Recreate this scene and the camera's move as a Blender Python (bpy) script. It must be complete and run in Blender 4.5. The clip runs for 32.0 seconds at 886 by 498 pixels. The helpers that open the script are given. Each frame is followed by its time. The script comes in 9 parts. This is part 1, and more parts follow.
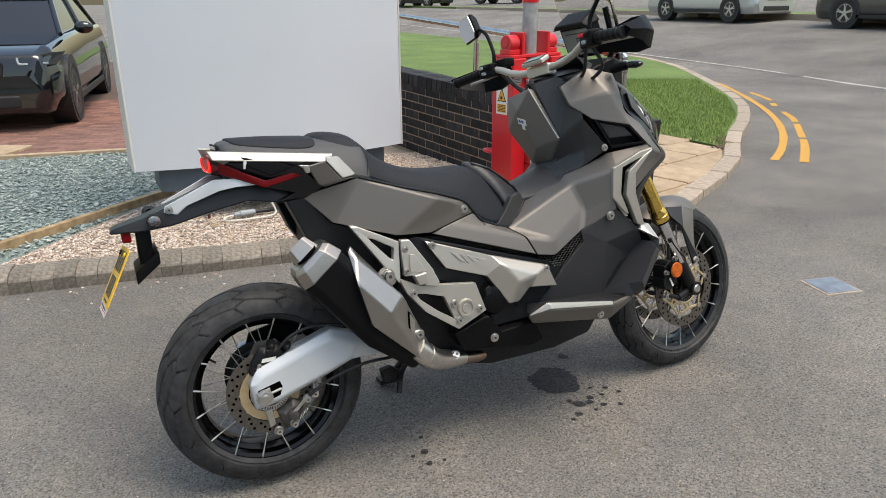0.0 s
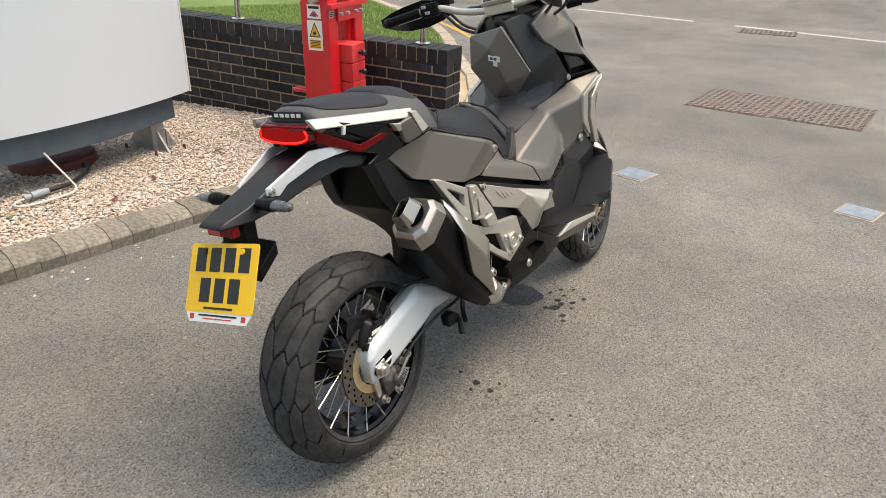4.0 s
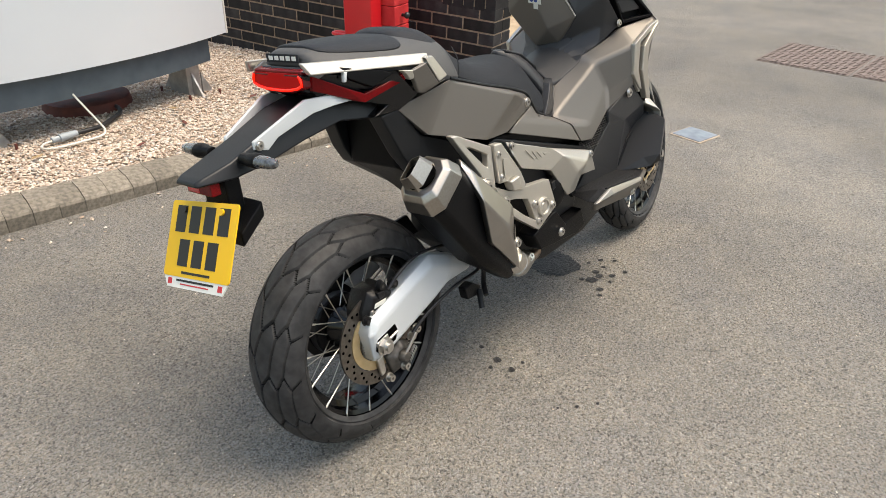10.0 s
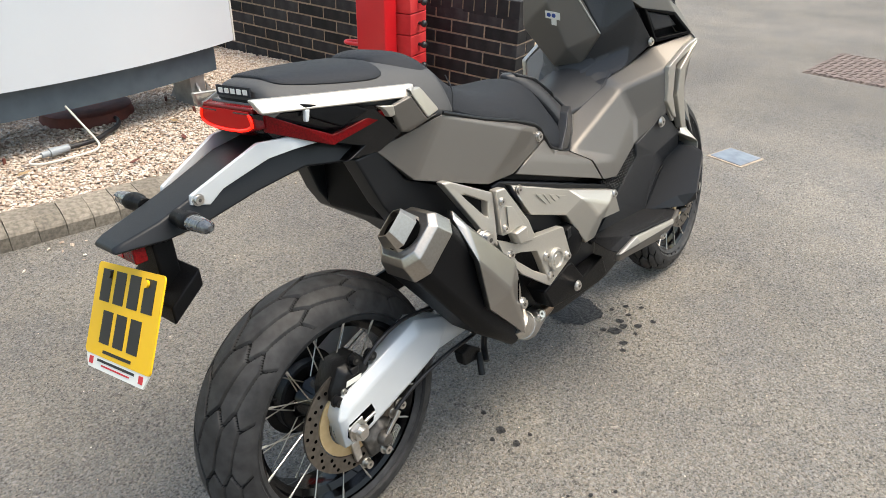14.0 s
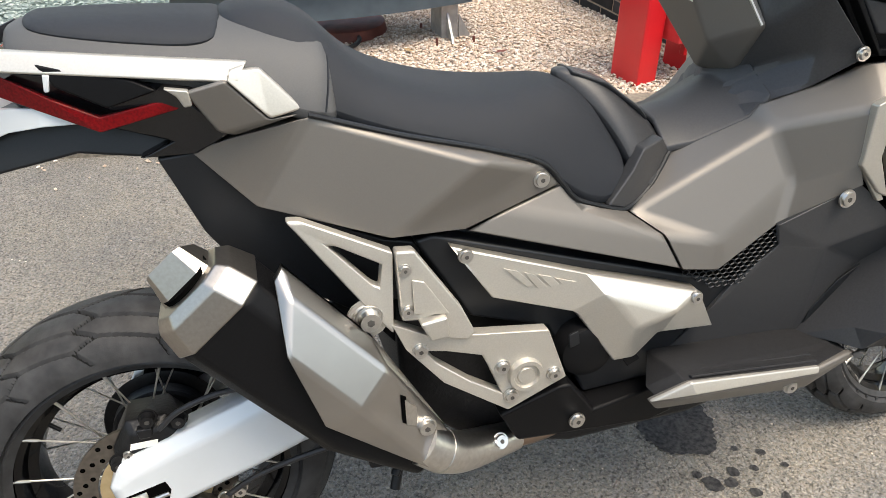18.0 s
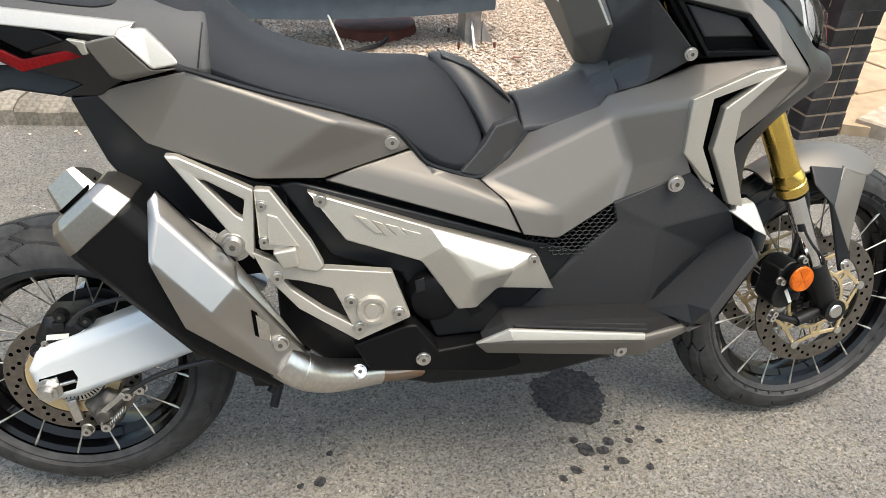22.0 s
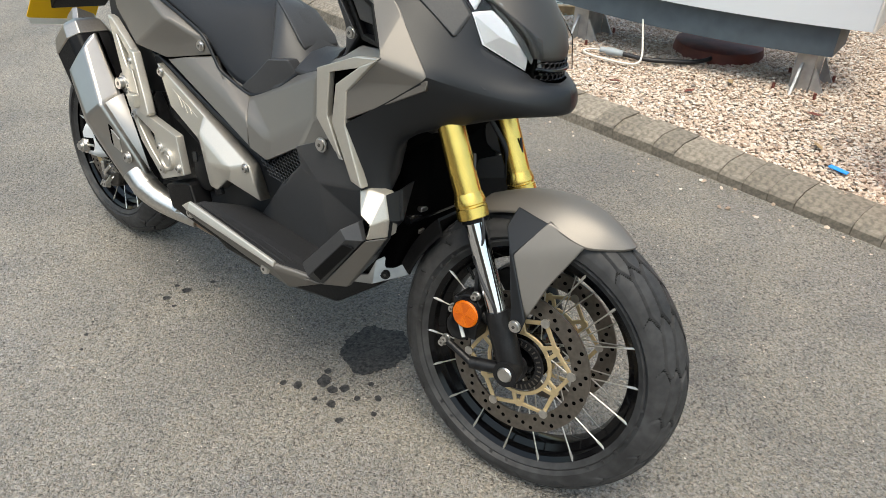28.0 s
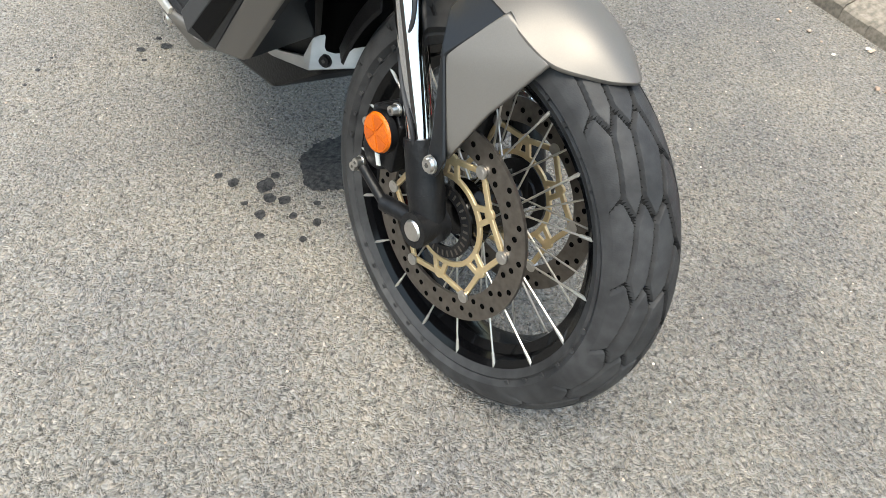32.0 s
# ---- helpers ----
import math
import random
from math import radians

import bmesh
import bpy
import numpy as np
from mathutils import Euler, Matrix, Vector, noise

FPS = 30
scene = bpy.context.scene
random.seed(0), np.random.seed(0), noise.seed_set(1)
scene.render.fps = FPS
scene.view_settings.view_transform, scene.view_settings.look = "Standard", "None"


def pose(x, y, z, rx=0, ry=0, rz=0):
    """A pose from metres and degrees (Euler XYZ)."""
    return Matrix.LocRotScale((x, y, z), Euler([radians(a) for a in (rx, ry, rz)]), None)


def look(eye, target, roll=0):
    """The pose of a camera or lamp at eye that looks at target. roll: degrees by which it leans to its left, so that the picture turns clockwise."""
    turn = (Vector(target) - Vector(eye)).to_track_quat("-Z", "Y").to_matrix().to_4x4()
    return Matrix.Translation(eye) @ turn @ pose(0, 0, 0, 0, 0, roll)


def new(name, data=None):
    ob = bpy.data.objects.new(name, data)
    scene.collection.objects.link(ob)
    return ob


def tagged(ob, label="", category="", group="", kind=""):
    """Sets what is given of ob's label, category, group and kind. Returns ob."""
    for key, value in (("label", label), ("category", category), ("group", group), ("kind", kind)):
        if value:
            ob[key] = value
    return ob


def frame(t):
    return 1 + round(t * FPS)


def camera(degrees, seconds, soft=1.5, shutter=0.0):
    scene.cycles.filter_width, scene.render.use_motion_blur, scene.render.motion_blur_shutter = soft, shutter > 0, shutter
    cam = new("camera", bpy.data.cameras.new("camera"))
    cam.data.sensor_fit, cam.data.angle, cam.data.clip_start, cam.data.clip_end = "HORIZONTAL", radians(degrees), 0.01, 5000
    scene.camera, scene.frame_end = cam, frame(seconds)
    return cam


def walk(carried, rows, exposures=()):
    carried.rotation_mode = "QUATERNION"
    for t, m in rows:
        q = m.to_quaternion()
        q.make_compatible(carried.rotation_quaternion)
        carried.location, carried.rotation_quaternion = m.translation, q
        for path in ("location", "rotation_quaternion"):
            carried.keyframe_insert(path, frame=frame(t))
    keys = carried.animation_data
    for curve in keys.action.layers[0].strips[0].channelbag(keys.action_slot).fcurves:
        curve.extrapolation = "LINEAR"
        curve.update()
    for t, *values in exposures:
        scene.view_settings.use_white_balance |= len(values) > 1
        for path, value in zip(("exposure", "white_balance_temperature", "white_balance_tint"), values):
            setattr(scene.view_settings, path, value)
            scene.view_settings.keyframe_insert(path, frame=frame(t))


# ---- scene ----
cam = camera(63.5, 32.0, soft=0.6)
PATH = [
    (0, (-0.34, -1.947, 1.358), (0.47, -0.244, 0.693), -0.5),
    (0.5, (-0.676, -1.745, 1.365), (0.32, -0.183, 0.611), -0.3),
    (1, (-0.9, -1.523, 1.383), (0.2, -0.052, 0.592), -1.7),
    (1.5, (-1.02, -1.293, 1.395), (0.288, -0.007, 0.599), -1.2),
    (2, (-1.193, -1.156, 1.425), (0.29, -0.092, 0.608), 0.1),
    (2.5, (-1.318, -1.062, 1.442), (0.26, -0.162, 0.606), 1.3),
    (3, (-1.334, -1.044, 1.438), (0.261, -0.186, 0.59), 1.5),
    (3.5, (-1.316, -1.094, 1.426), (0.211, -0.15, 0.543), 0.7),
    (5.5, (-1.29, -1.342, 1.424), (0.168, -0.189, 0.686), 0.8),
    (6, (-1.286, -1.329, 1.417), (0.169, -0.17, 0.681), 1.0),
    (6.5, (-1.279, -1.334, 1.419), (0.178, -0.188, 0.669), 1.1),
    (7, (-1.28, -1.342, 1.421), (0.192, -0.212, 0.673), 1.2),
    (7.5, (-1.282, -1.341, 1.416), (0.195, -0.212, 0.678), 0.8),
    (8, (-1.277, -1.347, 1.413), (0.19, -0.214, 0.662), 0.5),
    (8.5, (-1.269, -1.346, 1.414), (0.191, -0.208, 0.654), 0.3),
    (9, (-1.255, -1.337, 1.402), (0.196, -0.204, 0.621), 0.5),
    (9.5, (-1.2, -1.276, 1.383), (0.221, -0.164, 0.522), 0.8),
    (10, (-1.063, -1.138, 1.362), (0.295, -0.035, 0.392), 0.8),
    (10.5, (-0.935, -1.029, 1.37), (0.381, 0.081, 0.351), 0.9),
    (11, (-0.806, -0.977, 1.352), (0.449, 0.184, 0.314), 1.6),
    (11.5, (-0.621, -0.921, 1.319), (0.52, 0.316, 0.237), 1.7),
    (12, (-0.591, -0.906, 1.279), (0.449, 0.337, 0.108), 0.6),
    (12.5, (-0.664, -0.932, 1.311), (0.399, 0.281, 0.128), -0.2),
    (13, (-0.72, -0.967, 1.308), (0.447, 0.209, 0.187), 0.5),
    (13.5, (-0.749, -0.993, 1.338), (0.506, 0.179, 0.312), 0.7),
    (14, (-0.754, -0.998, 1.343), (0.548, 0.171, 0.373), 0.6),
    (14.5, (-0.671, -1.013, 1.358), (0.627, 0.164, 0.394), 1.6),
    (16.5, (-0.056, -0.756, 1.253), (0.848, 0.599, 0.093), 1.8),
    (17, (0.12, -0.736, 1.22), (0.713, 0.763, 0.036), 0.1),
    (17.5, (0.194, -0.786, 1.225), (0.651, 0.756, 0.037), -1.1),
    (18, (0.23, -0.929, 1.248), (0.685, 0.669, 0.134), 0.0),
    (18.5, (0.26, -1.045, 1.299), (0.769, 0.578, 0.247), 1.1),
    (19, (0.302, -1.107, 1.309), (0.97, 0.503, 0.329), 2.8),
    (19.5, (0.316, -1.131, 1.327), (1.049, 0.478, 0.393), 3.0),
    (20, (0.368, -1.166, 1.335), (1.017, 0.496, 0.432), 2.3),
    (20.5, (0.443, -1.233, 1.33), (0.874, 0.46, 0.356), 2.8),
    (21, (0.472, -1.281, 1.297), (0.77, 0.392, 0.242), 2.6),
    (21.5, (0.498, -1.276, 1.291), (0.758, 0.39, 0.216), 1.6),
    (22, (0.537, -1.212, 1.266), (0.805, 0.446, 0.178), 1.4),
    (22.5, (0.606, -1.056, 1.243), (0.891, 0.593, 0.148), 2.6),
    (23, (0.715, -0.967, 1.274), (0.948, 0.701, 0.193), 2.8),
    (23.5, (0.922, -0.996, 1.261), (0.979, 0.686, 0.182), 2.5),
    (24, (1.073, -1.058, 1.261), (1.0, 0.614, 0.166), 2.0),
    (24.5, (1.222, -1.221, 1.28), (1.019, 0.463, 0.22), 2.6),
    (25, (1.343, -1.341, 1.326), (1.056, 0.363, 0.32), 2.6),
    (25.5, (1.513, -1.349, 1.338), (1.042, 0.374, 0.438), 2.0),
    (27.5, (2.074, -1.205, 1.319), (1.068, 0.197, 0.308), 2.3),
    (28, (2.149, -0.997, 1.293), (1.096, 0.298, 0.191), 1.7),
    (28.5, (2.16, -0.844, 1.261), (1.072, 0.359, 0.091), 0.7),
    (29, (2.111, -0.666, 1.232), (1.023, 0.444, -0.026), 1.3),
    (29.5, (2.097, -0.468, 1.152), (0.992, 0.507, -0.201), 3.3),
    (30, (2.08, -0.315, 1.062), (0.978, 0.532, -0.376), 4.1),
    (30.5, (2.078, -0.29, 1.021), (1.015, 0.482, -0.487), 4.5),
    (31, (2.091, -0.322, 1.005), (1.038, 0.427, -0.521), 5.3),
    (31.5, (2.125, -0.395, 1.019), (1.064, 0.385, -0.486), 5.9),
    (32, (2.159, -0.491, 1.024), (1.087, 0.338, -0.447), 6.6),
]
walk(cam, [(t, look(eye, target, roll)) for t, eye, target, roll in PATH], exposures=((0.0, 0.62, 6850, 9), (1.0, 0.78, 7450, 10), (3.0, 0.95, 7400, 9), (5.0, 0.85, 7350, 9), (10.0, 0.95, 7400, 9), (13.0, 1.1, 7100, 8), (14.5, 1.1, 7100, 8), (16.8, 1.2, 6900, 8), (18.0, 1.25, 7150, 9), (19.7, 0.95, 7050, 8), (21.0, 1.15, 7200, 8), (22.2, 1.25, 7050, 7), (24.0, 1.45, 7000, 7), (26.0, 1.1, 7200, 7), (27.5, 0.95, 7100, 6), (28.6, 0.98, 6750, 4), (30.0, 1.36, 6550, 4), (32.0, 1.42, 6700, 4)))

# ---- world and sun ----
world = bpy.data.worlds.new("sky")
scene.world = world
world.use_nodes = True
wn = world.node_tree
sky = wn.nodes.new("ShaderNodeTexSky")
sky.sky_type, sky.sun_disc = "NISHITA", False
sky.sun_elevation, sky.sun_rotation = radians(69), radians(143)
sky.air_density, sky.dust_density = 1.6, 3.0
wn.nodes["Background"].inputs[1].default_value = 0.15
wn.links.new(sky.outputs[0], wn.nodes["Background"].inputs[0])
sun = new("sun", bpy.data.lights.new("sun", "SUN"))
sun.data.energy, sun.data.angle, sun.data.color = 1.65, radians(32), (1.0, 0.95, 0.88)
sun.matrix_world = look((1.8, -2.4, 8), (0, 0, 0))


# ---- materials ----
def mat(name, base, rough=0.5, metal=0.0, dark=None, scale=40.0, amount=0.5, bump=0.0, bump_scale=None, spec=0.5, coat=0.0, ramp=(0.35, 0.65), coord="Object", rough_var=0.0, big=0.0):
    m = bpy.data.materials.new(name)
    m.use_nodes = True
    nt = m.node_tree
    b = nt.nodes["Principled BSDF"]
    b.inputs["Roughness"].default_value, b.inputs["Metallic"].default_value = rough, metal
    b.inputs["Specular IOR Level"].default_value, b.inputs["Coat Weight"].default_value = spec, coat
    b.inputs["Base Color"].default_value = (*base, 1)
    tc = nt.nodes.new("ShaderNodeTexCoord")
    if dark:
        n = nt.nodes.new("ShaderNodeTexNoise")
        n.inputs["Scale"].default_value, n.inputs["Detail"].default_value = scale, 5
        nt.links.new(tc.outputs[coord], n.inputs["Vector"])
        r = nt.nodes.new("ShaderNodeValToRGB")
        r.color_ramp.elements[0].position, r.color_ramp.elements[1].position = ramp
        r.color_ramp.elements[0].color, r.color_ramp.elements[1].color = (*dark, 1), (*base, 1)
        nt.links.new(n.outputs["Fac"], r.inputs[0])
        out = r.outputs[0]
        if big:
            n2 = nt.nodes.new("ShaderNodeTexNoise")
            n2.inputs["Scale"].default_value, n2.inputs["Detail"].default_value = big, 3
            nt.links.new(tc.outputs[coord], n2.inputs["Vector"])
            mr = nt.nodes.new("ShaderNodeMapRange")
            mr.inputs[1].default_value, mr.inputs[2].default_value, mr.inputs[3].default_value, mr.inputs[4].default_value = 0.3, 0.7, 0.72, 1.25
            nt.links.new(n2.outputs["Fac"], mr.inputs[0])
            vm = nt.nodes.new("ShaderNodeVectorMath")
            vm.operation = "SCALE"
            nt.links.new(out, vm.inputs[0])
            nt.links.new(mr.outputs[0], vm.inputs["Scale"])
            out = vm.outputs[0]
        nt.links.new(out, b.inputs["Base Color"])
    if rough_var:
        n3 = nt.nodes.new("ShaderNodeTexNoise")
        n3.inputs["Scale"].default_value = 9
        nt.links.new(tc.outputs[coord], n3.inputs["Vector"])
        mr3 = nt.nodes.new("ShaderNodeMapRange")
        mr3.inputs[3].default_value, mr3.inputs[4].default_value = rough - rough_var, rough + rough_var
        nt.links.new(n3.outputs["Fac"], mr3.inputs[0])
        nt.links.new(mr3.outputs[0], b.inputs["Roughness"])
    if bump:
        n4 = nt.nodes.new("ShaderNodeTexNoise")
        n4.inputs["Scale"].default_value, n4.inputs["Detail"].default_value = bump_scale or scale, 4
        nt.links.new(tc.outputs[coord], n4.inputs["Vector"])
        bp = nt.nodes.new("ShaderNodeBump")
        bp.inputs["Strength"].default_value, bp.inputs["Distance"].default_value = bump, 0.004
        nt.links.new(n4.outputs["Fac"], bp.inputs["Height"])
        nt.links.new(bp.outputs[0], b.inputs["Normal"])
    return m


def varied(m, low=0.75, high=1.25):
    """Scales the base colour from piece to piece by the object's random number."""
    nt = m.node_tree
    b = nt.nodes["Principled BSDF"]
    info, mr, vm = nt.nodes.new("ShaderNodeObjectInfo"), nt.nodes.new("ShaderNodeMapRange"), nt.nodes.new("ShaderNodeVectorMath")
    mr.inputs[3].default_value, mr.inputs[4].default_value = low, high
    vm.operation = "SCALE"
    nt.links.new(info.outputs["Random"], mr.inputs[0])
    if b.inputs["Base Color"].is_linked:
        nt.links.new(b.inputs["Base Color"].links[0].from_socket, vm.inputs[0])
    else:
        vm.inputs[0].default_value = b.inputs["Base Color"].default_value[:3]
    nt.links.new(mr.outputs[0], vm.inputs["Scale"])
    nt.links.new(vm.outputs[0], b.inputs["Base Color"])
    return m


def islands(m, stops):
    """Colours joined pieces one by one, out of a ramp."""
    nt = m.node_tree
    b = nt.nodes["Principled BSDF"]
    g, r = nt.nodes.new("ShaderNodeNewGeometry"), nt.nodes.new("ShaderNodeValToRGB")
    nt.links.new(g.outputs["Random Per Island"], r.inputs[0])
    while len(r.color_ramp.elements) < len(stops):
        r.color_ramp.elements.new(0.5)
    for e, (p, c) in zip(r.color_ramp.elements, stops):
        e.position, e.color = p, (*c, 1)
    nt.links.new(r.outputs[0], b.inputs["Base Color"])
    return m


def asphalt_material():
    m = mat("asphalt", (0.222, 0.212, 0.197), 0.82, dark=(0.150, 0.142, 0.130), scale=150, ramp=(0.34, 0.64), spec=0.42, big=0.55)
    nt = m.node_tree
    b = nt.nodes["Principled BSDF"]
    tc = nt.nodes["Texture Coordinate"]
    v = nt.nodes.new("ShaderNodeTexVoronoi")
    v.inputs["Scale"].default_value = 205
    v2 = nt.nodes.new("ShaderNodeTexVoronoi")
    v2.inputs["Scale"].default_value = 80
    wob = nt.nodes.new("ShaderNodeTexNoise")
    wob.inputs["Scale"].default_value = 30
    ad = nt.nodes.new("ShaderNodeVectorMath")
    ad.operation = "MULTIPLY_ADD"
    ad.inputs[1].default_value = (0.03, 0.03, 0.03)
    nt.links.new(tc.outputs["Object"], wob.inputs["Vector"])
    nt.links.new(wob.outputs["Color"], ad.inputs[0])
    nt.links.new(tc.outputs["Object"], ad.inputs[2])
    for n in (v, v2):
        nt.links.new(ad.outputs[0], n.inputs["Vector"])
    mx = nt.nodes.new("ShaderNodeMath")
    mx.operation = "MULTIPLY_ADD"
    mx.inputs[1].default_value = 0.6
    nt.links.new(v2.outputs["Distance"], mx.inputs[0])
    nt.links.new(v.outputs["Distance"], mx.inputs[2])
    bp = nt.nodes.new("ShaderNodeBump")
    bp.invert = True
    bp.inputs["Strength"].default_value, bp.inputs["Distance"].default_value = 0.85, 0.0055
    nt.links.new(mx.outputs[0], bp.inputs["Height"])
    nt.links.new(bp.outputs[0], b.inputs["Normal"])
    # paler chips and darker binder between them
    old = b.inputs["Base Color"].links[0].from_socket
    r = nt.nodes.new("ShaderNodeValToRGB")
    r.color_ramp.elements[0].position, r.color_ramp.elements[0].color = 0.34, (0.36, 0.355, 0.35, 1)
    r.color_ramp.elements[1].position, r.color_ramp.elements[1].color = 0.475, (1.03, 1.02, 1.01, 1)
    pits = nt.nodes.new("ShaderNodeTexNoise")
    pits.inputs["Scale"].default_value, pits.inputs["Detail"].default_value, pits.inputs["Roughness"].default_value = 125, 3, 0.6
    nt.links.new(tc.outputs["Object"], pits.inputs["Vector"])
    nt.links.new(pits.outputs["Fac"], r.inputs[0])
    mm = nt.nodes.new("ShaderNodeVectorMath")
    mm.operation = "MULTIPLY"
    nt.links.new(old, mm.inputs[0])
    nt.links.new(r.outputs[0], mm.inputs[1])
    # single pale chips, by the cell's own colour
    sp = nt.nodes.new("ShaderNodeSeparateColor")
    nt.links.new(v.outputs["Color"], sp.inputs[0])
    chip = nt.nodes.new("ShaderNodeMapRange")
    chip.inputs[1].default_value, chip.inputs[2].default_value, chip.inputs[3].default_value, chip.inputs[4].default_value = 0.0, 1.0, 0.70, 1.28
    nt.links.new(sp.outputs[0], chip.inputs[0])
    m2 = nt.nodes.new("ShaderNodeVectorMath")
    m2.operation = "SCALE"
    nt.links.new(mm.outputs[0], m2.inputs[0])
    nt.links.new(chip.outputs[0], m2.inputs["Scale"])
    # warm and cool chips, and a rare pale stone
    hue = nt.nodes.new("ShaderNodeValToRGB")
    stops = ((0.0, (1.05, 1.0, 0.94)), (0.45, (1.0, 1.0, 1.0)), (0.8, (0.96, 1.0, 1.05)), (0.965, (0.98, 1.0, 1.02)), (0.98, (1.3, 1.28, 1.24)))
    while len(hue.color_ramp.elements) < len(stops):
        hue.color_ramp.elements.new(0.5)
    for e, (q, c) in zip(hue.color_ramp.elements, stops):
        e.position, e.color = q, (*c, 1)
    nt.links.new(sp.outputs[1], hue.inputs[0])
    m3 = nt.nodes.new("ShaderNodeVectorMath")
    m3.operation = "MULTIPLY"
    nt.links.new(m2.outputs[0], m3.inputs[0])
    nt.links.new(hue.outputs[0], m3.inputs[1])
    # worn and dusty patches a hand to a pace across
    pn = nt.nodes.new("ShaderNodeTexNoise")
    pn.inputs["Scale"].default_value, pn.inputs["Detail"].default_value, pn.inputs["Roughness"].default_value = 2.6, 7, 0.62
    nt.links.new(tc.outputs["Object"], pn.inputs["Vector"])
    pr = nt.nodes.new("ShaderNodeValToRGB")
    pr.color_ramp.elements[0].position, pr.color_ramp.elements[0].color = 0.33, (0.84, 0.835, 0.84, 1)
    pr.color_ramp.elements[1].position, pr.color_ramp.elements[1].color = 0.68, (1.13, 1.09, 1.01, 1)
    nt.links.new(pn.outputs["Fac"], pr.inputs[0])
    m4 = nt.nodes.new("ShaderNodeVectorMath")
    m4.operation = "MULTIPLY"
    nt.links.new(m3.outputs[0], m4.inputs[0])
    nt.links.new(pr.outputs[0], m4.inputs[1])
    nt.links.new(m4.outputs[0], b.inputs["Base Color"])
    return m


M_ASPHALT = asphalt_material()
M_UNSEEN_WALL = mat("unseen_wall_brown", (0.15, 0.11, 0.085), 0.85, dark=(0.10, 0.072, 0.055), scale=6, bump=0.3, bump_scale=40)
M_GRAVEL = islands(mat("pale_gravel", (0.5, 0.4, 0.3), 0.85, bump=0.3, bump_scale=120), [(0.0, (0.30, 0.22, 0.165)), (0.3, (0.46, 0.355, 0.275)), (0.65, (0.55, 0.455, 0.37)), (0.92, (0.64, 0.58, 0.51)), (1.0, (0.24, 0.215, 0.20))])
M_GRAVEL_BED = mat("gravel_bed", (0.42, 0.34, 0.27), 0.9, dark=(0.14, 0.105, 0.08), scale=90, bump=1.0, bump_scale=110)
M_SLATE = islands(mat("green_slate", (0.3, 0.36, 0.32), 0.7), [(0.0, (0.17, 0.205, 0.19)), (0.5, (0.27, 0.315, 0.285)), (0.9, (0.37, 0.41, 0.37)), (1.0, (0.50, 0.51, 0.47))])
M_SLATE_BED = mat("green_slate_bed", (0.25, 0.31, 0.27), 0.85, dark=(0.09, 0.12, 0.11), scale=90, bump=1.0, bump_scale=100)
M_KERB = varied(mat("kerb_block", (0.235, 0.203, 0.163), 0.9, dark=(0.13, 0.113, 0.09), scale=60, bump=0.5, bump_scale=160), 0.8, 1.2)
M_BRICK = varied(mat("engineering_brick", (0.032, 0.030, 0.031), 0.62, dark=(0.016, 0.015, 0.016), scale=14, bump=0.25, bump_scale=60, rough_var=0.1, spec=0.22), 0.6, 1.8)
M_MORTAR = mat("mortar", (0.36, 0.27, 0.19), 0.95, dark=(0.24, 0.18, 0.13), scale=50, bump=0.6, bump_scale=150)
M_RED = mat("red_paint", (0.60, 0.012, 0.018), 0.32, dark=(0.54, 0.01, 0.016), scale=4, bump=0.05, bump_scale=25, coat=0.2)
M_RED_WORN = mat("faded_red_paint", (0.66, 0.05, 0.05), 0.5, dark=(0.52, 0.02, 0.025), scale=9, bump=0.1, bump_scale=60)
M_SIGN = mat("sign_white", (0.61, 0.64, 0.67), 0.35, dark=(0.585, 0.615, 0.65), scale=1.6, ramp=(0.3, 0.7))
M_SIGN_EDGE = mat("sign_edge", (0.62, 0.60, 0.55), 0.5)
M_PLINTH = mat("plinth_grey", (0.075, 0.10, 0.12), 0.5, dark=(0.06, 0.08, 0.098), scale=12)
M_GALV = mat("galvanised_steel", (0.46, 0.46, 0.45), 0.45, 0.6, dark=(0.33, 0.33, 0.33), scale=18, bump=0.1, bump_scale=30)
M_STAINLESS = mat("brushed_stainless", (0.62, 0.61, 0.58), 0.22, 1.0, dark=(0.5, 0.49, 0.47), scale=30)
M_GRASS_BED = mat("lawn", (0.135, 0.20, 0.042), 0.9, dark=(0.075, 0.12, 0.028), scale=60, bump=1.0, bump_scale=90, big=0.8)
M_GRASS = islands(mat("grass_blade", (0.15, 0.3, 0.04), 0.6), [(0.0, (0.11, 0.17, 0.03)), (0.6, (0.21, 0.31, 0.065)), (1.0, (0.36, 0.40, 0.14))])
M_SLAB = varied(mat("paving_slab", (0.42, 0.315, 0.205), 0.9, dark=(0.32, 0.235, 0.15), scale=12, bump=0.3, bump_scale=90), 0.88, 1.1)
M_CONC = varied(mat("concrete_kerb", (0.40, 0.33, 0.255), 0.9, dark=(0.29, 0.235, 0.18), scale=25, bump=0.4, bump_scale=110), 0.9, 1.1)
M_YELLOW = mat("yellow_road_paint", (0.56, 0.29, 0.04), 0.8, dark=(0.40, 0.23, 0.05), scale=28, ramp=(0.3, 0.6), bump=0.4, bump_scale=150)
M_WHITE = mat("white_road_paint", (0.60, 0.58, 0.53), 0.8, dark=(0.28, 0.27, 0.25), scale=24, ramp=(0.35, 0.6), bump=0.4, bump_scale=150)
M_PAVER = varied(mat("red_block_paver", (0.235, 0.125, 0.095), 0.9, dark=(0.165, 0.085, 0.065), scale=20, bump=0.3, bump_scale=90), 0.75, 1.3)
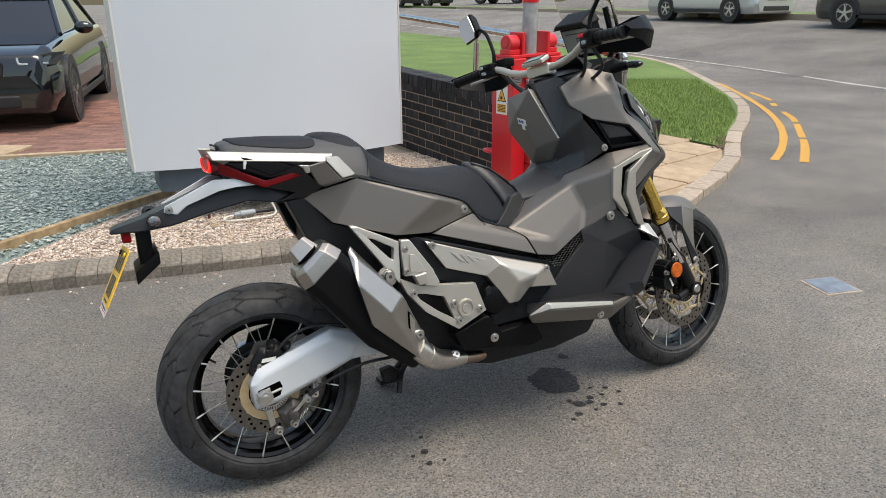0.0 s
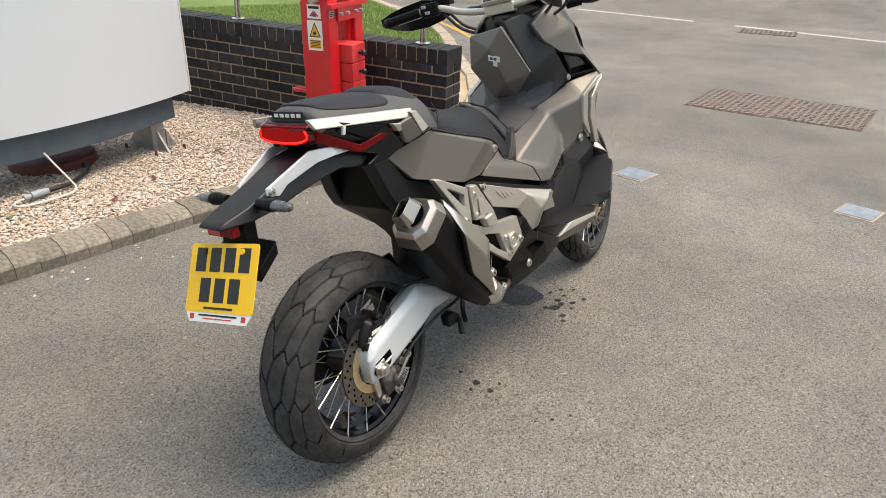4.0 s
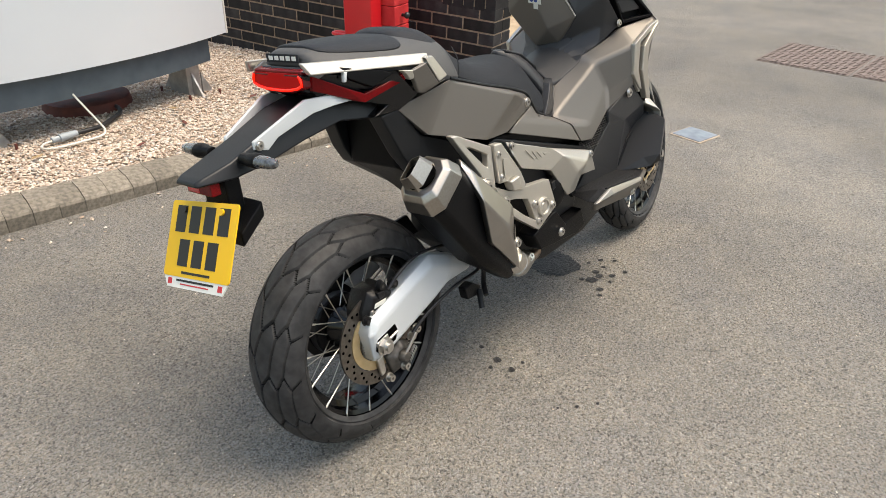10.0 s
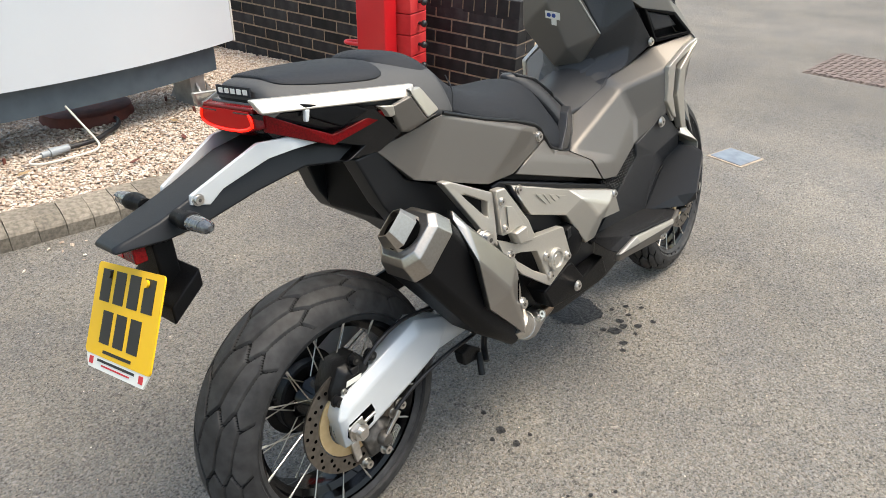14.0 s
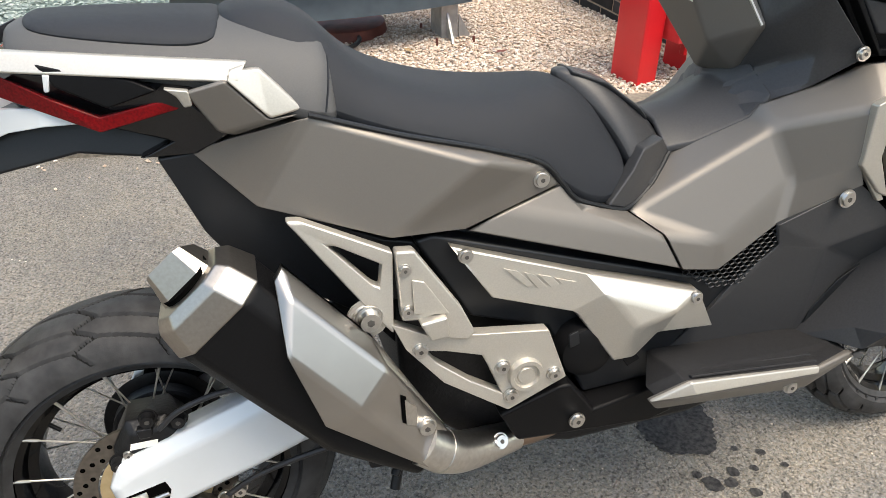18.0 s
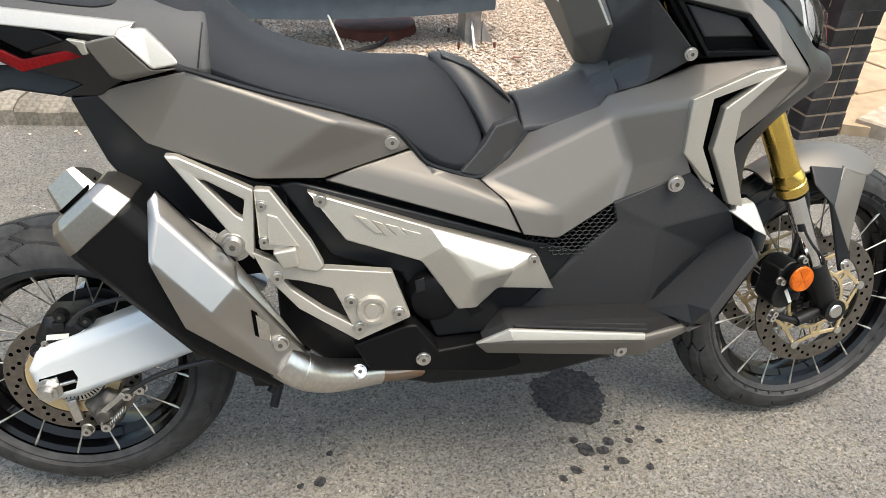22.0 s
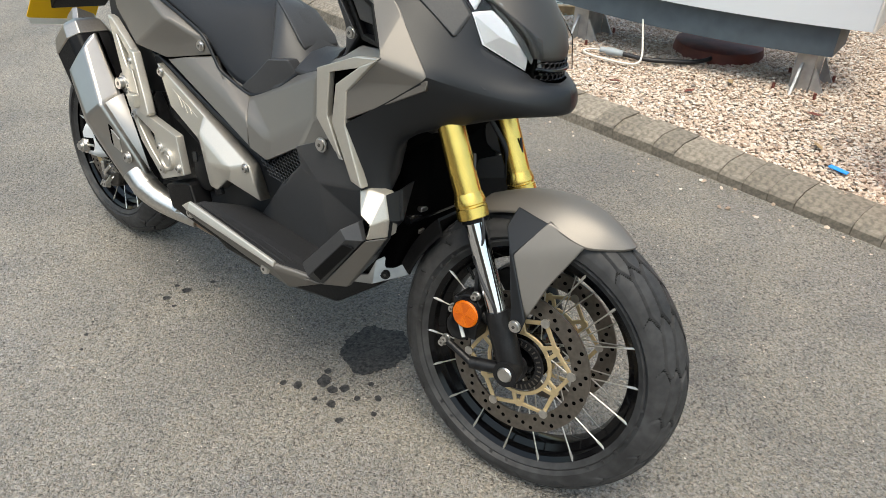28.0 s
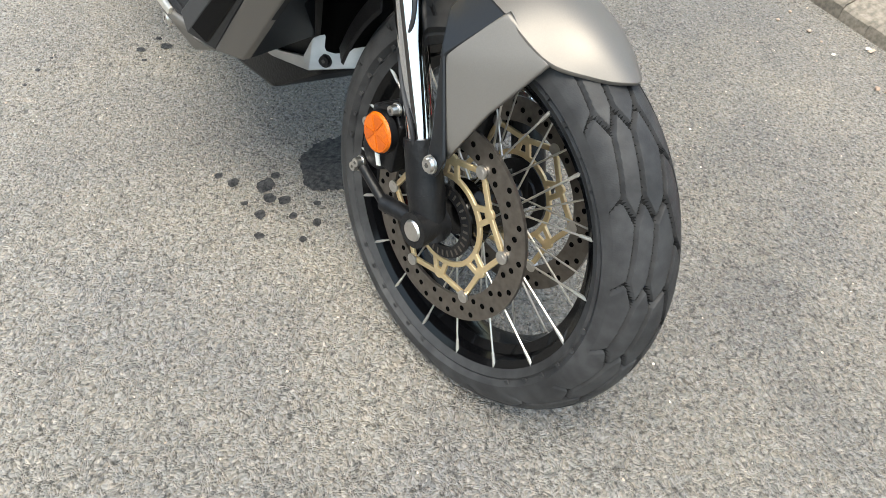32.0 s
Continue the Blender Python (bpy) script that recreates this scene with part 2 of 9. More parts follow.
M_JOINT = mat("sand_joint", (0.12, 0.075, 0.05), 0.95, dark=(0.07, 0.05, 0.04), scale=40)
M_TIMBER = mat("weathered_timber", (0.40, 0.28, 0.15), 0.85, dark=(0.25, 0.17, 0.09), scale=16, bump=0.3, bump_scale=60)
M_IRON = mat("cast_iron", (0.21, 0.16, 0.14), 0.75, 0.2, dark=(0.12, 0.092, 0.08), scale=30, bump=0.4, bump_scale=80)
M_LID = mat("steel_lid", (0.31, 0.34, 0.37), 0.42, 0.7, dark=(0.22, 0.24, 0.27), scale=16, bump=0.15, bump_scale=40)
M_WET = mat("oily_wet_asphalt", (0.050, 0.048, 0.047), 0.5, dark=(0.012, 0.012, 0.013), scale=110, bump=1.0, bump_scale=130, spec=0.18)
M_BLACK_CABLE = mat("black_rubber_cable", (0.012, 0.012, 0.014), 0.5)
M_WHITE_CABLE = mat("white_cable", (0.66, 0.63, 0.56), 0.5)
M_GREY_PLASTIC = mat("grey_plastic", (0.30, 0.33, 0.35), 0.5)
M_TERRACOTTA = mat("red_brown_ring", (0.17, 0.045, 0.03), 0.7, dark=(0.10, 0.03, 0.022), scale=12, bump=0.3, bump_scale=40)
M_BLACK_KNOB = mat("black_knob", (0.012, 0.012, 0.013), 0.4)
M_STICKER_W = mat("white_sticker", (0.75, 0.74, 0.68), 0.5)
M_STICKER_Y = mat("amber_sticker", (0.75, 0.36, 0.02), 0.5)
M_INK = mat("black_ink", (0.012, 0.012, 0.013), 0.5)
M_INK_BLUE = mat("blue_ink", (0.03, 0.07, 0.28), 0.5)
M_INK_RED = mat("red_ink", (0.55, 0.03, 0.04), 0.5)
M_CARPAINT_BLACK = mat("black_car_paint", (0.004, 0.005, 0.007), 0.05, spec=0.5, coat=0.7)
M_CARPAINT_SILVER = mat("silver_car_paint", (0.48, 0.50, 0.51), 0.3, 0.6, coat=0.6)
M_CARPAINT_BLUE = mat("blue_car_paint", (0.015, 0.17, 0.62), 0.22, 0.2, coat=0.8)
M_CARPAINT_GREY = mat("grey_car_paint", (0.045, 0.045, 0.05), 0.25, 0.3, coat=0.8)
M_CAR_GLASS = mat("dark_car_glass", (0.010, 0.012, 0.014), 0.04, spec=0.8)
M_CAR_TYRE = mat("car_tyre", (0.022, 0.021, 0.021), 0.8)
M_CAR_RIM = mat("alloy_rim", (0.55, 0.55, 0.56), 0.3, 0.9)
M_CAR_TRIM = mat("black_trim", (0.015, 0.015, 0.016), 0.5)
M_CAR_LAMP = mat("car_lamp_glass", (0.35, 0.38, 0.4), 0.08, 0.3, coat=1.0)
M_CAR_RED = mat("car_tail_lamp", (0.5, 0.01, 0.012), 0.15, coat=1.0)


# ---- mesh tools ----
def part(name, bm, material, parent=None, label="", smooth=False, bevel=0.0, seg=2, angle=28):
    """Links a bmesh as one mesh object under a thing or a part."""
    me = bpy.data.meshes.new(name)
    bmesh.ops.recalc_face_normals(bm, faces=bm.faces)
    bm.to_mesh(me)
    bm.free()
    me.materials.append(material)
    if smooth:
        me.shade_smooth()
        me.set_sharp_from_angle(angle=radians(38))
    ob = new(name, me)
    if parent:
        ob.parent = parent
    if label:
        ob["label"] = label
    if bevel:
        b = ob.modifiers.new("bevel", "BEVEL")
        b.width, b.segments, b.limit_method, b.angle_limit = bevel, seg, "ANGLE", radians(angle)
        if "bevel_weight_edge" in me.attributes:
            b.limit_method = "WEIGHT"
        me.shade_smooth()
        w = ob.modifiers.new("normals", "WEIGHTED_NORMAL")
        w.keep_sharp = False
    return ob


def box(bm, x0, x1, y0, y1, z0, z1, m=None):
    c = Matrix.Translation(((x0 + x1) / 2, (y0 + y1) / 2, (z0 + z1) / 2)) @ Matrix.Diagonal((x1 - x0, y1 - y0, z1 - z0, 1))
    return bmesh.ops.create_cube(bm, size=1, matrix=(m or Matrix()) @ c)["verts"]


def rod(bm, a, b, r, r2=None, n=16, caps=True):
    a, b = Vector(a), Vector(b)
    d = b - a
    q = d.to_track_quat("Z", "Y").to_matrix().to_4x4()
    return bmesh.ops.create_cone(bm, cap_ends=caps, segments=n, radius1=r, radius2=r if r2 is None else r2, depth=d.length, matrix=Matrix.Translation((a + b) / 2) @ q)["verts"]


def prism(bm, pts, d):
    """A solid from a flat or bent outline, pushed along d."""
    d = Vector(d)
    a = [bm.verts.new(p) for p in pts]
    b = [bm.verts.new(Vector(p) + d) for p in pts]
    n = len(pts)
    bm.faces.new(a)
    bm.faces.new(b[::-1])
    for i in range(n):
        bm.faces.new((a[i], b[i], b[(i + 1) % n], a[(i + 1) % n]))


def smooth_line(pts, steps=6):
    """Catmull-Rom through pts."""
    p = [Vector(v) for v in pts]
    p = [2 * p[0] - p[1]] + p + [2 * p[-1] - p[-2]]
    out = []
    for i in range(1, len(p) - 2):
        for k in range(steps):
            t = k / steps
            a, b, c, d = p[i - 1:i + 3]
            out.append(0.5 * (2 * b + (c - a) * t + (2 * a - 5 * b + 4 * c - d) * t * t + (3 * b - a - 3 * c + d) * t ** 3))
    return out + [p[-2]]


def tube(bm, pts, r, n=10, steps=6, caps=True):
    """A round tube along a smooth line; r may be a number or one for each given point."""
    line = smooth_line(pts, steps)
    rs = [r] * len(line) if not isinstance(r, (list, tuple)) else [np.interp(i / steps, range(len(r)), r) for i in range(len(line))]
    rings, up = [], None
    for i, p in enumerate(line):
        d = (line[min(i + 1, len(line) - 1)] - line[max(i - 1, 0)]).normalized()
        if up is None:
            up = d.orthogonal().normalized()
        up = (up - d * up.dot(d)).normalized()
        s = d.cross(up)
        rings.append([bm.verts.new(p + (up * math.cos(a) + s * math.sin(a)) * rs[i]) for a in (2 * math.pi * k / n for k in range(n))])
    for a, b in zip(rings, rings[1:]):
        for k in range(n):
            bm.faces.new((a[k], a[(k + 1) % n], b[(k + 1) % n], b[k]))
    if caps:
        bm.faces.new(rings[0][::-1])
        bm.faces.new(rings[-1])


def lathe(bm, profile, n=64, axis="Y", m=None):
    """Turns (radius, along) pairs round an axis; the profile is closed when its ends meet."""
    closed = profile[0] == profile[-1]
    pr = profile[:-1] if closed else profile
    rings = []
    for k in range(n):
        a = 2 * math.pi * k / n
        c, s = math.cos(a), math.sin(a)
        ring = []
        for r, h in pr:
            v = Vector((r * c, h, r * s)) if axis == "Y" else Vector((r * c, r * s, h))
            ring.append(bm.verts.new(m @ v if m else v))
        rings.append(ring)
    for k in range(n):
        a, b = rings[k], rings[(k + 1) % n]
        for i in range(len(pr) if closed else len(pr) - 1):
            j = (i + 1) % len(pr)
            bm.faces.new((a[i], a[j], b[j], b[i]))


def pebbles(name, count, place, size, flat, seed, material, label, category):
    """Loose stones as one mesh: little uneven octahedra."""
    rng = np.random.default_rng(seed)
    base = np.array([(1, 0, 0), (-1, 0, 0), (0, 1, 0), (0, -1, 0), (0, 0, 1), (0, 0, -1), (.62, .62, .45), (-.62, .62, .45), (.62, -.62, .45), (-.62, -.62, .45)])
    tri = np.array([(0, 6, 8), (2, 6, 7), (1, 7, 9), (3, 8, 9), (4, 6, 7), (4, 7, 9), (4, 9, 8), (4, 8, 6), (0, 2, 6), (2, 1, 7), (1, 3, 9), (3, 0, 8), (0, 5, 2), (2, 5, 1), (1, 5, 3), (3, 5, 0)])
    xyz = place(rng, count)
    n = len(xyz)
    s = rng.uniform(size[0], size[1], (n, 1, 1)) * rng.uniform(0.6, 1.3, (n, 1, 3)) * np.array([1, 1, flat])
    v = base[None] * s * rng.uniform(0.8, 1.15, (n, 10, 1))
    ang, tip = rng.uniform(0, 6.28, n), rng.uniform(-0.5, 0.5, n)
    c, t = np.cos(ang)[:, None], np.sin(ang)[:, None]
    ct, st = np.cos(tip)[:, None], np.sin(tip)[:, None]
    x, y, z = v[..., 0], v[..., 1], v[..., 2]
    y, z = y * ct - z * st, y * st + z * ct
    v = np.stack([x * c - y * t, x * t + y * c, z], -1) + xyz[:, None, :]
    f = (tri[None] + 10 * np.arange(n)[:, None, None]).reshape(-1, 3)
    me = bpy.data.meshes.new(name)
    me.from_pydata(v.reshape(-1, 3).tolist(), [], f.tolist())
    me.materials.append(material)
    return tagged(new(name, me), label, category, kind="stuff")


# ---- ground ----
def rise(x):
    """The yard falls a little towards one end, and the far side of the road lies higher."""
    return float(np.interp(x, (-2.0, 1.5, 4, 10.5, 14, 17, 24, 60), (-0.07, -0.022, 0, 0, 0.42, 0.62, 0.95, 1.3)))


def ground():
    bm = bmesh.new()
    xs = [-220, -60, -20, -6, -2, 0, 1.5, 4, 6, 10.5, 11.5, 12.5, 14, 15.5, 17, 20, 24, 35, 60, 220]
    ys = [-220, -60, -20, -6, -2, 0, 2, 6, 12, 20, 40, 80, 220]
    grid = [[bm.verts.new((x, y, rise(x))) for y in ys] for x in xs]
    for a, b in zip(grid, grid[1:]):
        for i in range(len(ys) - 1):
            bm.faces.new((a[i], b[i], b[i + 1], a[i + 1]))
    return tagged(part("ground", bm, M_ASPHALT), "weathered grey asphalt yard and road", "asphalt", kind="structure")


ground()
# unseen wall closing the yard, added to cut low sky light and darken reflections
wall_bm = bmesh.new()
bmesh.ops.create_cube(wall_bm, size=1, matrix=Matrix.Translation((2, -15.2, 1.6)) @ Matrix.Diagonal((60, 0.4, 4.2, 1)))
tagged(part("unseen_wall", wall_bm, M_UNSEEN_WALL), "plain brown wall, unseen, added to dim the light from the south", "wall", kind="structure")


def sheet(name, pts, z, material, label, category, h=0.3):
    """A thick slab of ground with a given outline and top height."""
    bm = bmesh.new()
    prism(bm, [(x, y, z) for x, y in pts], (0, 0, -h))
    bmesh.ops.triangulate(bm, faces=[f for f in bm.faces if len(f.verts) > 4])
    return tagged(part(name, bm, material), label, category, kind="structure")


# kerb line of the gravel bed: y = 1.885 - 0.165 x along its front
def kerb_y(x):
    return 1.885 - 0.165 * x


KDIR = Vector((1, -0.165, 0)).normalized()

gravel_bed = sheet("gravel_bed", [(-1.05, 2.2), (2.54, 1.62), (1.95, 5.6), (1.2, 5.0), (0.03, 3.42)], 0.022, M_GRAVEL_BED, "pale pink and cream gravel bed", "gravel bed")
slate_bed = sheet("slate_bed", [(-6.0, 3.0), (-0.98, 2.2), (0.02, 3.43), (1.25, 4.7), (0.9, 5.16), (-0.16, 5.2), (-1.2, 5.42), (-6.0, 7.2)], 0.02, M_SLATE_BED, "bed of grey-green slate chippings", "slate bed")


def inside(px, py, poly):
    hit = np.zeros(len(px), bool)
    for (x0, y0), (x1, y1) in zip(poly, poly[1:] + poly[:1]):
        c = (y0 > py) != (y1 > py)
        hit ^= c & (px < (x1 - x0) * (py - y0) / ((y1 - y0) or 1e-9) + x0)
    return hit


def scatter(poly, z):
    def place(rng, n):
        a = np.array(poly)
        p = rng.uniform(a.min(0), a.max(0), (n, 2))
        p = p[inside(p[:, 0], p[:, 1], poly)]
        return np.c_[p, z + rng.uniform(0.0, 0.016, len(p))]
    return place


pebbles("gravel", 95000, scatter([(-1.0, 2.2), (2.5, 1.62), (2.2, 3.9), (1.2, 4.2), (0.15, 3.45)], 0.022), (0.0055, 0.0115), 0.7, 1, M_GRAVEL, "loose pale pink and cream gravel", "gravel")
pebbles("slate_chippings", 30000, scatter([(-3.4, 2.55), (-0.97, 2.3), (0.1, 3.5), (0.9, 4.4), (0.8, 5.1), (-1.2, 5.38), (-3.4, 6.0)], 0.02), (0.008, 0.016), 0.45, 2, M_SLATE, "loose grey-green slate chippings", "slate chippings")
pebbles("stray_stones", 60, lambda rng, n: np.c_[(q := rng.uniform(-0.9, 2.5, n)), kerb_y(q) - np.abs(rng.normal(0, 0.12, n)) - 0.01, [rise(v) + 0.004 for v in q]], (0.005, 0.011), 0.7, 3, M_GRAVEL, "pale stones strayed onto the asphalt", "loose stones")
pebbles("grit", 900, lambda rng, n: np.c_[(q := rng.uniform(-1.5, 3.5, n)), rng.uniform(-1.6, 1.5, n), [rise(v) + 0.001 for v in q]], (0.0012, 0.003), 0.7, 5, M_GRAVEL, "fine pale grit on the asphalt", "grit")


def kerb_block():
    """Bull-nosed edging block, its front edge sloped."""
    bm = bmesh.new()
    w, d, h = 0.1022, 0.185, 0.045
    prof = [(0.0, -0.08), (0.0, 0.012), (0.008, 0.022), (0.060, 0.042), (0.07, h), (d, h), (d, -0.08)]
    prism(bm, [(0, y, z) for y, z in prof], (w, 0, 0))
    bmesh.ops.bevel(bm, geom=[e for e in bm.edges if e.calc_face_angle(0) > 1.2], offset=0.003, segments=1, affect="EDGES")
    me = bpy.data.meshes.new("kerb_block")
    bm.to_mesh(me)
    bm.free()
    me.materials.append(M_KERB)
    return me


# ---- dark brick wall, in its own frame: u along it, v through it ----
WALL = Matrix.Translation((2.53, 1.425, 0)) @ pose(0, 0, 0, 0, 0, 97.9) @ pose(0, 0, 0, 0, -1.9, 0)
WALL_H = 0.635
wall_core_bm = bmesh.new()
box(wall_core_bm, 0.004, 6.2, -0.214, -0.0045, -0.3, WALL_H - 0.006, WALL)
wall_east = tagged(part("wall_east", wall_core_bm, M_MORTAR), "low garden wall of dark blue-black engineering brick", "brick wall", kind="structure")


def flagpole_post():
    """Red tilting base of a flagpole: two channels, weights between them, a hinge and the pole."""
    post = tagged(new("flagpole"), "tilting flagpole in a red painted steel stand with counterweights", "flagpole")
    post.matrix_world = Matrix.Translation((1.955, 1.87, 0)) @ pose(0, 0, 0, 0, 0, 12)
    for x0, x1 in ((0, 0.115), (0.325, 0.43)):
        bm = bmesh.new()
        box(bm, x0, x1, 0, 0.19, 0.02, 1.0)
        part("channel", bm, M_RED, post, bevel=0.008)
    bm = bmesh.new()
    for x0 in (0.118, 0.295):
        box(bm, x0, x0 + 0.026, 0.03, 0.06, 0.12, 0.93)
    part("guide_bar", bm, M_RED, post, bevel=0.003)
    bm = bmesh.new()
    box(bm, -0.012, 0.445, -0.03, 0.0, 0.90, 0.93)
    box(bm, 0.10, 0.34, -0.012, 0.0, 0.82, 0.93)
    part("cross_plate", bm, M_RED, post, bevel=0.003)
    bm = bmesh.new()
    box(bm, 0.0, 0.43, 0.02, 0.17, 1.001, 1.02)
    part("top_plate", bm, M_RED, post, bevel=0.004)
    for i in range(4):
        z0 = 0.225 + i * 0.115
        bm = bmesh.new()
        box(bm, 0.14, 0.305, -0.075, 0.10, z0, z0 + 0.112)
        w = part("counterweight", bm, M_RED_WORN, post, "faded red counterweight block", bevel=0.005)
        bm = bmesh.new()
        rod(bm, (0.225, -0.074, z0 + 0.056), (0.225, -0.10, z0 + 0.056), 0.009)
        bmesh.ops.create_uvsphere(bm, u_segments=16, v_segments=10, radius=0.019, matrix=Matrix.Translation((0.225, -0.108, z0 + 0.056)))
        part("knob", bm, M_BLACK_KNOB, w, "black plastic knob", smooth=True)
    # hinge
    for x0 in (0.10, 0.315):
        bm = bmesh.new()
        box(bm, x0, x0 + 0.022, 0.03, 0.15, 0.93, 1.15)
        part("hinge_plate", bm, M_RED, post, bevel=0.004)
    for xc in (0.055, 0.375):
        bm = bmesh.new()
        box(bm, xc - 0.045, xc + 0.045, 0.045, 0.135, 1.02, 1.05)
        rod(bm, (xc - 0.038, 0.09, 1.085), (xc + 0.038, 0.09, 1.085), 0.05, n=28)
        b = part("bearing", bm, M_RED, post, bevel=0.004)
        bm = bmesh.new()
        rod(bm, (xc - 0.044, 0.09, 1.085), (xc + 0.044, 0.09, 1.085), 0.022, n=20)
        part("bearing_nut", bm, M_RED_WORN, b, smooth=True)
    for x, z in ((0.09, 0.868), (0.34, 0.868), (0.17, 0.868), (0.275, 0.868)):
        bm = bmesh.new()
        rod(bm, (x, -0.03, z), (x, -0.05, z), 0.011, n=6)
        part("bolt", bm, M_GALV, post, "bare steel bolt")
    bm = bmesh.new()
    rod(bm, (-0.0, 0.07, 0.955), (-0.09, 0.055, 0.955), 0.016)
    part("pivot_pin", bm, M_GALV, post, "bare steel pin", smooth=True)
    bm = bmesh.new()
    tube(bm, [(0.02, 0.185, 0.40), (0.02, 0.27, 0.40), (0.045, 0.30, 0.40), (0.075, 0.27, 0.40), (0.075, 0.185, 0.40)], 0.011)
    part("loop_handle", bm, M_RED, post, smooth=True)
    # stickers on the side face
    bm = bmesh.new()
    box(bm, -0.002, 0, 0.045, 0.145, 0.66, 0.835)
    wst = part("warning_sticker", bm, M_STICKER_W, post, "white warning sticker with an amber triangle")
    bm = bmesh.new()
    prism(bm, [(-0.0022, 0.055, 0.738), (-0.0022, 0.135, 0.738), (-0.0022, 0.095, 0.825)], (-0.0008, 0, 0))
    part("triangle_edge", bm, M_INK, wst)
    bm = bmesh.new()
    prism(bm, [(-0.0032, 0.064, 0.744), (-0.0032, 0.126, 0.744), (-0.0032, 0.095, 0.812)], (-0.0006, 0, 0))
    part("triangle", bm, M_STICKER_Y, wst)
    bm = bmesh.new()
    box(bm, -0.0040, -0.0036, 0.088, 0.106, 0.752, 0.770)
    part("symbol", bm, M_INK, wst)
    bm = bmesh.new()
    box(bm, -0.0032, -0.0022, 0.055, 0.135, 0.672, 0.722)
    note = part("notice", bm, M_STICKER_Y, wst)
    bm = bmesh.new()
    for k in range(5):
        box(bm, -0.0038, -0.0034, 0.061, 0.129 - 0.008 * (k % 2), 0.678 + k * 0.009, 0.682 + k * 0.009)
    part("notice_lines", bm, M_INK, note)
    bm = bmesh.new()
    box(bm, -0.002, 0, 0.05, 0.14, 0.845, 0.925)
    mk = part("maker_sticker", bm, M_STICKER_W, post, "white sticker with a red and blue emblem")
    bm = bmesh.new()
    for y0, y1 in ((0.062, 0.088), (0.102, 0.128)):
        prism(bm, [(-0.0022, y0, 0.858), (-0.0022, y1, 0.858), (-0.0022, 0.095, 0.895)], (-0.0008, 0, 0))
    part("emblem_red", bm, M_INK_RED, mk)
    bm = bmesh.new()
    prism(bm, [(-0.0022, 0.080, 0.856), (-0.0022, 0.110, 0.856), (-0.0022, 0.095, 0.882)], (-0.0014, 0, 0))
    part("emblem_blue", bm, M_INK_BLUE, mk)
    bm = bmesh.new()
    box(bm, -0.003, -0.0022, 0.058, 0.132, 0.901, 0.916)
    part("name_bar", bm, M_INK, mk)
    bm = bmesh.new()
    box(bm, 0.012, 0.07, -0.0015, 0.0, 0.85, 0.89)
    rp = part("rating_plate", bm, M_GALV, post, "small metal rating plate")
    bm = bmesh.new()
    for k in range(3):
        box(bm, 0.018, 0.062, -0.0022, -0.0018, 0.857 + k * 0.010, 0.861 + k * 0.010)
    part("rating_lines", bm, M_INK, rp)
    return post


flag_base = flagpole_post()
pole = flag_base
bm = bmesh.new()
rod(bm, (0.215, 0.09, 0.965), (0.215, 0.09, 1.32), 0.046, n=28)
part("stub", bm, M_GALV, pole, smooth=True)
bm = bmesh.new()
rod(bm, (0.215, 0.09, 1.32), (0.215, 0.09, 1.72), 0.05, n=28)
part("red_sleeve", bm, M_RED, pole, "red painted sleeve", smooth=True)
bm = bmesh.new()
rod(bm, (0.215, 0.09, 1.72), (0.215, 0.09, 6.5), 0.045, 0.035, n=28)
part("upper_pole", bm, mat("white_pole_paint", (0.7, 0.7, 0.68), 0.4), pole, smooth=True)


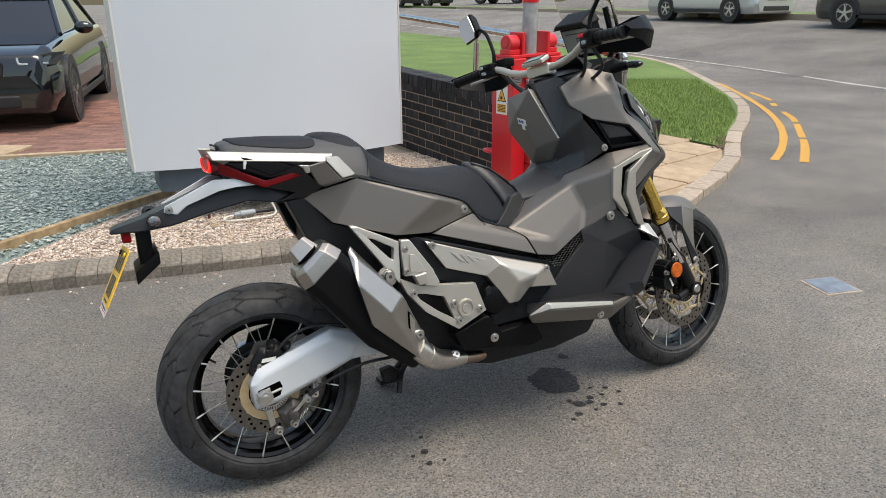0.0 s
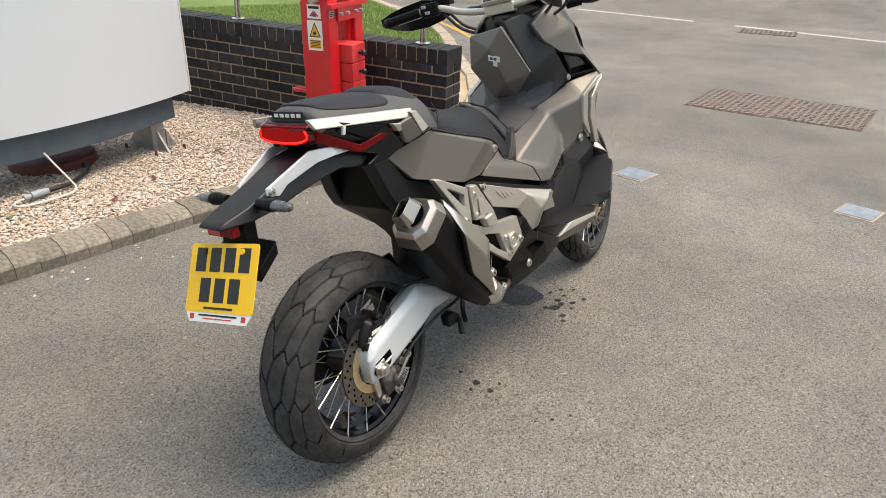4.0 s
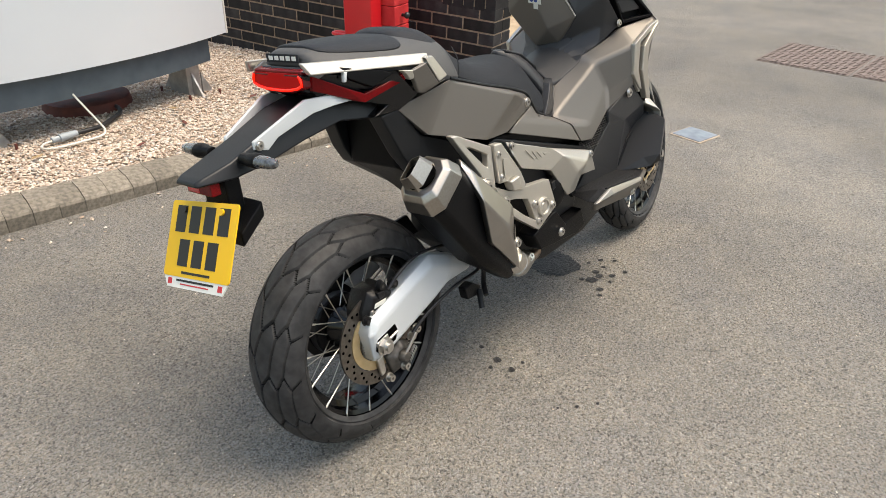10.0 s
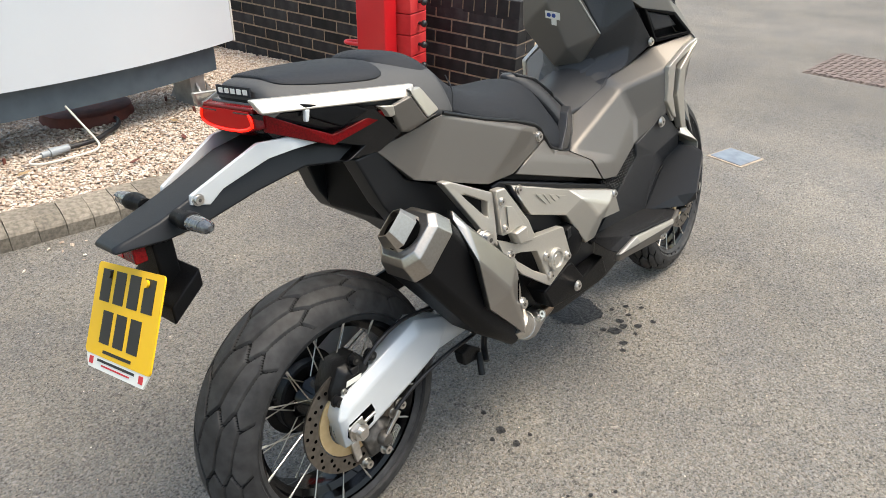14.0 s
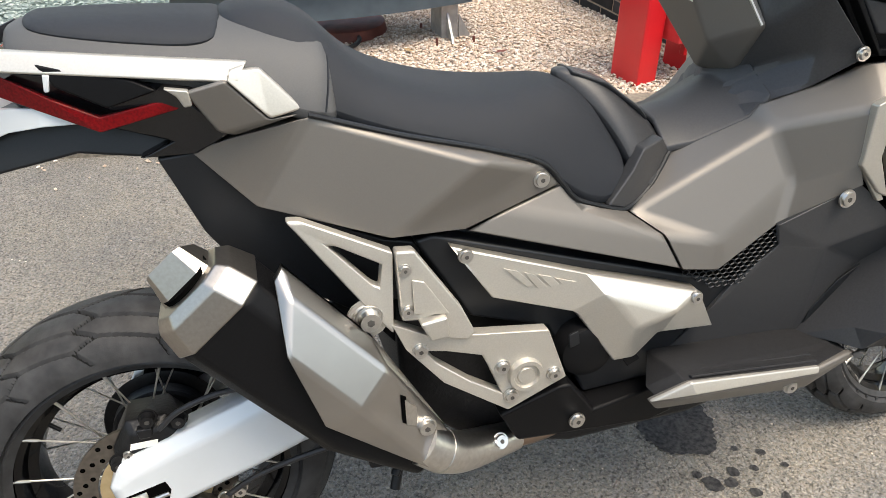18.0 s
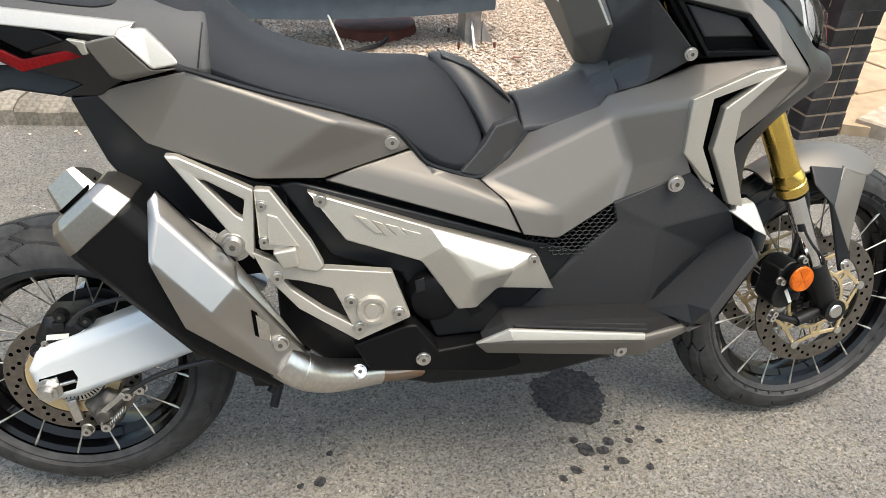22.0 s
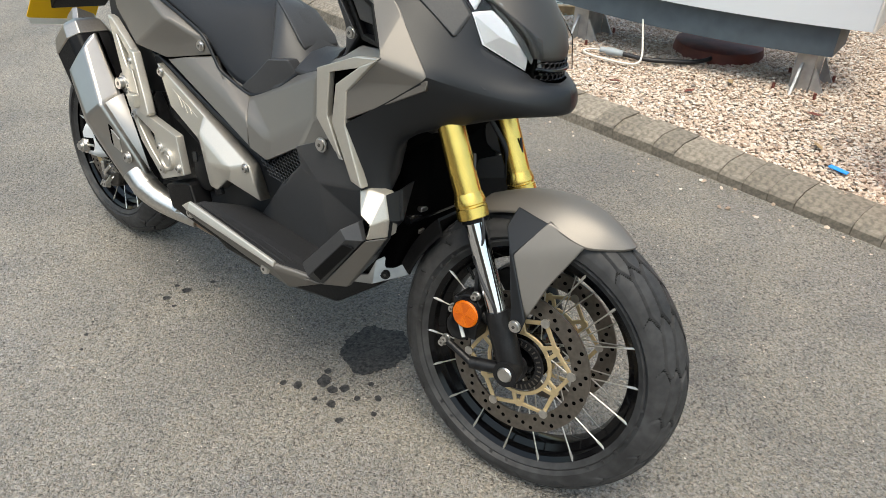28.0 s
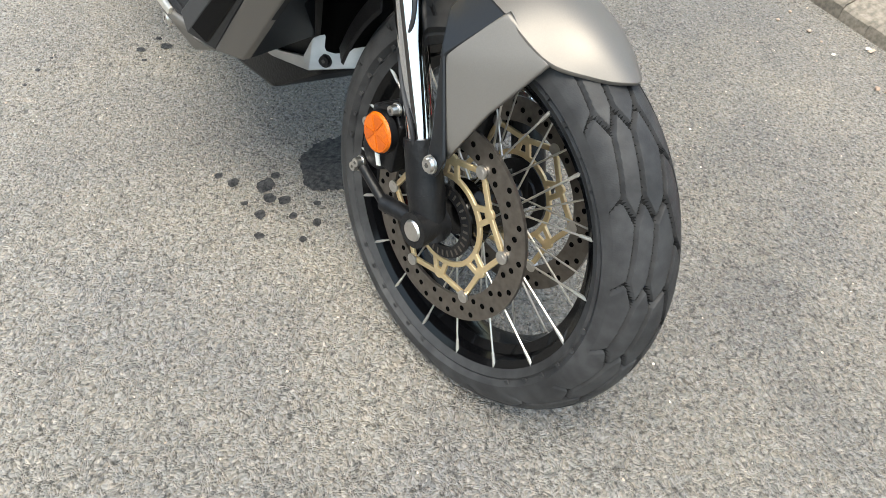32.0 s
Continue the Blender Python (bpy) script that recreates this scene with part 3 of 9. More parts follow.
# ---- sign ----
def totem_sign():
    sign = tagged(new("totem_sign"), "large blank white curved totem sign on a dark grey plinth", "sign")
    sign.matrix_world = Matrix.Translation((-0.19, 2.67, 0)) @ pose(0, 0, 0, 0, 0, 2.4)
    W, z0, z1 = 1.76, 0.375, 3.6
    n = 24
    front = [(W * i / n, -0.135 * (1 - (2 * i / n - 1) ** 2) * 1.0, 0) for i in range(n + 1)]
    back = [(W * i / n, 0.30 + 0.135 * (1 - (2 * i / n - 1) ** 2), 0) for i in range(n, -1, -1)]
    bm = bmesh.new()
    prism(bm, [(x, y, z0) for x, y, _ in front] + [(x, y + 0.02, z0) for x, y, _ in front[::-1]], (0, 0, z1 - z0))
    part("front_panel", bm, M_SIGN, sign, smooth=True)
    bm = bmesh.new()
    prism(bm, [(x, y - 0.02, z0) for x, y, _ in back[::-1]] + [(x, y, z0) for x, y, _ in back], (0, 0, z1 - z0))
    part("back_panel", bm, M_SIGN, sign, smooth=True)
    for x0, x1 in ((-0.012, 0.0), (W, W + 0.012)):
        bm = bmesh.new()
        box(bm, x0, x1, -0.005, 0.325, z0 - 0.004, z1)
        part("side_panel", bm, M_SIGN_EDGE, sign, "pale grey edge panel", bevel=0.003)
    bm = bmesh.new()
    box(bm, 0.0, W, 0.022, 0.278, z0 + 0.01, z0 + 0.03)
    part("underside", bm, M_PLINTH, sign)
    bm = bmesh.new()
    pf = [(0.13 + (W - 0.26) * i / n, 0.012 - 0.10 * (1 - (2 * i / n - 1) ** 2)) for i in range(n + 1)]
    pb = [(0.13 + (W - 0.26) * i / n, 0.29 + 0.10 * (1 - (2 * i / n - 1) ** 2)) for i in range(n, -1, -1)]
    prism(bm, [(x, y, 0.228) for x, y in pf + pb], (0, 0, z0 - 0.228 + 0.009))
    part("plinth", bm, M_PLINTH, sign, "dark blue-grey plinth band", smooth=True)
    for x in (0.235, 1.47):
        bm = bmesh.new()
        box(bm, x, x + 0.095, 0.05, 0.24, 0.02, 0.228)
        leg = part("leg", bm, M_GALV, sign, "galvanised steel foot", bevel=0.004)
        for y in (0.045, 0.235):
            s = 1 if y > 0.1 else -1
            bm = bmesh.new()
            prism(bm, [(x + 0.10, y, 0.022), (x + 0.175, y, 0.022), (x + 0.10, y, 0.16)], (0, 0.012, 0))
            prism(bm, [(x + 0.03, 0.05 if s < 0 else 0.24, 0.022), (x + 0.03, (0.05 if s < 0 else 0.24) + s * 0.11, 0.022), (x + 0.03, 0.05 if s < 0 else 0.24, 0.17)], (0.012, 0, 0))
            part("gusset", bm, M_GALV, leg, "steel gusset")
        for dx, dy in ((-0.05, -0.03), (0.15, -0.05), (-0.05, 0.26), (0.16, 0.28)):
            bm = bmesh.new()
            rod(bm, (x + dx, dy, 0.0), (x + dx, dy, 0.065), 0.008, n=8)
            part("anchor_bolt", bm, M_TERRACOTTA, leg, "rusty anchor bolt")
    return sign


totem_sign()
bm = bmesh.new()
lathe(bm, [(0.0, 0.085), (0.21, 0.085), (0.235, 0.075), (0.245, 0.03), (0.245, -0.02), (0.0, -0.02)], 40, "Z", Matrix.Translation((0.79, 3.08, 0.012)))
tagged(part("drain_cover", bm, M_TERRACOTTA, smooth=True), "round rust-red drain cover on the gravel under the sign", "drain cover")

cable = tagged(new("power_cable"), "white and black power cable joined by a grey connector on gravel", "cable")
bm = bmesh.new()
tube(bm, [(0.52, 2.62, 0.25), (0.555, 2.58, 0.17), (0.585, 2.54, 0.10), (0.59, 2.50, 0.062), (0.54, 2.46, 0.055), (0.42, 2.45, 0.055), (0.31, 2.46, 0.055), (0.265, 2.50, 0.056), (0.29, 2.545, 0.058), (0.345, 2.55, 0.062)], 0.0055, n=8)
part("white_lead", bm, M_WHITE_CABLE, cable, "white lead", smooth=True)
bm = bmesh.new()
rod(bm, (0.335, 2.55, 0.065), (0.375, 2.553, 0.065), 0.015)
rod(bm, (0.375, 2.553, 0.065), (0.47, 2.56, 0.067), 0.022, 0.017, n=12)
part("connector", bm, M_GREY_PLASTIC, cable, "grey weatherproof connector", bevel=0.003)
bm = bmesh.new()
tube(bm, [(0.465, 2.56, 0.066), (0.60, 2.58, 0.062), (0.72, 2.66, 0.06), (0.80, 2.73, 0.06), (0.84, 2.84, 0.06), (0.80, 2.92, 0.06), (0.72, 2.95, 0.06)], 0.012, n=10)
part("black_lead", bm, M_BLACK_CABLE, cable, "black rubber lead", smooth=True)
bm = bmesh.new()
box(bm, -0.038, 0.038, -0.012, 0.012, 0, 0.006, Matrix.Translation((1.745, 1.93, 0.048)) @ pose(0, 0, 0, 4, 3, -12))
tagged(part("blue_scrap", bm, mat("blue_plastic", (0.02, 0.25, 0.72), 0.4), bevel=0.002), "small scrap of bright blue plastic on the gravel", "litter")

# dead leaves on the gravel
for i, (x, y, r) in enumerate(((0.2, 2.42, 20), (0.95, 2.33, 70), (1.62, 2.1, 130), (0.62, 2.2, 200), (1.05, 2.6, 300), (1.5, 2.45, 15))):
    bm = bmesh.new()
    prism(bm, [(-0.035, 0, 0), (-0.01, 0.012, 0.006), (0.02, 0.010, 0.004), (0.04, 0, 0.01), (0.012, -0.012, 0.005), (-0.012, -0.011, 0.006)], (0, 0, 0.0015))
    leaf = part("dead_leaf", bm, M_TERRACOTTA if i % 2 else M_TIMBER)
    leaf.matrix_world = Matrix.Translation((x, y, 0.048)) @ pose(0, 0, 0, 5, 4, r)
    tagged(leaf, "dry curled brown leaf on the gravel", "leaf", "dead leaves")


# ---- timber edging, slab strip and red block paving behind the sign ----
def board(name, a, b, w, h, z, material, label, category):
    a, b = Vector((*a, z)), Vector((*b, z))
    d = (b - a).normalized()
    s = Vector((-d.y, d.x, 0)) * w / 2
    bm = bmesh.new()
    prism(bm, [a - s, b - s, b + s, a + s], (0, 0, h))
    return tagged(part(name, bm, material, bevel=0.004), label, category)


for a, b in (((-1.02, 2.52), (0.06, 3.44)), ((0.06, 3.44), (1.28, 4.72)), ((1.28, 4.72), (1.92, 4.86))):
    board("timber_edging", a, b, 0.045, 0.075, 0.0, M_TIMBER, "weathered timber edging board between the gravel beds", "edging board")
for a, b in (((-6.0, 7.25), (-1.2, 5.44)), ((-1.2, 5.44), (-0.14, 5.24)), ((-0.14, 5.24), (0.95, 5.2))):
    board("stone_edging", a, b, 0.07, 0.055, 0.0, M_SLAB, "sandy stone edging beside the red paving", "edging stone")


def car_park():
    """Red block paving; the blocks come last in the file."""
    return sheet("paving_base", [(-9, 8.4), (-1.2, 5.46), (-0.15, 5.28), (1.9, 5.2), (1.6, 16), (-9, 20)], 0.012, M_JOINT, "bedding sand under the red block paving", "paving base")


paving = car_park()

# beige slab strip across the slate bed
M_STRIP = Matrix.Translation((-1.80, 3.33, 0.025)) @ pose(0, 0, 0, 0, 0, 60)

# ---- lawn, path and kerb beyond the wall ----
CURVE = [(2.86, 1.42), (3.25, 1.66), (4.3, 2.28), (5.2, 3.1), (6.3, 3.98), (7.4, 5.15), (9.0, 7.5), (10.2, 9.6), (10.9, 12), (11.2, 17), (11.4, 40)]
line = [(p.x, p.y) for p in smooth_line([(x, y, 0) for x, y in CURVE], 6)]
path_base = sheet("path_base", [(2.76, 1.47)] + [p for p in line if p[0] < 4.75] + [(4.72, 2.68), (4.65, 3.6), (4.4, 9), (2.0, 9), (2.3, 5.0)], 0.035, M_SLAB, "sandy bed under the beige path slabs", "path base")
lawn = sheet("lawn", [(4.74, 2.72)] + [p for p in line if p[0] >= 4.75] + [(4.0, 40), (4.4, 9), (4.67, 3.6)], 0.05, M_GRASS_BED, "mown green lawn with patchy edges", "lawn")
sheet("far_verge", [(17.2, -60), (60, -60), (60, 90), (19.5, 90), (18.6, 30), (17.6, 8)], 0.80, M_GRASS_BED, "green grass verge across the road", "verge", 0.6)


def blades(name, count, poly, z, seed):
    rng = np.random.default_rng(seed)
    a = np.array(poly)
    p = rng.uniform(a.min(0), a.max(0), (count, 2))
    p = p[inside(p[:, 0], p[:, 1], poly)]
    n = len(p)
    ang, h = rng.uniform(0, 6.28, n), rng.uniform(0.018, 0.05, n)
    w = 0.004
    lean = rng.uniform(-0.02, 0.02, (n, 2))
    c, s = np.cos(ang) * w, np.sin(ang) * w
    v = np.stack([np.c_[p[:, 0] - c, p[:, 1] - s, np.full(n, z)], np.c_[p[:, 0] + c, p[:, 1] + s, np.full(n, z)], np.c_[p + lean, z + h]], 1)
    me = bpy.data.meshes.new(name)
    me.from_pydata(v.reshape(-1, 3).tolist(), [], np.arange(3 * n).reshape(-1, 3).tolist())
    me.materials.append(M_GRASS)
    return tagged(new(name, me), "short green grass", "grass", kind="stuff")


blades("grass", 90000, [(4.74, 2.74), (5.1, 3.12), (6.2, 4.0), (7.3, 5.2), (8.5, 7), (4.5, 9.5), (4.67, 3.6)], 0.05, 7)
pebbles("soil_edge", 1500, lambda rng, n: np.c_[(q := rng.uniform(0, 1, n)) * 0.4 + 4.7 + rng.normal(0, 0.03, n), 2.70 + q * 0.42 + rng.normal(0, 0.03, n), np.full(n, 0.05)], (0.006, 0.02), 0.5, 9, mat("dry_soil", (0.12, 0.08, 0.05), 0.95), "dry brown soil along the lawn's edge", "soil")


def ribbon(name, pts, width, material, label, category, z=0.004, gaps=()):
    """A painted line on the road: separate stretches of a thin sheet."""
    pl = smooth_line([(x, y, 0) for x, y in pts], 8)
    bm = bmesh.new()
    rng = random.Random(name)
    row = []
    for i, p in enumerate(pl):
        d = (pl[min(i + 1, len(pl) - 1)] - pl[max(i - 1, 0)]).normalized()
        s = Vector((-d.y, d.x, 0))
        w = width / 2 * rng.uniform(0.82, 1.1)
        zz = rise(p.x) + z
        row.append((bm.verts.new((p.x + s.x * w, p.y + s.y * w, zz)), bm.verts.new((p.x - s.x * w, p.y - s.y * w, zz))))
    for i, (a, b) in enumerate(zip(row, row[1:])):
        if i not in gaps:
            bm.faces.new((a[0], b[0], b[1], a[1]))
    return tagged(part(name, bm, material), label, category, kind="structure")


ribbon("yellow_line", [(9.14, 7.61), (8.54, 6.43), (7.51, 4.91), (6.71, 3.91), (5.99, 3.18), (5.34, 2.64), (4.86, 2.31)], 0.075, M_YELLOW, "worn yellow line painted along the kerb", "road marking")
ribbon("yellow_line", [(8.28, 5.69), (7.89, 5.01), (7.52, 4.61), (7.12, 4.12), (6.80, 3.72), (6.15, 3.10), (5.61, 2.61), (5.01, 2.13)], 0.075, M_YELLOW, "broken worn yellow line on the road", "road marking", gaps=(9, 10, 11, 12, 17, 18, 19, 20, 21, 22, 34, 43))
ribbon("white_line", [(9.2, -3.5), (9.6, -0.3), (10.0, 2.3), (10.3, 4.6), (10.75, 7.5), (11.05, 11), (11.6, 18), (12.4, 30)], 0.10, M_WHITE, "worn white line across the mouth of the yard", "road marking", gaps=(3, 4, 13, 14, 22, 30))


def frame_cover(name, m, w, d, material, label, category, ribs=None):
    t = tagged(new(name), label, category)
    t.matrix_world = Matrix.Translation((0, 0, rise(m.translation.x))) @ m
    bm = bmesh.new()
    box(bm, -w / 2, w / 2, -d / 2, d / 2, -0.03, 0.004)
    part("frame", bm, M_IRON if ribs else M_CONC, t, bevel=0.002)
    bm = bmesh.new()
    box(bm, -w / 2 + 0.012, w / 2 - 0.012, -d / 2 + 0.012, d / 2 - 0.012, -0.02, 0.008)
    lid = part("lid", bm, material, t, bevel=0.002)
    if ribs:
        bm = bmesh.new()
        k = int(w / ribs)
        for i in range(k):
            for j in range(int(d / ribs)):
                x, y = -w / 2 + (i + 0.5) * w / k, -d / 2 + (j + 0.5) * ribs
                box(bm, -ribs * 0.36, ribs * 0.36, -ribs * 0.12, ribs * 0.12, 0.008, 0.012, Matrix.Translation((x, y, 0)) @ pose(0, 0, 0, 0, 0, 45 if (i + j) % 2 else -45))
        tread = part("tread", bm, material, lid)
        tread["kind"] = "stuff"
    return t


frame_cover("utility_cover", Matrix.Translation((2.80, 0.19, 0)) @ pose(0, 0, 0, 0, 0, -12), 0.20, 0.20, M_LID, "small square steel utility cover set in the asphalt", "utility cover")
frame_cover("utility_cover", Matrix.Translation((2.91, -1.02, 0)) @ pose(0, 0, 0, 0, 0, -12), 0.20, 0.20, M_LID, "small square steel utility cover set in the asphalt", "utility cover")
for i in range(2):
    frame_cover("manhole_cover", Matrix.Translation((5.08, 0.155 - 0.675 * i, 0)) @ pose(0, 0, 0, 0, 0, -2), 0.78, 0.66, M_IRON, "rusty cast-iron manhole cover with a raised tread", "manhole cover", 0.05)
frame_cover("road_gully", Matrix.Translation((9.45, 0.85, 0)) @ pose(0, 0, 0, 0, 0, 8), 0.42, 0.75, M_IRON, "rusty cast-iron road gully grate", "drain grate", 0.06)


def blob(name, x, y, r, seed, stretch=1.0, ang=0.0):
    """A dark wet spot with an uneven rim."""
    bm = bmesh.new()
    c = bm.verts.new((0, 0, 0.0035))
    ring = []
    n = 120 if r > 0.05 else 26
    for k in range(n):
        a = 2 * math.pi * k / n
        q = r * (1 + 0.26 * noise.noise((math.cos(a) * 1.6, math.sin(a) * 1.6, seed * 3.1)) + 0.10 * noise.noise((math.cos(a) * 7, math.sin(a) * 7, seed)) + 0.10 * noise.noise((math.cos(a) * 19, math.sin(a) * 19, seed)))
        ring.append(bm.verts.new((q * math.cos(a) * stretch, q * math.sin(a), 0.0025)))
    for k in range(n):
        bm.faces.new((c, ring[k], ring[(k + 1) % n]))
    ob = part(name, bm, M_WET)
    ob.matrix_world = Matrix.Translation((x, y, rise(x))) @ pose(0, 0, 0, 0, -0.79, 0) @ pose(0, 0, 0, 0, 0, ang)
    return tagged(ob, "dark oily stain on the asphalt" if r > 0.05 else "small dark drip stain on the asphalt", "stain", "stains on the asphalt")


for x, y, r in ((0.448, -0.137, 0.016), (0.470, -0.059, 0.010), (0.437, -0.199, 0.013), (0.488, -0.206, 0.008), (0.405, -0.143, 0.009)):
    blob("drip_stain", x, y, r * 0.75, x * 7, 1.2, x * 90)
blob("oil_stain", 1.07, 0.05, 0.094, 1, 1.0)
rng = random.Random(4)
for x, y, r in ((1.135, -0.175, 0.019), (1.10, -0.14, 0.022), (1.06, -0.13, 0.026), (1.12, -0.115, 0.018), (1.17, -0.12, 0.014), (1.02, -0.185, 0.016), (0.985, -0.205, 0.014), (1.21, -0.085, 0.013), (1.16, -0.06, 0.012), (1.04, -0.10, 0.014), (1.09, -0.19, 0.011), (1.19, -0.20, 0.013), (1.24, -0.13, 0.011), (1.21, 0.19, 0.03), (0.42, -0.44, 0.009), (0.47, -0.48, 0.007), (0.38, -0.40, 0.006)):
    blob("drip_stain", x, y, r * 0.68, rng.random() * 9, rng.uniform(0.8, 1.4), rng.uniform(0, 180))


# ---- handrail on the wall ----
rail = tagged(new("handrail"), "brushed stainless steel handrail standing on the brick wall", "handrail")
rail.matrix_world = WALL
bm = bmesh.new()
tube(bm, [(0.235, -0.11, 0.90), (0.245, -0.11, 0.97), (0.30, -0.11, 1.005), (0.8, -0.11, 1.03), (2.0, -0.11, 1.07), (4.0, -0.11, 1.13), (6.5, -0.11, 1.22)], 0.024, n=16)
part("top_rail", bm, M_STAINLESS, rail, smooth=True)
for u, h in ((0.235, 0.90), (1.78, 1.04), (3.35, 1.09), (4.9, 1.14)):
    bm = bmesh.new()
    rod(bm, (u, -0.11, WALL_H), (u, -0.11, h - 0.08 if u > 0.3 else h), 0.021, n=18)
    if u > 0.3:
        rod(bm, (u, -0.11, h - 0.08), (u, -0.11, h + 0.01), 0.009, n=10)
    p = part("post", bm, M_STAINLESS, rail, smooth=True)
    bm = bmesh.new()
    rod(bm, (u, -0.11, WALL_H + 0.002), (u, -0.11, WALL_H + 0.010), 0.05, n=24)
    part("base_flange", bm, M_STAINLESS, p, smooth=True)


# ---- parked cars ----
def loft(bm, rings):
    vs = [[bm.verts.new(p) for p in r] for r in rings]
    n = len(rings[0])
    for a, b in zip(vs, vs[1:]):
        for k in range(n):
            bm.faces.new((a[k], a[(k + 1) % n], b[(k + 1) % n], b[k]))
    bm.faces.new(vs[0][::-1])
    bm.faces.new(vs[-1])


def car(name, paint, m, label, length=4.3, width=1.75, height=1.45, hood=0.92, boot=1.0, cabin=(0.27, 0.40, 0.80, 0.93), tyre=0.31, wheels=(0.19, 0.79), rim_mat=None, dark_lamps=False):
    """A car along +x with its nose at x = 0 and its tail at x = -length."""
    t = tagged(new(name), label, "car")
    t.matrix_world = m
    L, W = length, width / 2
    def section(x, z0, z1, w, tuck=0.92):
        return [(x, -w * 0.9, z0), (x, -w, z0 + 0.18), (x, -w, z0 + (z1 - z0) * 0.62), (x, -w * tuck, z1 - 0.03), (x, -w * tuck + 0.06, z1), (x, w * tuck - 0.06, z1), (x, w * tuck, z1 - 0.03), (x, w, z0 + (z1 - z0) * 0.62), (x, w, z0 + 0.18), (x, w * 0.9, z0)]
    bm = bmesh.new()
    loft(bm, [section(0, 0.24, 0.60, W * 0.78), section(-0.07, 0.19, hood - 0.17, W * 0.88), section(-0.28, 0.18, hood - 0.08, W * 0.97), section(-L * cabin[0], 0.18, hood, W), section(-L * 0.5, 0.18, hood + 0.03, W), section(-L * cabin[3], 0.18, boot, W), section(-L + 0.12, 0.2, boot - 0.06, W * 0.95), section(-L, 0.3, boot - 0.22, W * 0.86)])
    body = part("body", bm, paint, t, bevel=0.035, seg=3, angle=20)
    bm = bmesh.new()
    c0, c1, c2, c3 = (-L * c for c in cabin)
    def ring(x, z, w):
        return [(x, -w, z), (x, -w * 0.98, z + 0.001), (x, w * 0.98, z + 0.001), (x, w, z)]
    lo, hi = hood - 0.03, height - 0.05
    g = [bm.verts.new(p) for p in ((c0, -W * 0.84, lo), (c3, -W * 0.86, boot - 0.03), (c3, W * 0.86, boot - 0.03), (c0, W * 0.84, lo), (c1, -W * 0.68, hi), (c2, -W * 0.68, hi), (c2, W * 0.68, hi), (c1, W * 0.68, hi))]
    for f in ((0, 1, 5, 4), (1, 2, 6, 5), (2, 3, 7, 6), (3, 0, 4, 7), (4, 5, 6, 7), (3, 2, 1, 0)):
        bm.faces.new([g[i] for i in f])
    part("glasshouse", bm, M_CAR_GLASS, t, "dark tinted windows", bevel=0.03, seg=3)
    bm = bmesh.new()
    loft(bm, [[(x, -w, hi - 0.02), (x, -w + 0.05, z), (x, w - 0.05, z), (x, w, hi - 0.02)] for x, w, z in ((c1 + 0.06, W * 0.68, hi), (c1 * 0.7 + c2 * 0.3, W * 0.70, height), (c1 * 0.3 + c2 * 0.7, W * 0.70, height), (c2 - 0.05, W * 0.68, hi))])
    part("roof", bm, paint, t, bevel=0.02)
    for s in (-1, 1):
        for xa, xb in ((c0, c1), (c3, c2), ((c1 + c2) / 2 - 0.05, (c1 + c2) / 2 - 0.05)):
            bm = bmesh.new()
            wa = W * 0.86 if xa != c0 else W * 0.85
            rod(bm, (xa, s * wa, lo + 0.02), (xb, s * W * 0.69, hi), 0.03, n=8)
            part("pillar", bm, paint, t)
        bm = bmesh.new()
        bmesh.ops.create_uvsphere(bm, u_segments=14, v_segments=10, radius=1, matrix=Matrix.Translation((c0 - 0.22, s * (W + 0.10), hood + 0.06)) @ Matrix.Diagonal((0.07, 0.11, 0.075, 1)))
        part("door_mirror", bm, paint, t, smooth=True)
        bm = bmesh.new()
        prism(bm, [(-0.09, s * W * 0.50, hood - 0.30), (-0.20, s * W * 0.90, hood - 0.29), (-0.42, s * W * 0.985, hood - 0.16), (-0.22, s * W * 0.84, hood - 0.165), (-0.10, s * W * 0.52, hood - 0.20)], (0.055, s * 0.055, 0.015))
        part("headlight", bm, M_CAR_TRIM if dark_lamps else M_CAR_LAMP, t, "clear headlight", bevel=0.01)
        if dark_lamps:
            for q in (0.60, 0.80):
                bm = bmesh.new()
                tube(bm, [(-0.02 - 0.25 * (q - 0.5), s * (W * (q - 0.05) + 0.03), hood - 0.19), (-0.01 - 0.25 * (q - 0.5), s * (W * (q - 0.04) + 0.03), hood - 0.25), (-0.02 - 0.3 * (q - 0.5), s * (W * (q + 0.05) + 0.03), hood - 0.255)], 0.014, n=6)
                part("lamp_ring", bm, M_CAR_LAMP, t, smooth=True)
        bm = bmesh.new()
        box(bm, -L + 0.0, -L + 0.14, min(s * W * 0.6, s * W * 0.93), max(s * W * 0.6, s * W * 0.93), boot - 0.32, boot - 0.16)
        part("tail_light", bm, M_CAR_RED, t, "red tail lamp", bevel=0.015)
        for f in wheels:
            wx = -L * f
            bm = bmesh.new()
            rod(bm, (wx, s * (W - 0.24), tyre + 0.02), (wx, s * (W + 0.004), tyre + 0.02), tyre + 0.06, n=36)
            part("wheel_arch", bm, M_CAR_TRIM, t)
            mw = Matrix.Translation((wx, s * (W - 0.10), tyre))
            bm = bmesh.new()
            lathe(bm, [(tyre * 0.66, -0.10), (tyre * 0.94, -0.112), (tyre, -0.08), (tyre, 0.08), (tyre * 0.94, 0.112), (tyre * 0.66, 0.10), (tyre * 0.66, -0.10)], 40, "Y", mw)
            wheel = part("wheel", bm, M_CAR_TYRE, t, "black tyre", smooth=True)
            bm = bmesh.new()
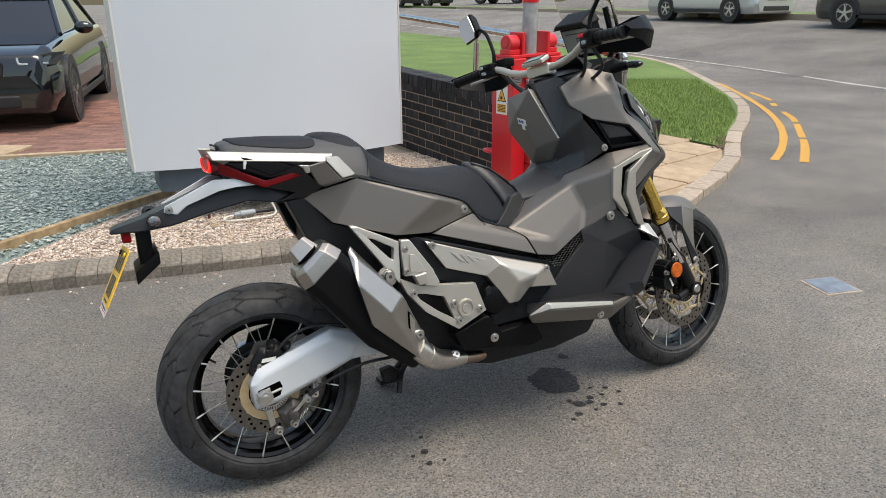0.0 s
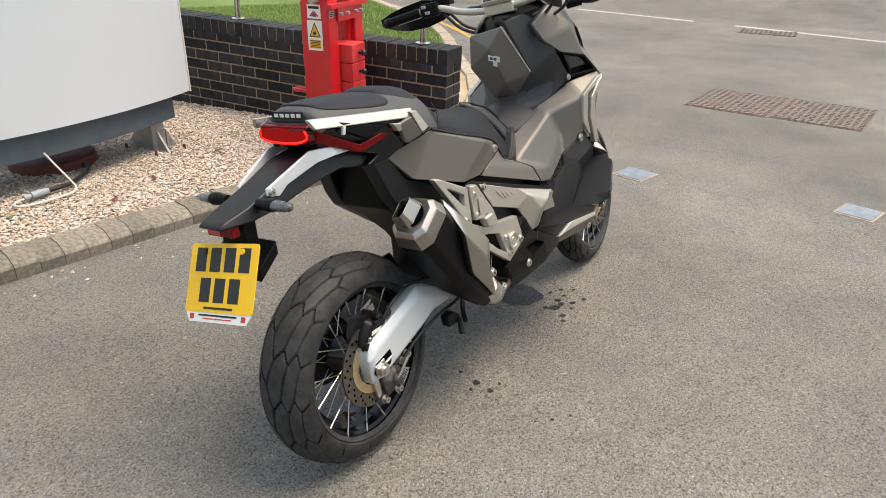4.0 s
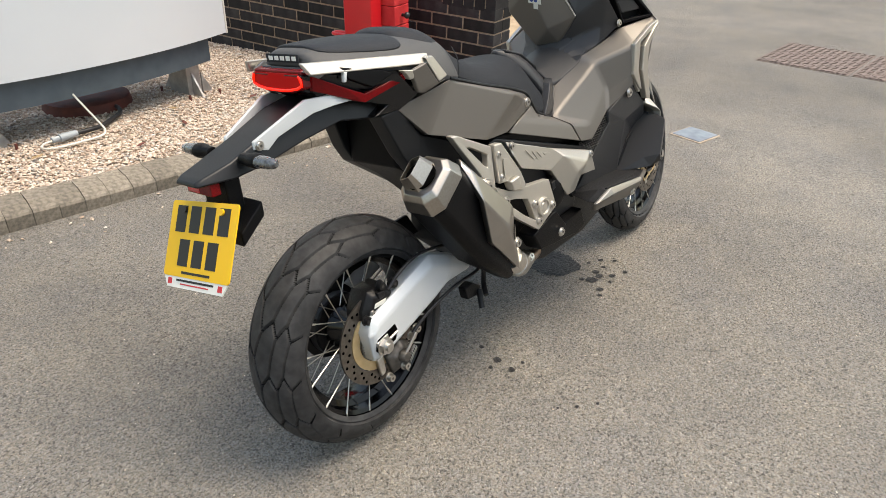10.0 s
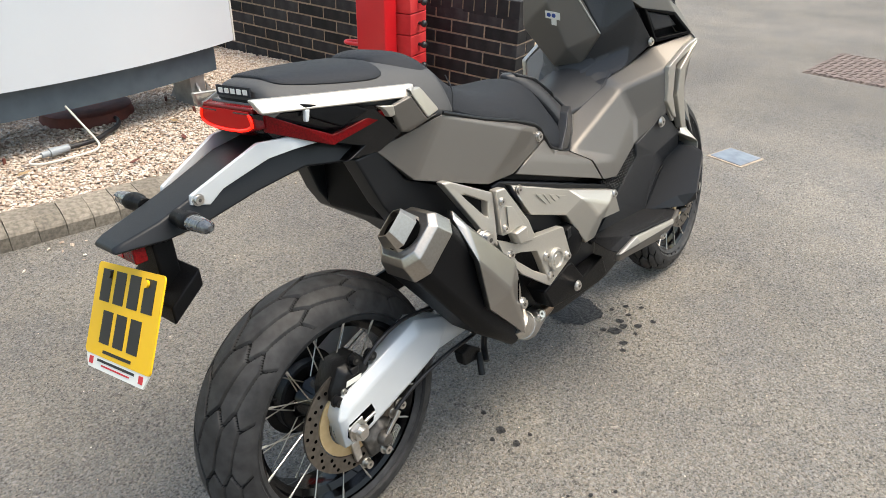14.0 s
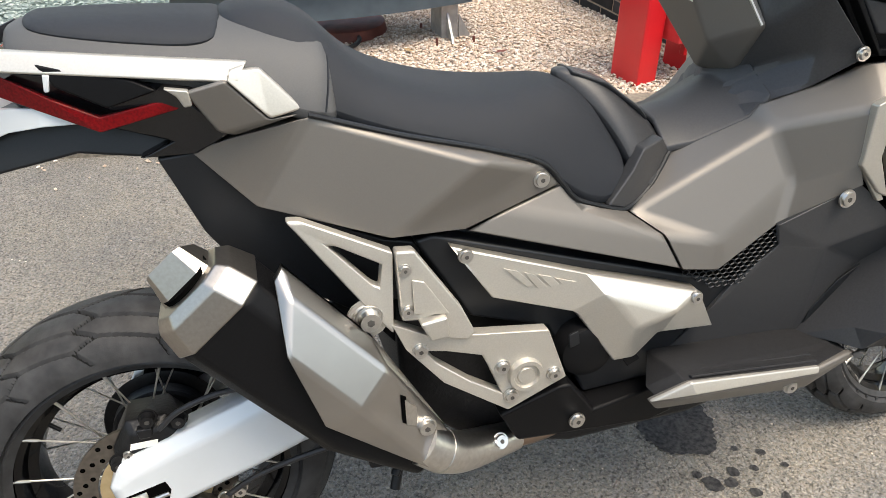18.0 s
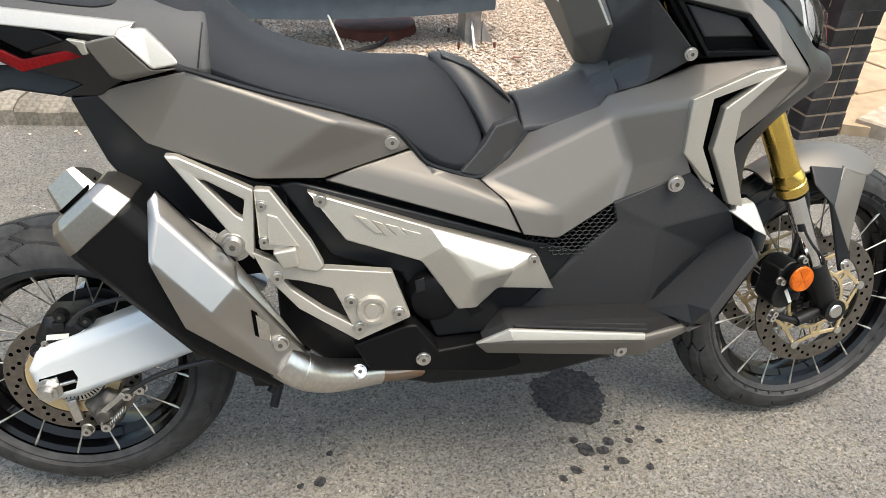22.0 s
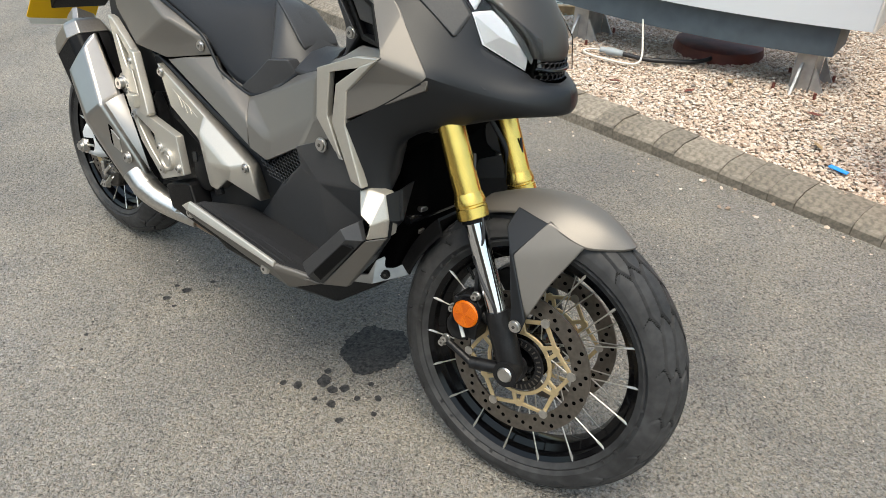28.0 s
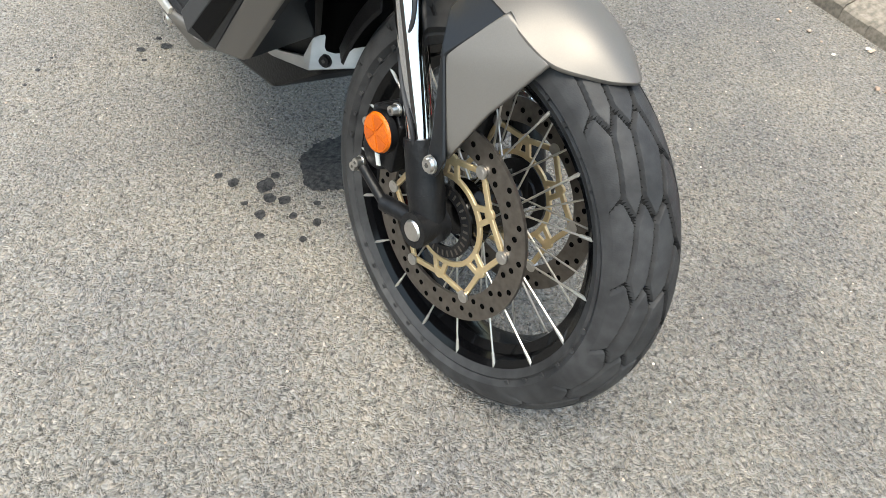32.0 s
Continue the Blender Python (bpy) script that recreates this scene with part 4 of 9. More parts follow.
            lathe(bm, [(tyre * 0.66, s * 0.10), (tyre * 0.62, s * 0.07), (tyre * 0.60, -s * 0.08), (0.0, -s * 0.06)], 40, "Y", mw)
            part("rim_well", bm, M_CAR_TRIM, wheel, smooth=True)
            bm = bmesh.new()
            lathe(bm, [(tyre * 0.67, s * 0.102), (tyre * 0.60, s * 0.105), (tyre * 0.60, s * 0.06)], 40, "Y", mw)
            rod(bm, mw @ Vector((0, s * 0.02, 0)), mw @ Vector((0, s * 0.105, 0)), tyre * 0.17, n=16)
            for k in range(5):
                a = 2 * math.pi * k / 5 + 0.3
                for da in (-0.11, 0.11):
                    rod(bm, mw @ Vector((math.cos(a + da * 2) * tyre * 0.1, s * 0.09, math.sin(a + da * 2) * tyre * 0.1)), mw @ Vector((math.cos(a + da) * tyre * 0.64, s * 0.085, math.sin(a + da) * tyre * 0.64)), 0.022, n=6)
            part("rim", bm, rim_mat or M_CAR_RIM, wheel, "alloy rim", smooth=True)
    bm = bmesh.new()
    box(bm, -0.06, 0.012, -W * 0.55, W * 0.55, 0.27, 0.40)
    part("lower_grille", bm, M_CAR_TRIM, t, bevel=0.02)
    bm = bmesh.new()
    for s in (-1, 1):
        box(bm, -0.05, 0.015, min(s * 0.04, s * W * 0.42), max(s * 0.04, s * W * 0.42), hood - 0.38, hood - 0.22)
    part("grille", bm, M_CAR_TRIM, t, bevel=0.02)
    for s in (-1, 1):
        bm = bmesh.new()
        box(bm, -L * 0.75, -L * 0.24, s * W - 0.012 if s > 0 else -W - 0.004, s * W + 0.004 if s > 0 else -W + 0.012, 0.22, 0.30)
        part("sill", bm, M_CAR_TRIM, t, bevel=0.006)
    return t


car("black_saloon", M_CARPAINT_BLACK, Matrix.Translation((-1.56, 6.94, 0.01)) @ pose(0, 0, 0, 0, 0, -98), "glossy black saloon parked on red block paving", length=4.6, width=1.84, height=1.44, hood=0.97, tyre=0.34, wheels=(0.175, 0.795), rim_mat=M_CARPAINT_GREY, dark_lamps=True)
car("silver_estate", M_CARPAINT_SILVER, Matrix.Translation((17.05, 12.95, 0.64)) @ pose(0, 0, 0, 0, 0, -92), "silver estate car parked across the road", length=4.5, width=1.75, height=1.48, cabin=(0.24, 0.37, 0.93, 0.985))
car("grey_van", M_CARPAINT_GREY, Matrix.Translation((16.9, 11.0, 0.58)) @ pose(0, 0, 0, 0, 0, 90), "dark grey van parked across the road", length=5.0, width=1.9, height=1.95, hood=1.1, boot=1.1, cabin=(0.2, 0.3, 0.96, 0.99), tyre=0.33)
car("blue_hatchback", M_CARPAINT_BLUE, Matrix.Translation((15.35, 0.55, 0.46)) @ pose(0, 0, 0, 0, 0, -91), "bright blue hatchback parked at the roadside", length=3.4, width=1.65, height=1.48, cabin=(0.2, 0.34, 0.9, 0.97), tyre=0.27, wheels=(0.17, 0.80))
car("black_car", M_CARPAINT_BLACK, Matrix.Translation((20.2, 40.5, 0.78)) @ pose(0, 0, 0, 0, 0, -70), "black car parked far along the road", rim_mat=M_CAR_RIM)
car("black_car", M_CARPAINT_BLACK, Matrix.Translation((24.5, 37.0, 0.95)) @ pose(0, 0, 0, 0, 0, -60), "black car parked far along the road", rim_mat=M_CAR_RIM)
for y0 in range(-12, 60, 3):
    bm = bmesh.new()
    x = 17.2 + (0.4 if y0 < 8 else 0.4 + 0.045 * (y0 - 8))
    box(bm, x - 0.10, x + 0.05, y0, y0 + 2.97, 0.3, 0.82)
    tagged(part("far_kerb", bm, M_CONC, bevel=0.01), "pale concrete kerb along the far verge", "kerb", kind="structure")


# ---- scooter: x ahead, y to its left, z up from the ground under the rear axle ----
M_MAT = mat("rubber_floor_mat", (0.020, 0.020, 0.021), 0.55, dark=(0.014, 0.014, 0.015), scale=120, bump=0.15, bump_scale=900, spec=0.25)
M_NOSE = mat("dark_bronze_satin", (0.050, 0.047, 0.044), 0.42, 0.45, dark=(0.044, 0.042, 0.040), scale=600, rough_var=0.03)
M_BODY = mat("matt_bronze_paint", (0.172, 0.158, 0.142), 0.49, 0.60, dark=(0.158, 0.146, 0.131), scale=700, ramp=(0.3, 0.7), rough_var=0.03)
M_CHAR = mat("charcoal_plastic", (0.038, 0.038, 0.0395), 0.43, dark=(0.031, 0.031, 0.0325), scale=300, bump=0.08, bump_scale=1400, spec=0.38)
M_DARK = mat("dark_grey_satin", (0.0105, 0.0115, 0.0135), 0.40, 0.1, dark=(0.0085, 0.0095, 0.011), scale=500, bump=0.03, bump_scale=900, spec=0.36)
M_BLACK = mat("black_moulded_plastic", (0.006, 0.006, 0.0065), 0.42, dark=(0.0045, 0.0045, 0.005), scale=300, bump=0.08, bump_scale=1400, spec=0.11)
M_GLOSS = mat("gloss_black", (0.006, 0.006, 0.007), 0.14)
M_SEAT = mat("black_seat_cloth", (0.0165, 0.0188, 0.0235), 0.62, dark=(0.0125, 0.0143, 0.018), scale=900, bump=0.3, bump_scale=1500, spec=0.28)
M_SEAT_GREY = mat("grey_seat_vinyl", (0.062, 0.062, 0.062), 0.62, dark=(0.051, 0.051, 0.052), scale=700, bump=0.15, bump_scale=1200)
M_SILVER = mat("satin_silver", (0.53, 0.50, 0.445), 0.41, 0.72, dark=(0.49, 0.46, 0.41), scale=400, rough_var=0.04)
M_SWING = mat("pale_grey_paint", (0.58, 0.605, 0.62), 0.32, 0.15, dark=(0.54, 0.565, 0.58), scale=6)
M_GUARD = mat("bronze_heat_guard", (0.38, 0.36, 0.335), 0.31, 0.92, dark=(0.31, 0.295, 0.275), scale=5, rough_var=0.05)
M_STEEL = mat("brushed_steel", (0.64, 0.62, 0.59), 0.30, 1.0, dark=(0.56, 0.54, 0.51), scale=120)
M_CHROME = mat("chrome", (0.72, 0.72, 0.73), 0.06, 1.0)
M_GOLD = mat("gold_anodised", (0.78, 0.56, 0.15), 0.27, 1.0, dark=(0.72, 0.50, 0.125), scale=20)
M_GOLD_DISC = mat("gold_disc_carrier", (0.66, 0.52, 0.31), 0.40, 0.75, dark=(0.60, 0.46, 0.26), scale=60)
M_TYRE = mat("tyre_rubber", (0.041, 0.041, 0.042), 0.54, dark=(0.025, 0.025, 0.026), scale=45, bump=0.10, bump_scale=500, spec=0.22, big=11)
# groove floors: dust-free rubber, darkened further to paint in the grooves' shade
M_GROOVE = mat("shaded_groove_rubber", (0.013, 0.013, 0.0133), 0.7, dark=(0.007, 0.007, 0.0072), scale=80, spec=0.1)
M_SPOKE = mat("stainless_spoke", (0.60, 0.58, 0.54), 0.30, 0.85)
M_RIM = mat("black_rim", (0.0025, 0.0025, 0.003), 0.12, spec=0.25)
M_DISC = mat("brake_disc_steel", (0.20, 0.178, 0.155), 0.36, 0.9, dark=(0.15, 0.133, 0.116), scale=90)
M_COLLAR = mat("bronze_tinted_steel", (0.42, 0.385, 0.345), 0.34, 1.0, dark=(0.38, 0.348, 0.31), scale=200)
M_CASTGREY = mat("cast_grey_alloy", (0.115, 0.108, 0.100), 0.5, 0.55, dark=(0.06, 0.055, 0.05), scale=60, bump=0.15, bump_scale=400)
# near-black that stands in for the shade inside holes, slots and cavities
M_HOLE = mat("hole_shade_black", (0.0015, 0.0015, 0.0015), 0.9, spec=0.02)
M_CALIPER = mat("black_cast_alloy", (0.009, 0.009, 0.0098), 0.42, dark=(0.005, 0.005, 0.0055), scale=60, bump=0.2, bump_scale=200, spec=0.28)
M_AMBER = mat("amber_reflector", (0.62, 0.135, 0.004), 0.22, dark=(0.42, 0.08, 0.003), scale=700, bump=0.3, bump_scale=900)
M_AMBER_DEEP = mat("deep_amber_facet", (0.50, 0.095, 0.003), 0.25, dark=(0.36, 0.065, 0.002), scale=700, bump=0.3, bump_scale=900)
M_REDLENS = mat("red_lens", (0.17, 0.003, 0.005), 0.25, dark=(0.10, 0.002, 0.003), scale=300, spec=0.25)
M_LIT = bpy.data.materials.new("lit_tail_lamp")
M_LIT.use_nodes = True
lit = M_LIT.node_tree.nodes["Principled BSDF"]
lit.inputs["Base Color"].default_value, lit.inputs["Roughness"].default_value = (0.6, 0.01, 0.01, 1), 0.2
lit.inputs["Emission Color"].default_value, lit.inputs["Emission Strength"].default_value = (1.0, 0.012, 0.004, 1), 1.1
M_LIT_PANEL = bpy.data.materials.new("lit_lamp_panel")
M_LIT_PANEL.use_nodes = True
lit = M_LIT_PANEL.node_tree.nodes["Principled BSDF"]
lit.inputs["Base Color"].default_value, lit.inputs["Roughness"].default_value = (0.16, 0.004, 0.005, 1), 0.3
lit.inputs["Specular IOR Level"].default_value = 0.1
lit.inputs["Emission Color"].default_value, lit.inputs["Emission Strength"].default_value = (1.0, 0.006, 0.003, 1), 0.10
M_PLATE = mat("yellow_plate", (0.83, 0.48, 0.012), 0.35, dark=(0.80, 0.46, 0.012), scale=5)
M_PIPE = mat("heat_tinted_steel", (0.42, 0.25, 0.15), 0.3, 1.0, dark=(0.30, 0.24, 0.2), scale=14)
M_CLEAR = mat("smoked_lens", (0.12, 0.13, 0.135), 0.1, 0.0, coat=1.0)
M_LENS = mat("clear_ribbed_lens", (0.10, 0.105, 0.11), 0.14, 0.2, dark=(0.05, 0.053, 0.056), scale=160, coat=1.0)
M_LCD = mat("lcd_screen", (0.17, 0.19, 0.175), 0.25, coat=0.5)
M_REDSWITCH = mat("red_switch", (0.6, 0.015, 0.03), 0.4)
M_GLASS = bpy.data.materials.new("clear_screen")
M_GLASS.use_nodes = True
gb = M_GLASS.node_tree.nodes["Principled BSDF"]
gb.inputs["Transmission Weight"].default_value, gb.inputs["Roughness"].default_value, gb.inputs["IOR"].default_value = 1.0, 0.02, 1.12
M_MIRROR = mat("mirror_glass", (0.5, 0.52, 0.54), 0.02, 1.0)
M_REFLECTOR = mat("lamp_reflector", (0.90, 0.91, 0.93), 0.28, 0.35)

LEAN, STEER = 8.0, 6.8
bike = tagged(new("scooter"), "matt bronze and black adventure scooter leaning on its stand", "scooter")
bike.matrix_world = pose(0, 0, 0, -LEAN, 0, 0)
REAR, FRONT = Vector((-0.010, -0.018, 0.262)), Vector((1.578, -0.022, 0.288))
RAKE = Vector((-0.454, 0, 0.891))
HEAD = Vector((1.532, -0.022, 0.30))
ST = Matrix.Translation(HEAD) @ Matrix.Rotation(radians(STEER), 4, RAKE) @ Matrix.Translation(-HEAD)


def steered(ob):
    """Turns a part that belongs to the steering."""
    ob.data.transform(ST)
    return ob


BAR = ST @ Matrix.Translation((-0.045, 0.03, 1.16)) @ Matrix.Rotation(radians(-3.5), 4, "X") @ Matrix.Translation((0, 0, -1.16))


def barred(ob):
    """Places a part that belongs to the handlebar."""
    ob.data.transform(BAR)
    return ob


def mirrored(pts, s):
    return [(x, y * -s, z) for x, y, z in pts]


def panel(name, pts, faces, material, thick=0.012, parent=None, label="", bevel=0.004, s=-1, seg=2, angle=12):
    """A faceted shell on the right side (s = -1) or mirrored to the left: faces over pts, thickened inwards."""
    bm = bmesh.new()
    a = [bm.verts.new((x, y * -s, z)) for x, y, z in pts]
    fs = [bm.faces.new([a[i] for i in f]) for f in (faces or [range(len(pts))])]
    bmesh.ops.recalc_face_normals(bm, faces=fs)
    if bevel > 0.007:
        wide = bm.edges.layers.float.new("bevel_weight_edge")
        for e in bm.edges:
            e[wide] = 1.0 if len(e.link_faces) == 2 else 0.003 / bevel
    r = bmesh.ops.extrude_face_region(bm, geom=fs)
    for v in r["geom"]:
        if isinstance(v, bmesh.types.BMVert):
            v.co.y += -s * thick
    if bevel > 0.007:
        for e in bm.edges:
            if not any(f in fs for f in e.link_faces):
                e[wide] = 0.0
    return part(name, bm, material, parent or bike, label, bevel=bevel, seg=seg, angle=angle)


def both(name, pts, faces, material, thick=0.012, label="", bevel=0.004, parent=None, angle=12):
    out = None
    for s in (1, -1):
        out = panel(name, pts, faces, material, thick, parent, label, bevel, s, seg=4 if bevel > 0.007 else 2, angle=6 if bevel > 0.007 else angle)
    return out


def frame_panel(name, outer, inner, material, thick, parent=None, label="", bevel=0.003, s=-1):
    """A flat bar frame between two rings of points."""
    n = len(outer)
    return panel(name, outer + inner, [(i, (i + 1) % n, n + (i + 1) % n, n + i) for i in range(n)], material, thick, parent, label, bevel, s)


def bolt(p, r=0.009, parent=None, axis=(0, -1, 0), material=None, h=0.006, steer=False):
    """A socket-head bolt standing on a surface."""
    p, d = Vector(p), Vector(axis).normalized()
    bm = bmesh.new()
    rod(bm, p, p + d * h, r, r * 0.86, n=18)
    rod(bm, p - d * 0.001, p + d * 0.0018, r * 1.22, r * 1.18, n=18)
    o = part("bolt", bm, material or M_STEEL, parent or bike, "bright steel bolt", smooth=True)
    bm = bmesh.new()
    rod(bm, p + d * (h - 0.0005), p + d * (h + 0.0006), r * 0.34, n=6)
    k = part("socket", bm, M_CASTGREY, o)
    if steer:
        steered(o), steered(k)
    return o


def smoothed(ob, levels=2):
    m = ob.modifiers.new("round", "SUBSURF")
    m.levels = m.render_levels = levels
    return ob


# ---- wheels ----
def tyre(name, c, R, w, rim_r, pitch_n, parent, steer=False):
    """A tyre with its tread cut in as real grooves: a zigzag round the middle, and on either side bent cross grooves out to the shoulder, joined by further zigzags."""
    nu, nv = 68 * pitch_n, 124
    half = w / 2
    # section: v from -1 to 1 across, arc-like crown then sidewall
    v = np.linspace(-1, 1, nv)
    th = v * 1.36
    sec_r = R - half * 0.92 * (1 - np.cos(th))
    sec_y = half * np.sin(np.clip(th, -1.5, 1.5)) / np.sin(1.36)
    span, pitch = half * 1.36, 2 * np.pi * R / pitch_n
    u = np.arange(nu) / nu * pitch_n
    U, V = np.meshgrid(u % 1.0, v, indexing="ij")
    depth = np.zeros_like(U)

    def cut(uu, vv, u0, v0, u1, v1, gw):
        for sh in (-1, 0, 1):
            ax, ay, bx, by = (u0 + sh) * pitch, v0 * span, (u1 + sh) * pitch, v1 * span
            dx, dy = bx - ax, by - ay
            x, y = uu * pitch, vv * span
            t = np.clip(((x - ax) * dx + (y - ay) * dy) / (dx * dx + dy * dy), 0, 1)
            d = np.hypot(x - ax - t * dx, y - ay - t * dy)
            np.maximum(depth, np.clip((gw + 0.0002 - d) / 0.0012, 0, 1), out=depth)

    for u0, v0, u1, v1 in ((0.0, -0.075, 0.5, 0.075), (0.5, 0.075, 1.0, -0.075)):
        cut(U, V, u0, v0, u1, v1, 0.0032)
    for side in (-1, 1):
        uu = (U + (0.5 if side < 0 else 0.0)) % 1.0
        for u0, v0, u1, v1, gw in ((0.50, 0.075, 0.26, 0.30, 0.0033), (0.26, 0.30, 0.55, 0.43, 0.0031), (0.55, 0.43, 1.26, 0.30, 0.0028), (0.55, 0.43, 0.28, 0.60, 0.0033), (0.28, 0.60, 0.58, 0.73, 0.0031), (0.58, 0.73, 1.28, 0.60, 0.0026), (0.58, 0.73, 0.40, 0.99, 0.0033)):
            cut(uu, V * side, u0, v0, u1, v1, gw)
    rad = sec_r[None, :] - 0.0075 * depth
    ang = np.arange(nu) / nu * 2 * np.pi
    X, Z = rad * np.cos(ang)[:, None], rad * np.sin(ang)[:, None]
    Y = np.repeat(sec_y[None, :], nu, 0)
    verts = np.stack([X, Y, Z], -1).reshape(-1, 3) + np.array(c)
    idx = np.arange(nu * nv).reshape(nu, nv)
    nx = np.roll(idx, -1, 0)
    f = np.stack([idx[:, :-1], idx[:, 1:], nx[:, 1:], nx[:, :-1]], -1).reshape(-1, 4)
    me = bpy.data.meshes.new(name)
    me.from_pydata(verts.tolist(), [], f.tolist())
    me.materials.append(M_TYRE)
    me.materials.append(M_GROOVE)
    # faces deep in a groove get the rubber with shade in its colour
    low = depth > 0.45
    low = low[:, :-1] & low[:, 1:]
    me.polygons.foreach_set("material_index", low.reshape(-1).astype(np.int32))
    me.shade_smooth()
    me.set_sharp_from_angle(angle=radians(24))
    ob = new(name, me)
    ob.parent = parent
    bm = bmesh.new()
    r0, y0 = float(sec_r[0]), float(-sec_y[0])
    for s in (-1, 1):
        lathe(bm, [(r0 + 0.001, s * y0), (r0 * 0.6 + rim_r * 0.4, s * (y0 + 0.002)), (rim_r + 0.012, s * (y0 - 0.006)), (rim_r + 0.008, s * (y0 - 0.004)), (rim_r - 0.004, s * (y0 - 0.012))], 96, "Y", Matrix.Translation(c))
    side = part("sidewall", bm, M_TYRE, ob, smooth=True)
    if steer:
        steered(ob), steered(side)
    return ob


def wheel(c, R, w, rim_r, spokes, hub_r, hub_w, steer):
    made = []
    bm = bmesh.new()
    lathe(bm, [(0.0, -hub_w), (0.026, -hub_w), (0.03, -hub_w + 0.012), (hub_r * 0.75, -hub_w + 0.02), (hub_r, -hub_w * 0.55), (hub_r * 0.8, 0), (hub_r, hub_w * 0.55), (hub_r * 0.75, hub_w - 0.02), (0.03, hub_w - 0.012), (0.026, hub_w), (0.0, hub_w)], 40, "Y", Matrix.Translation(c))
    wh = part("front_wheel" if steer else "rear_wheel", bm, M_RIM, bike, "black wire-spoked wheel", smooth=True)
    made.append(wh)
    b = w / 2 * 0.74
    bm = bmesh.new()
    lathe(bm, [(rim_r + 0.004, -b), (rim_r - 0.004, -b - 0.004), (rim_r - 0.014, -b + 0.002), (rim_r - 0.018, -b * 0.6), (rim_r - 0.032, -b * 0.45), (rim_r - 0.036, 0), (rim_r - 0.032, b * 0.45), (rim_r - 0.018, b * 0.6), (rim_r - 0.014, b - 0.002), (rim_r - 0.004, b + 0.004), (rim_r + 0.004, b), (rim_r, b * 0.5), (rim_r, -b * 0.5), (rim_r + 0.004, -b)], 96, "Y", Matrix.Translation(c))
    made.append(part("rim", bm, M_RIM, wh, "gloss black rim", smooth=True))
    for k in range(spokes):
        s = -1 if k % 2 else 1
        a = 2 * math.pi * k / spokes
        da = 0.42 if (k // 2) % 2 else -0.42
        p0 = Vector((math.cos(a + da) * hub_r * 0.95, s * hub_w * 0.5, math.sin(a + da) * hub_r * 0.95)) + c
        p1 = Vector((math.cos(a) * (rim_r - 0.006), s * (b + 0.001), math.sin(a) * (rim_r - 0.006))) + c
        bm = bmesh.new()
        rod(bm, p0, p1, 0.0016, n=6)
        q = p1 + (p0 - p1).normalized() * 0.02
        rod(bm, p1 + (p1 - p0).normalized() * 0.004, q, 0.0030, 0.0024, n=8)
        made.append(part("spoke", bm, M_SPOKE, wh, smooth=True))
    if steer:
        for o in made:
            steered(o)
    return wh


rear_wheel = wheel(REAR, 0.305, 0.166, 0.218, 32, 0.060, 0.075, False)
tyre("rear_tyre", REAR, 0.305, 0.168, 0.218, 14, rear_wheel)
front_wheel = wheel(FRONT, 0.318, 0.118, 0.243, 36, 0.052, 0.062, True)
tyre("front_tyre", FRONT, 0.318, 0.118, 0.243, 18, front_wheel, True)


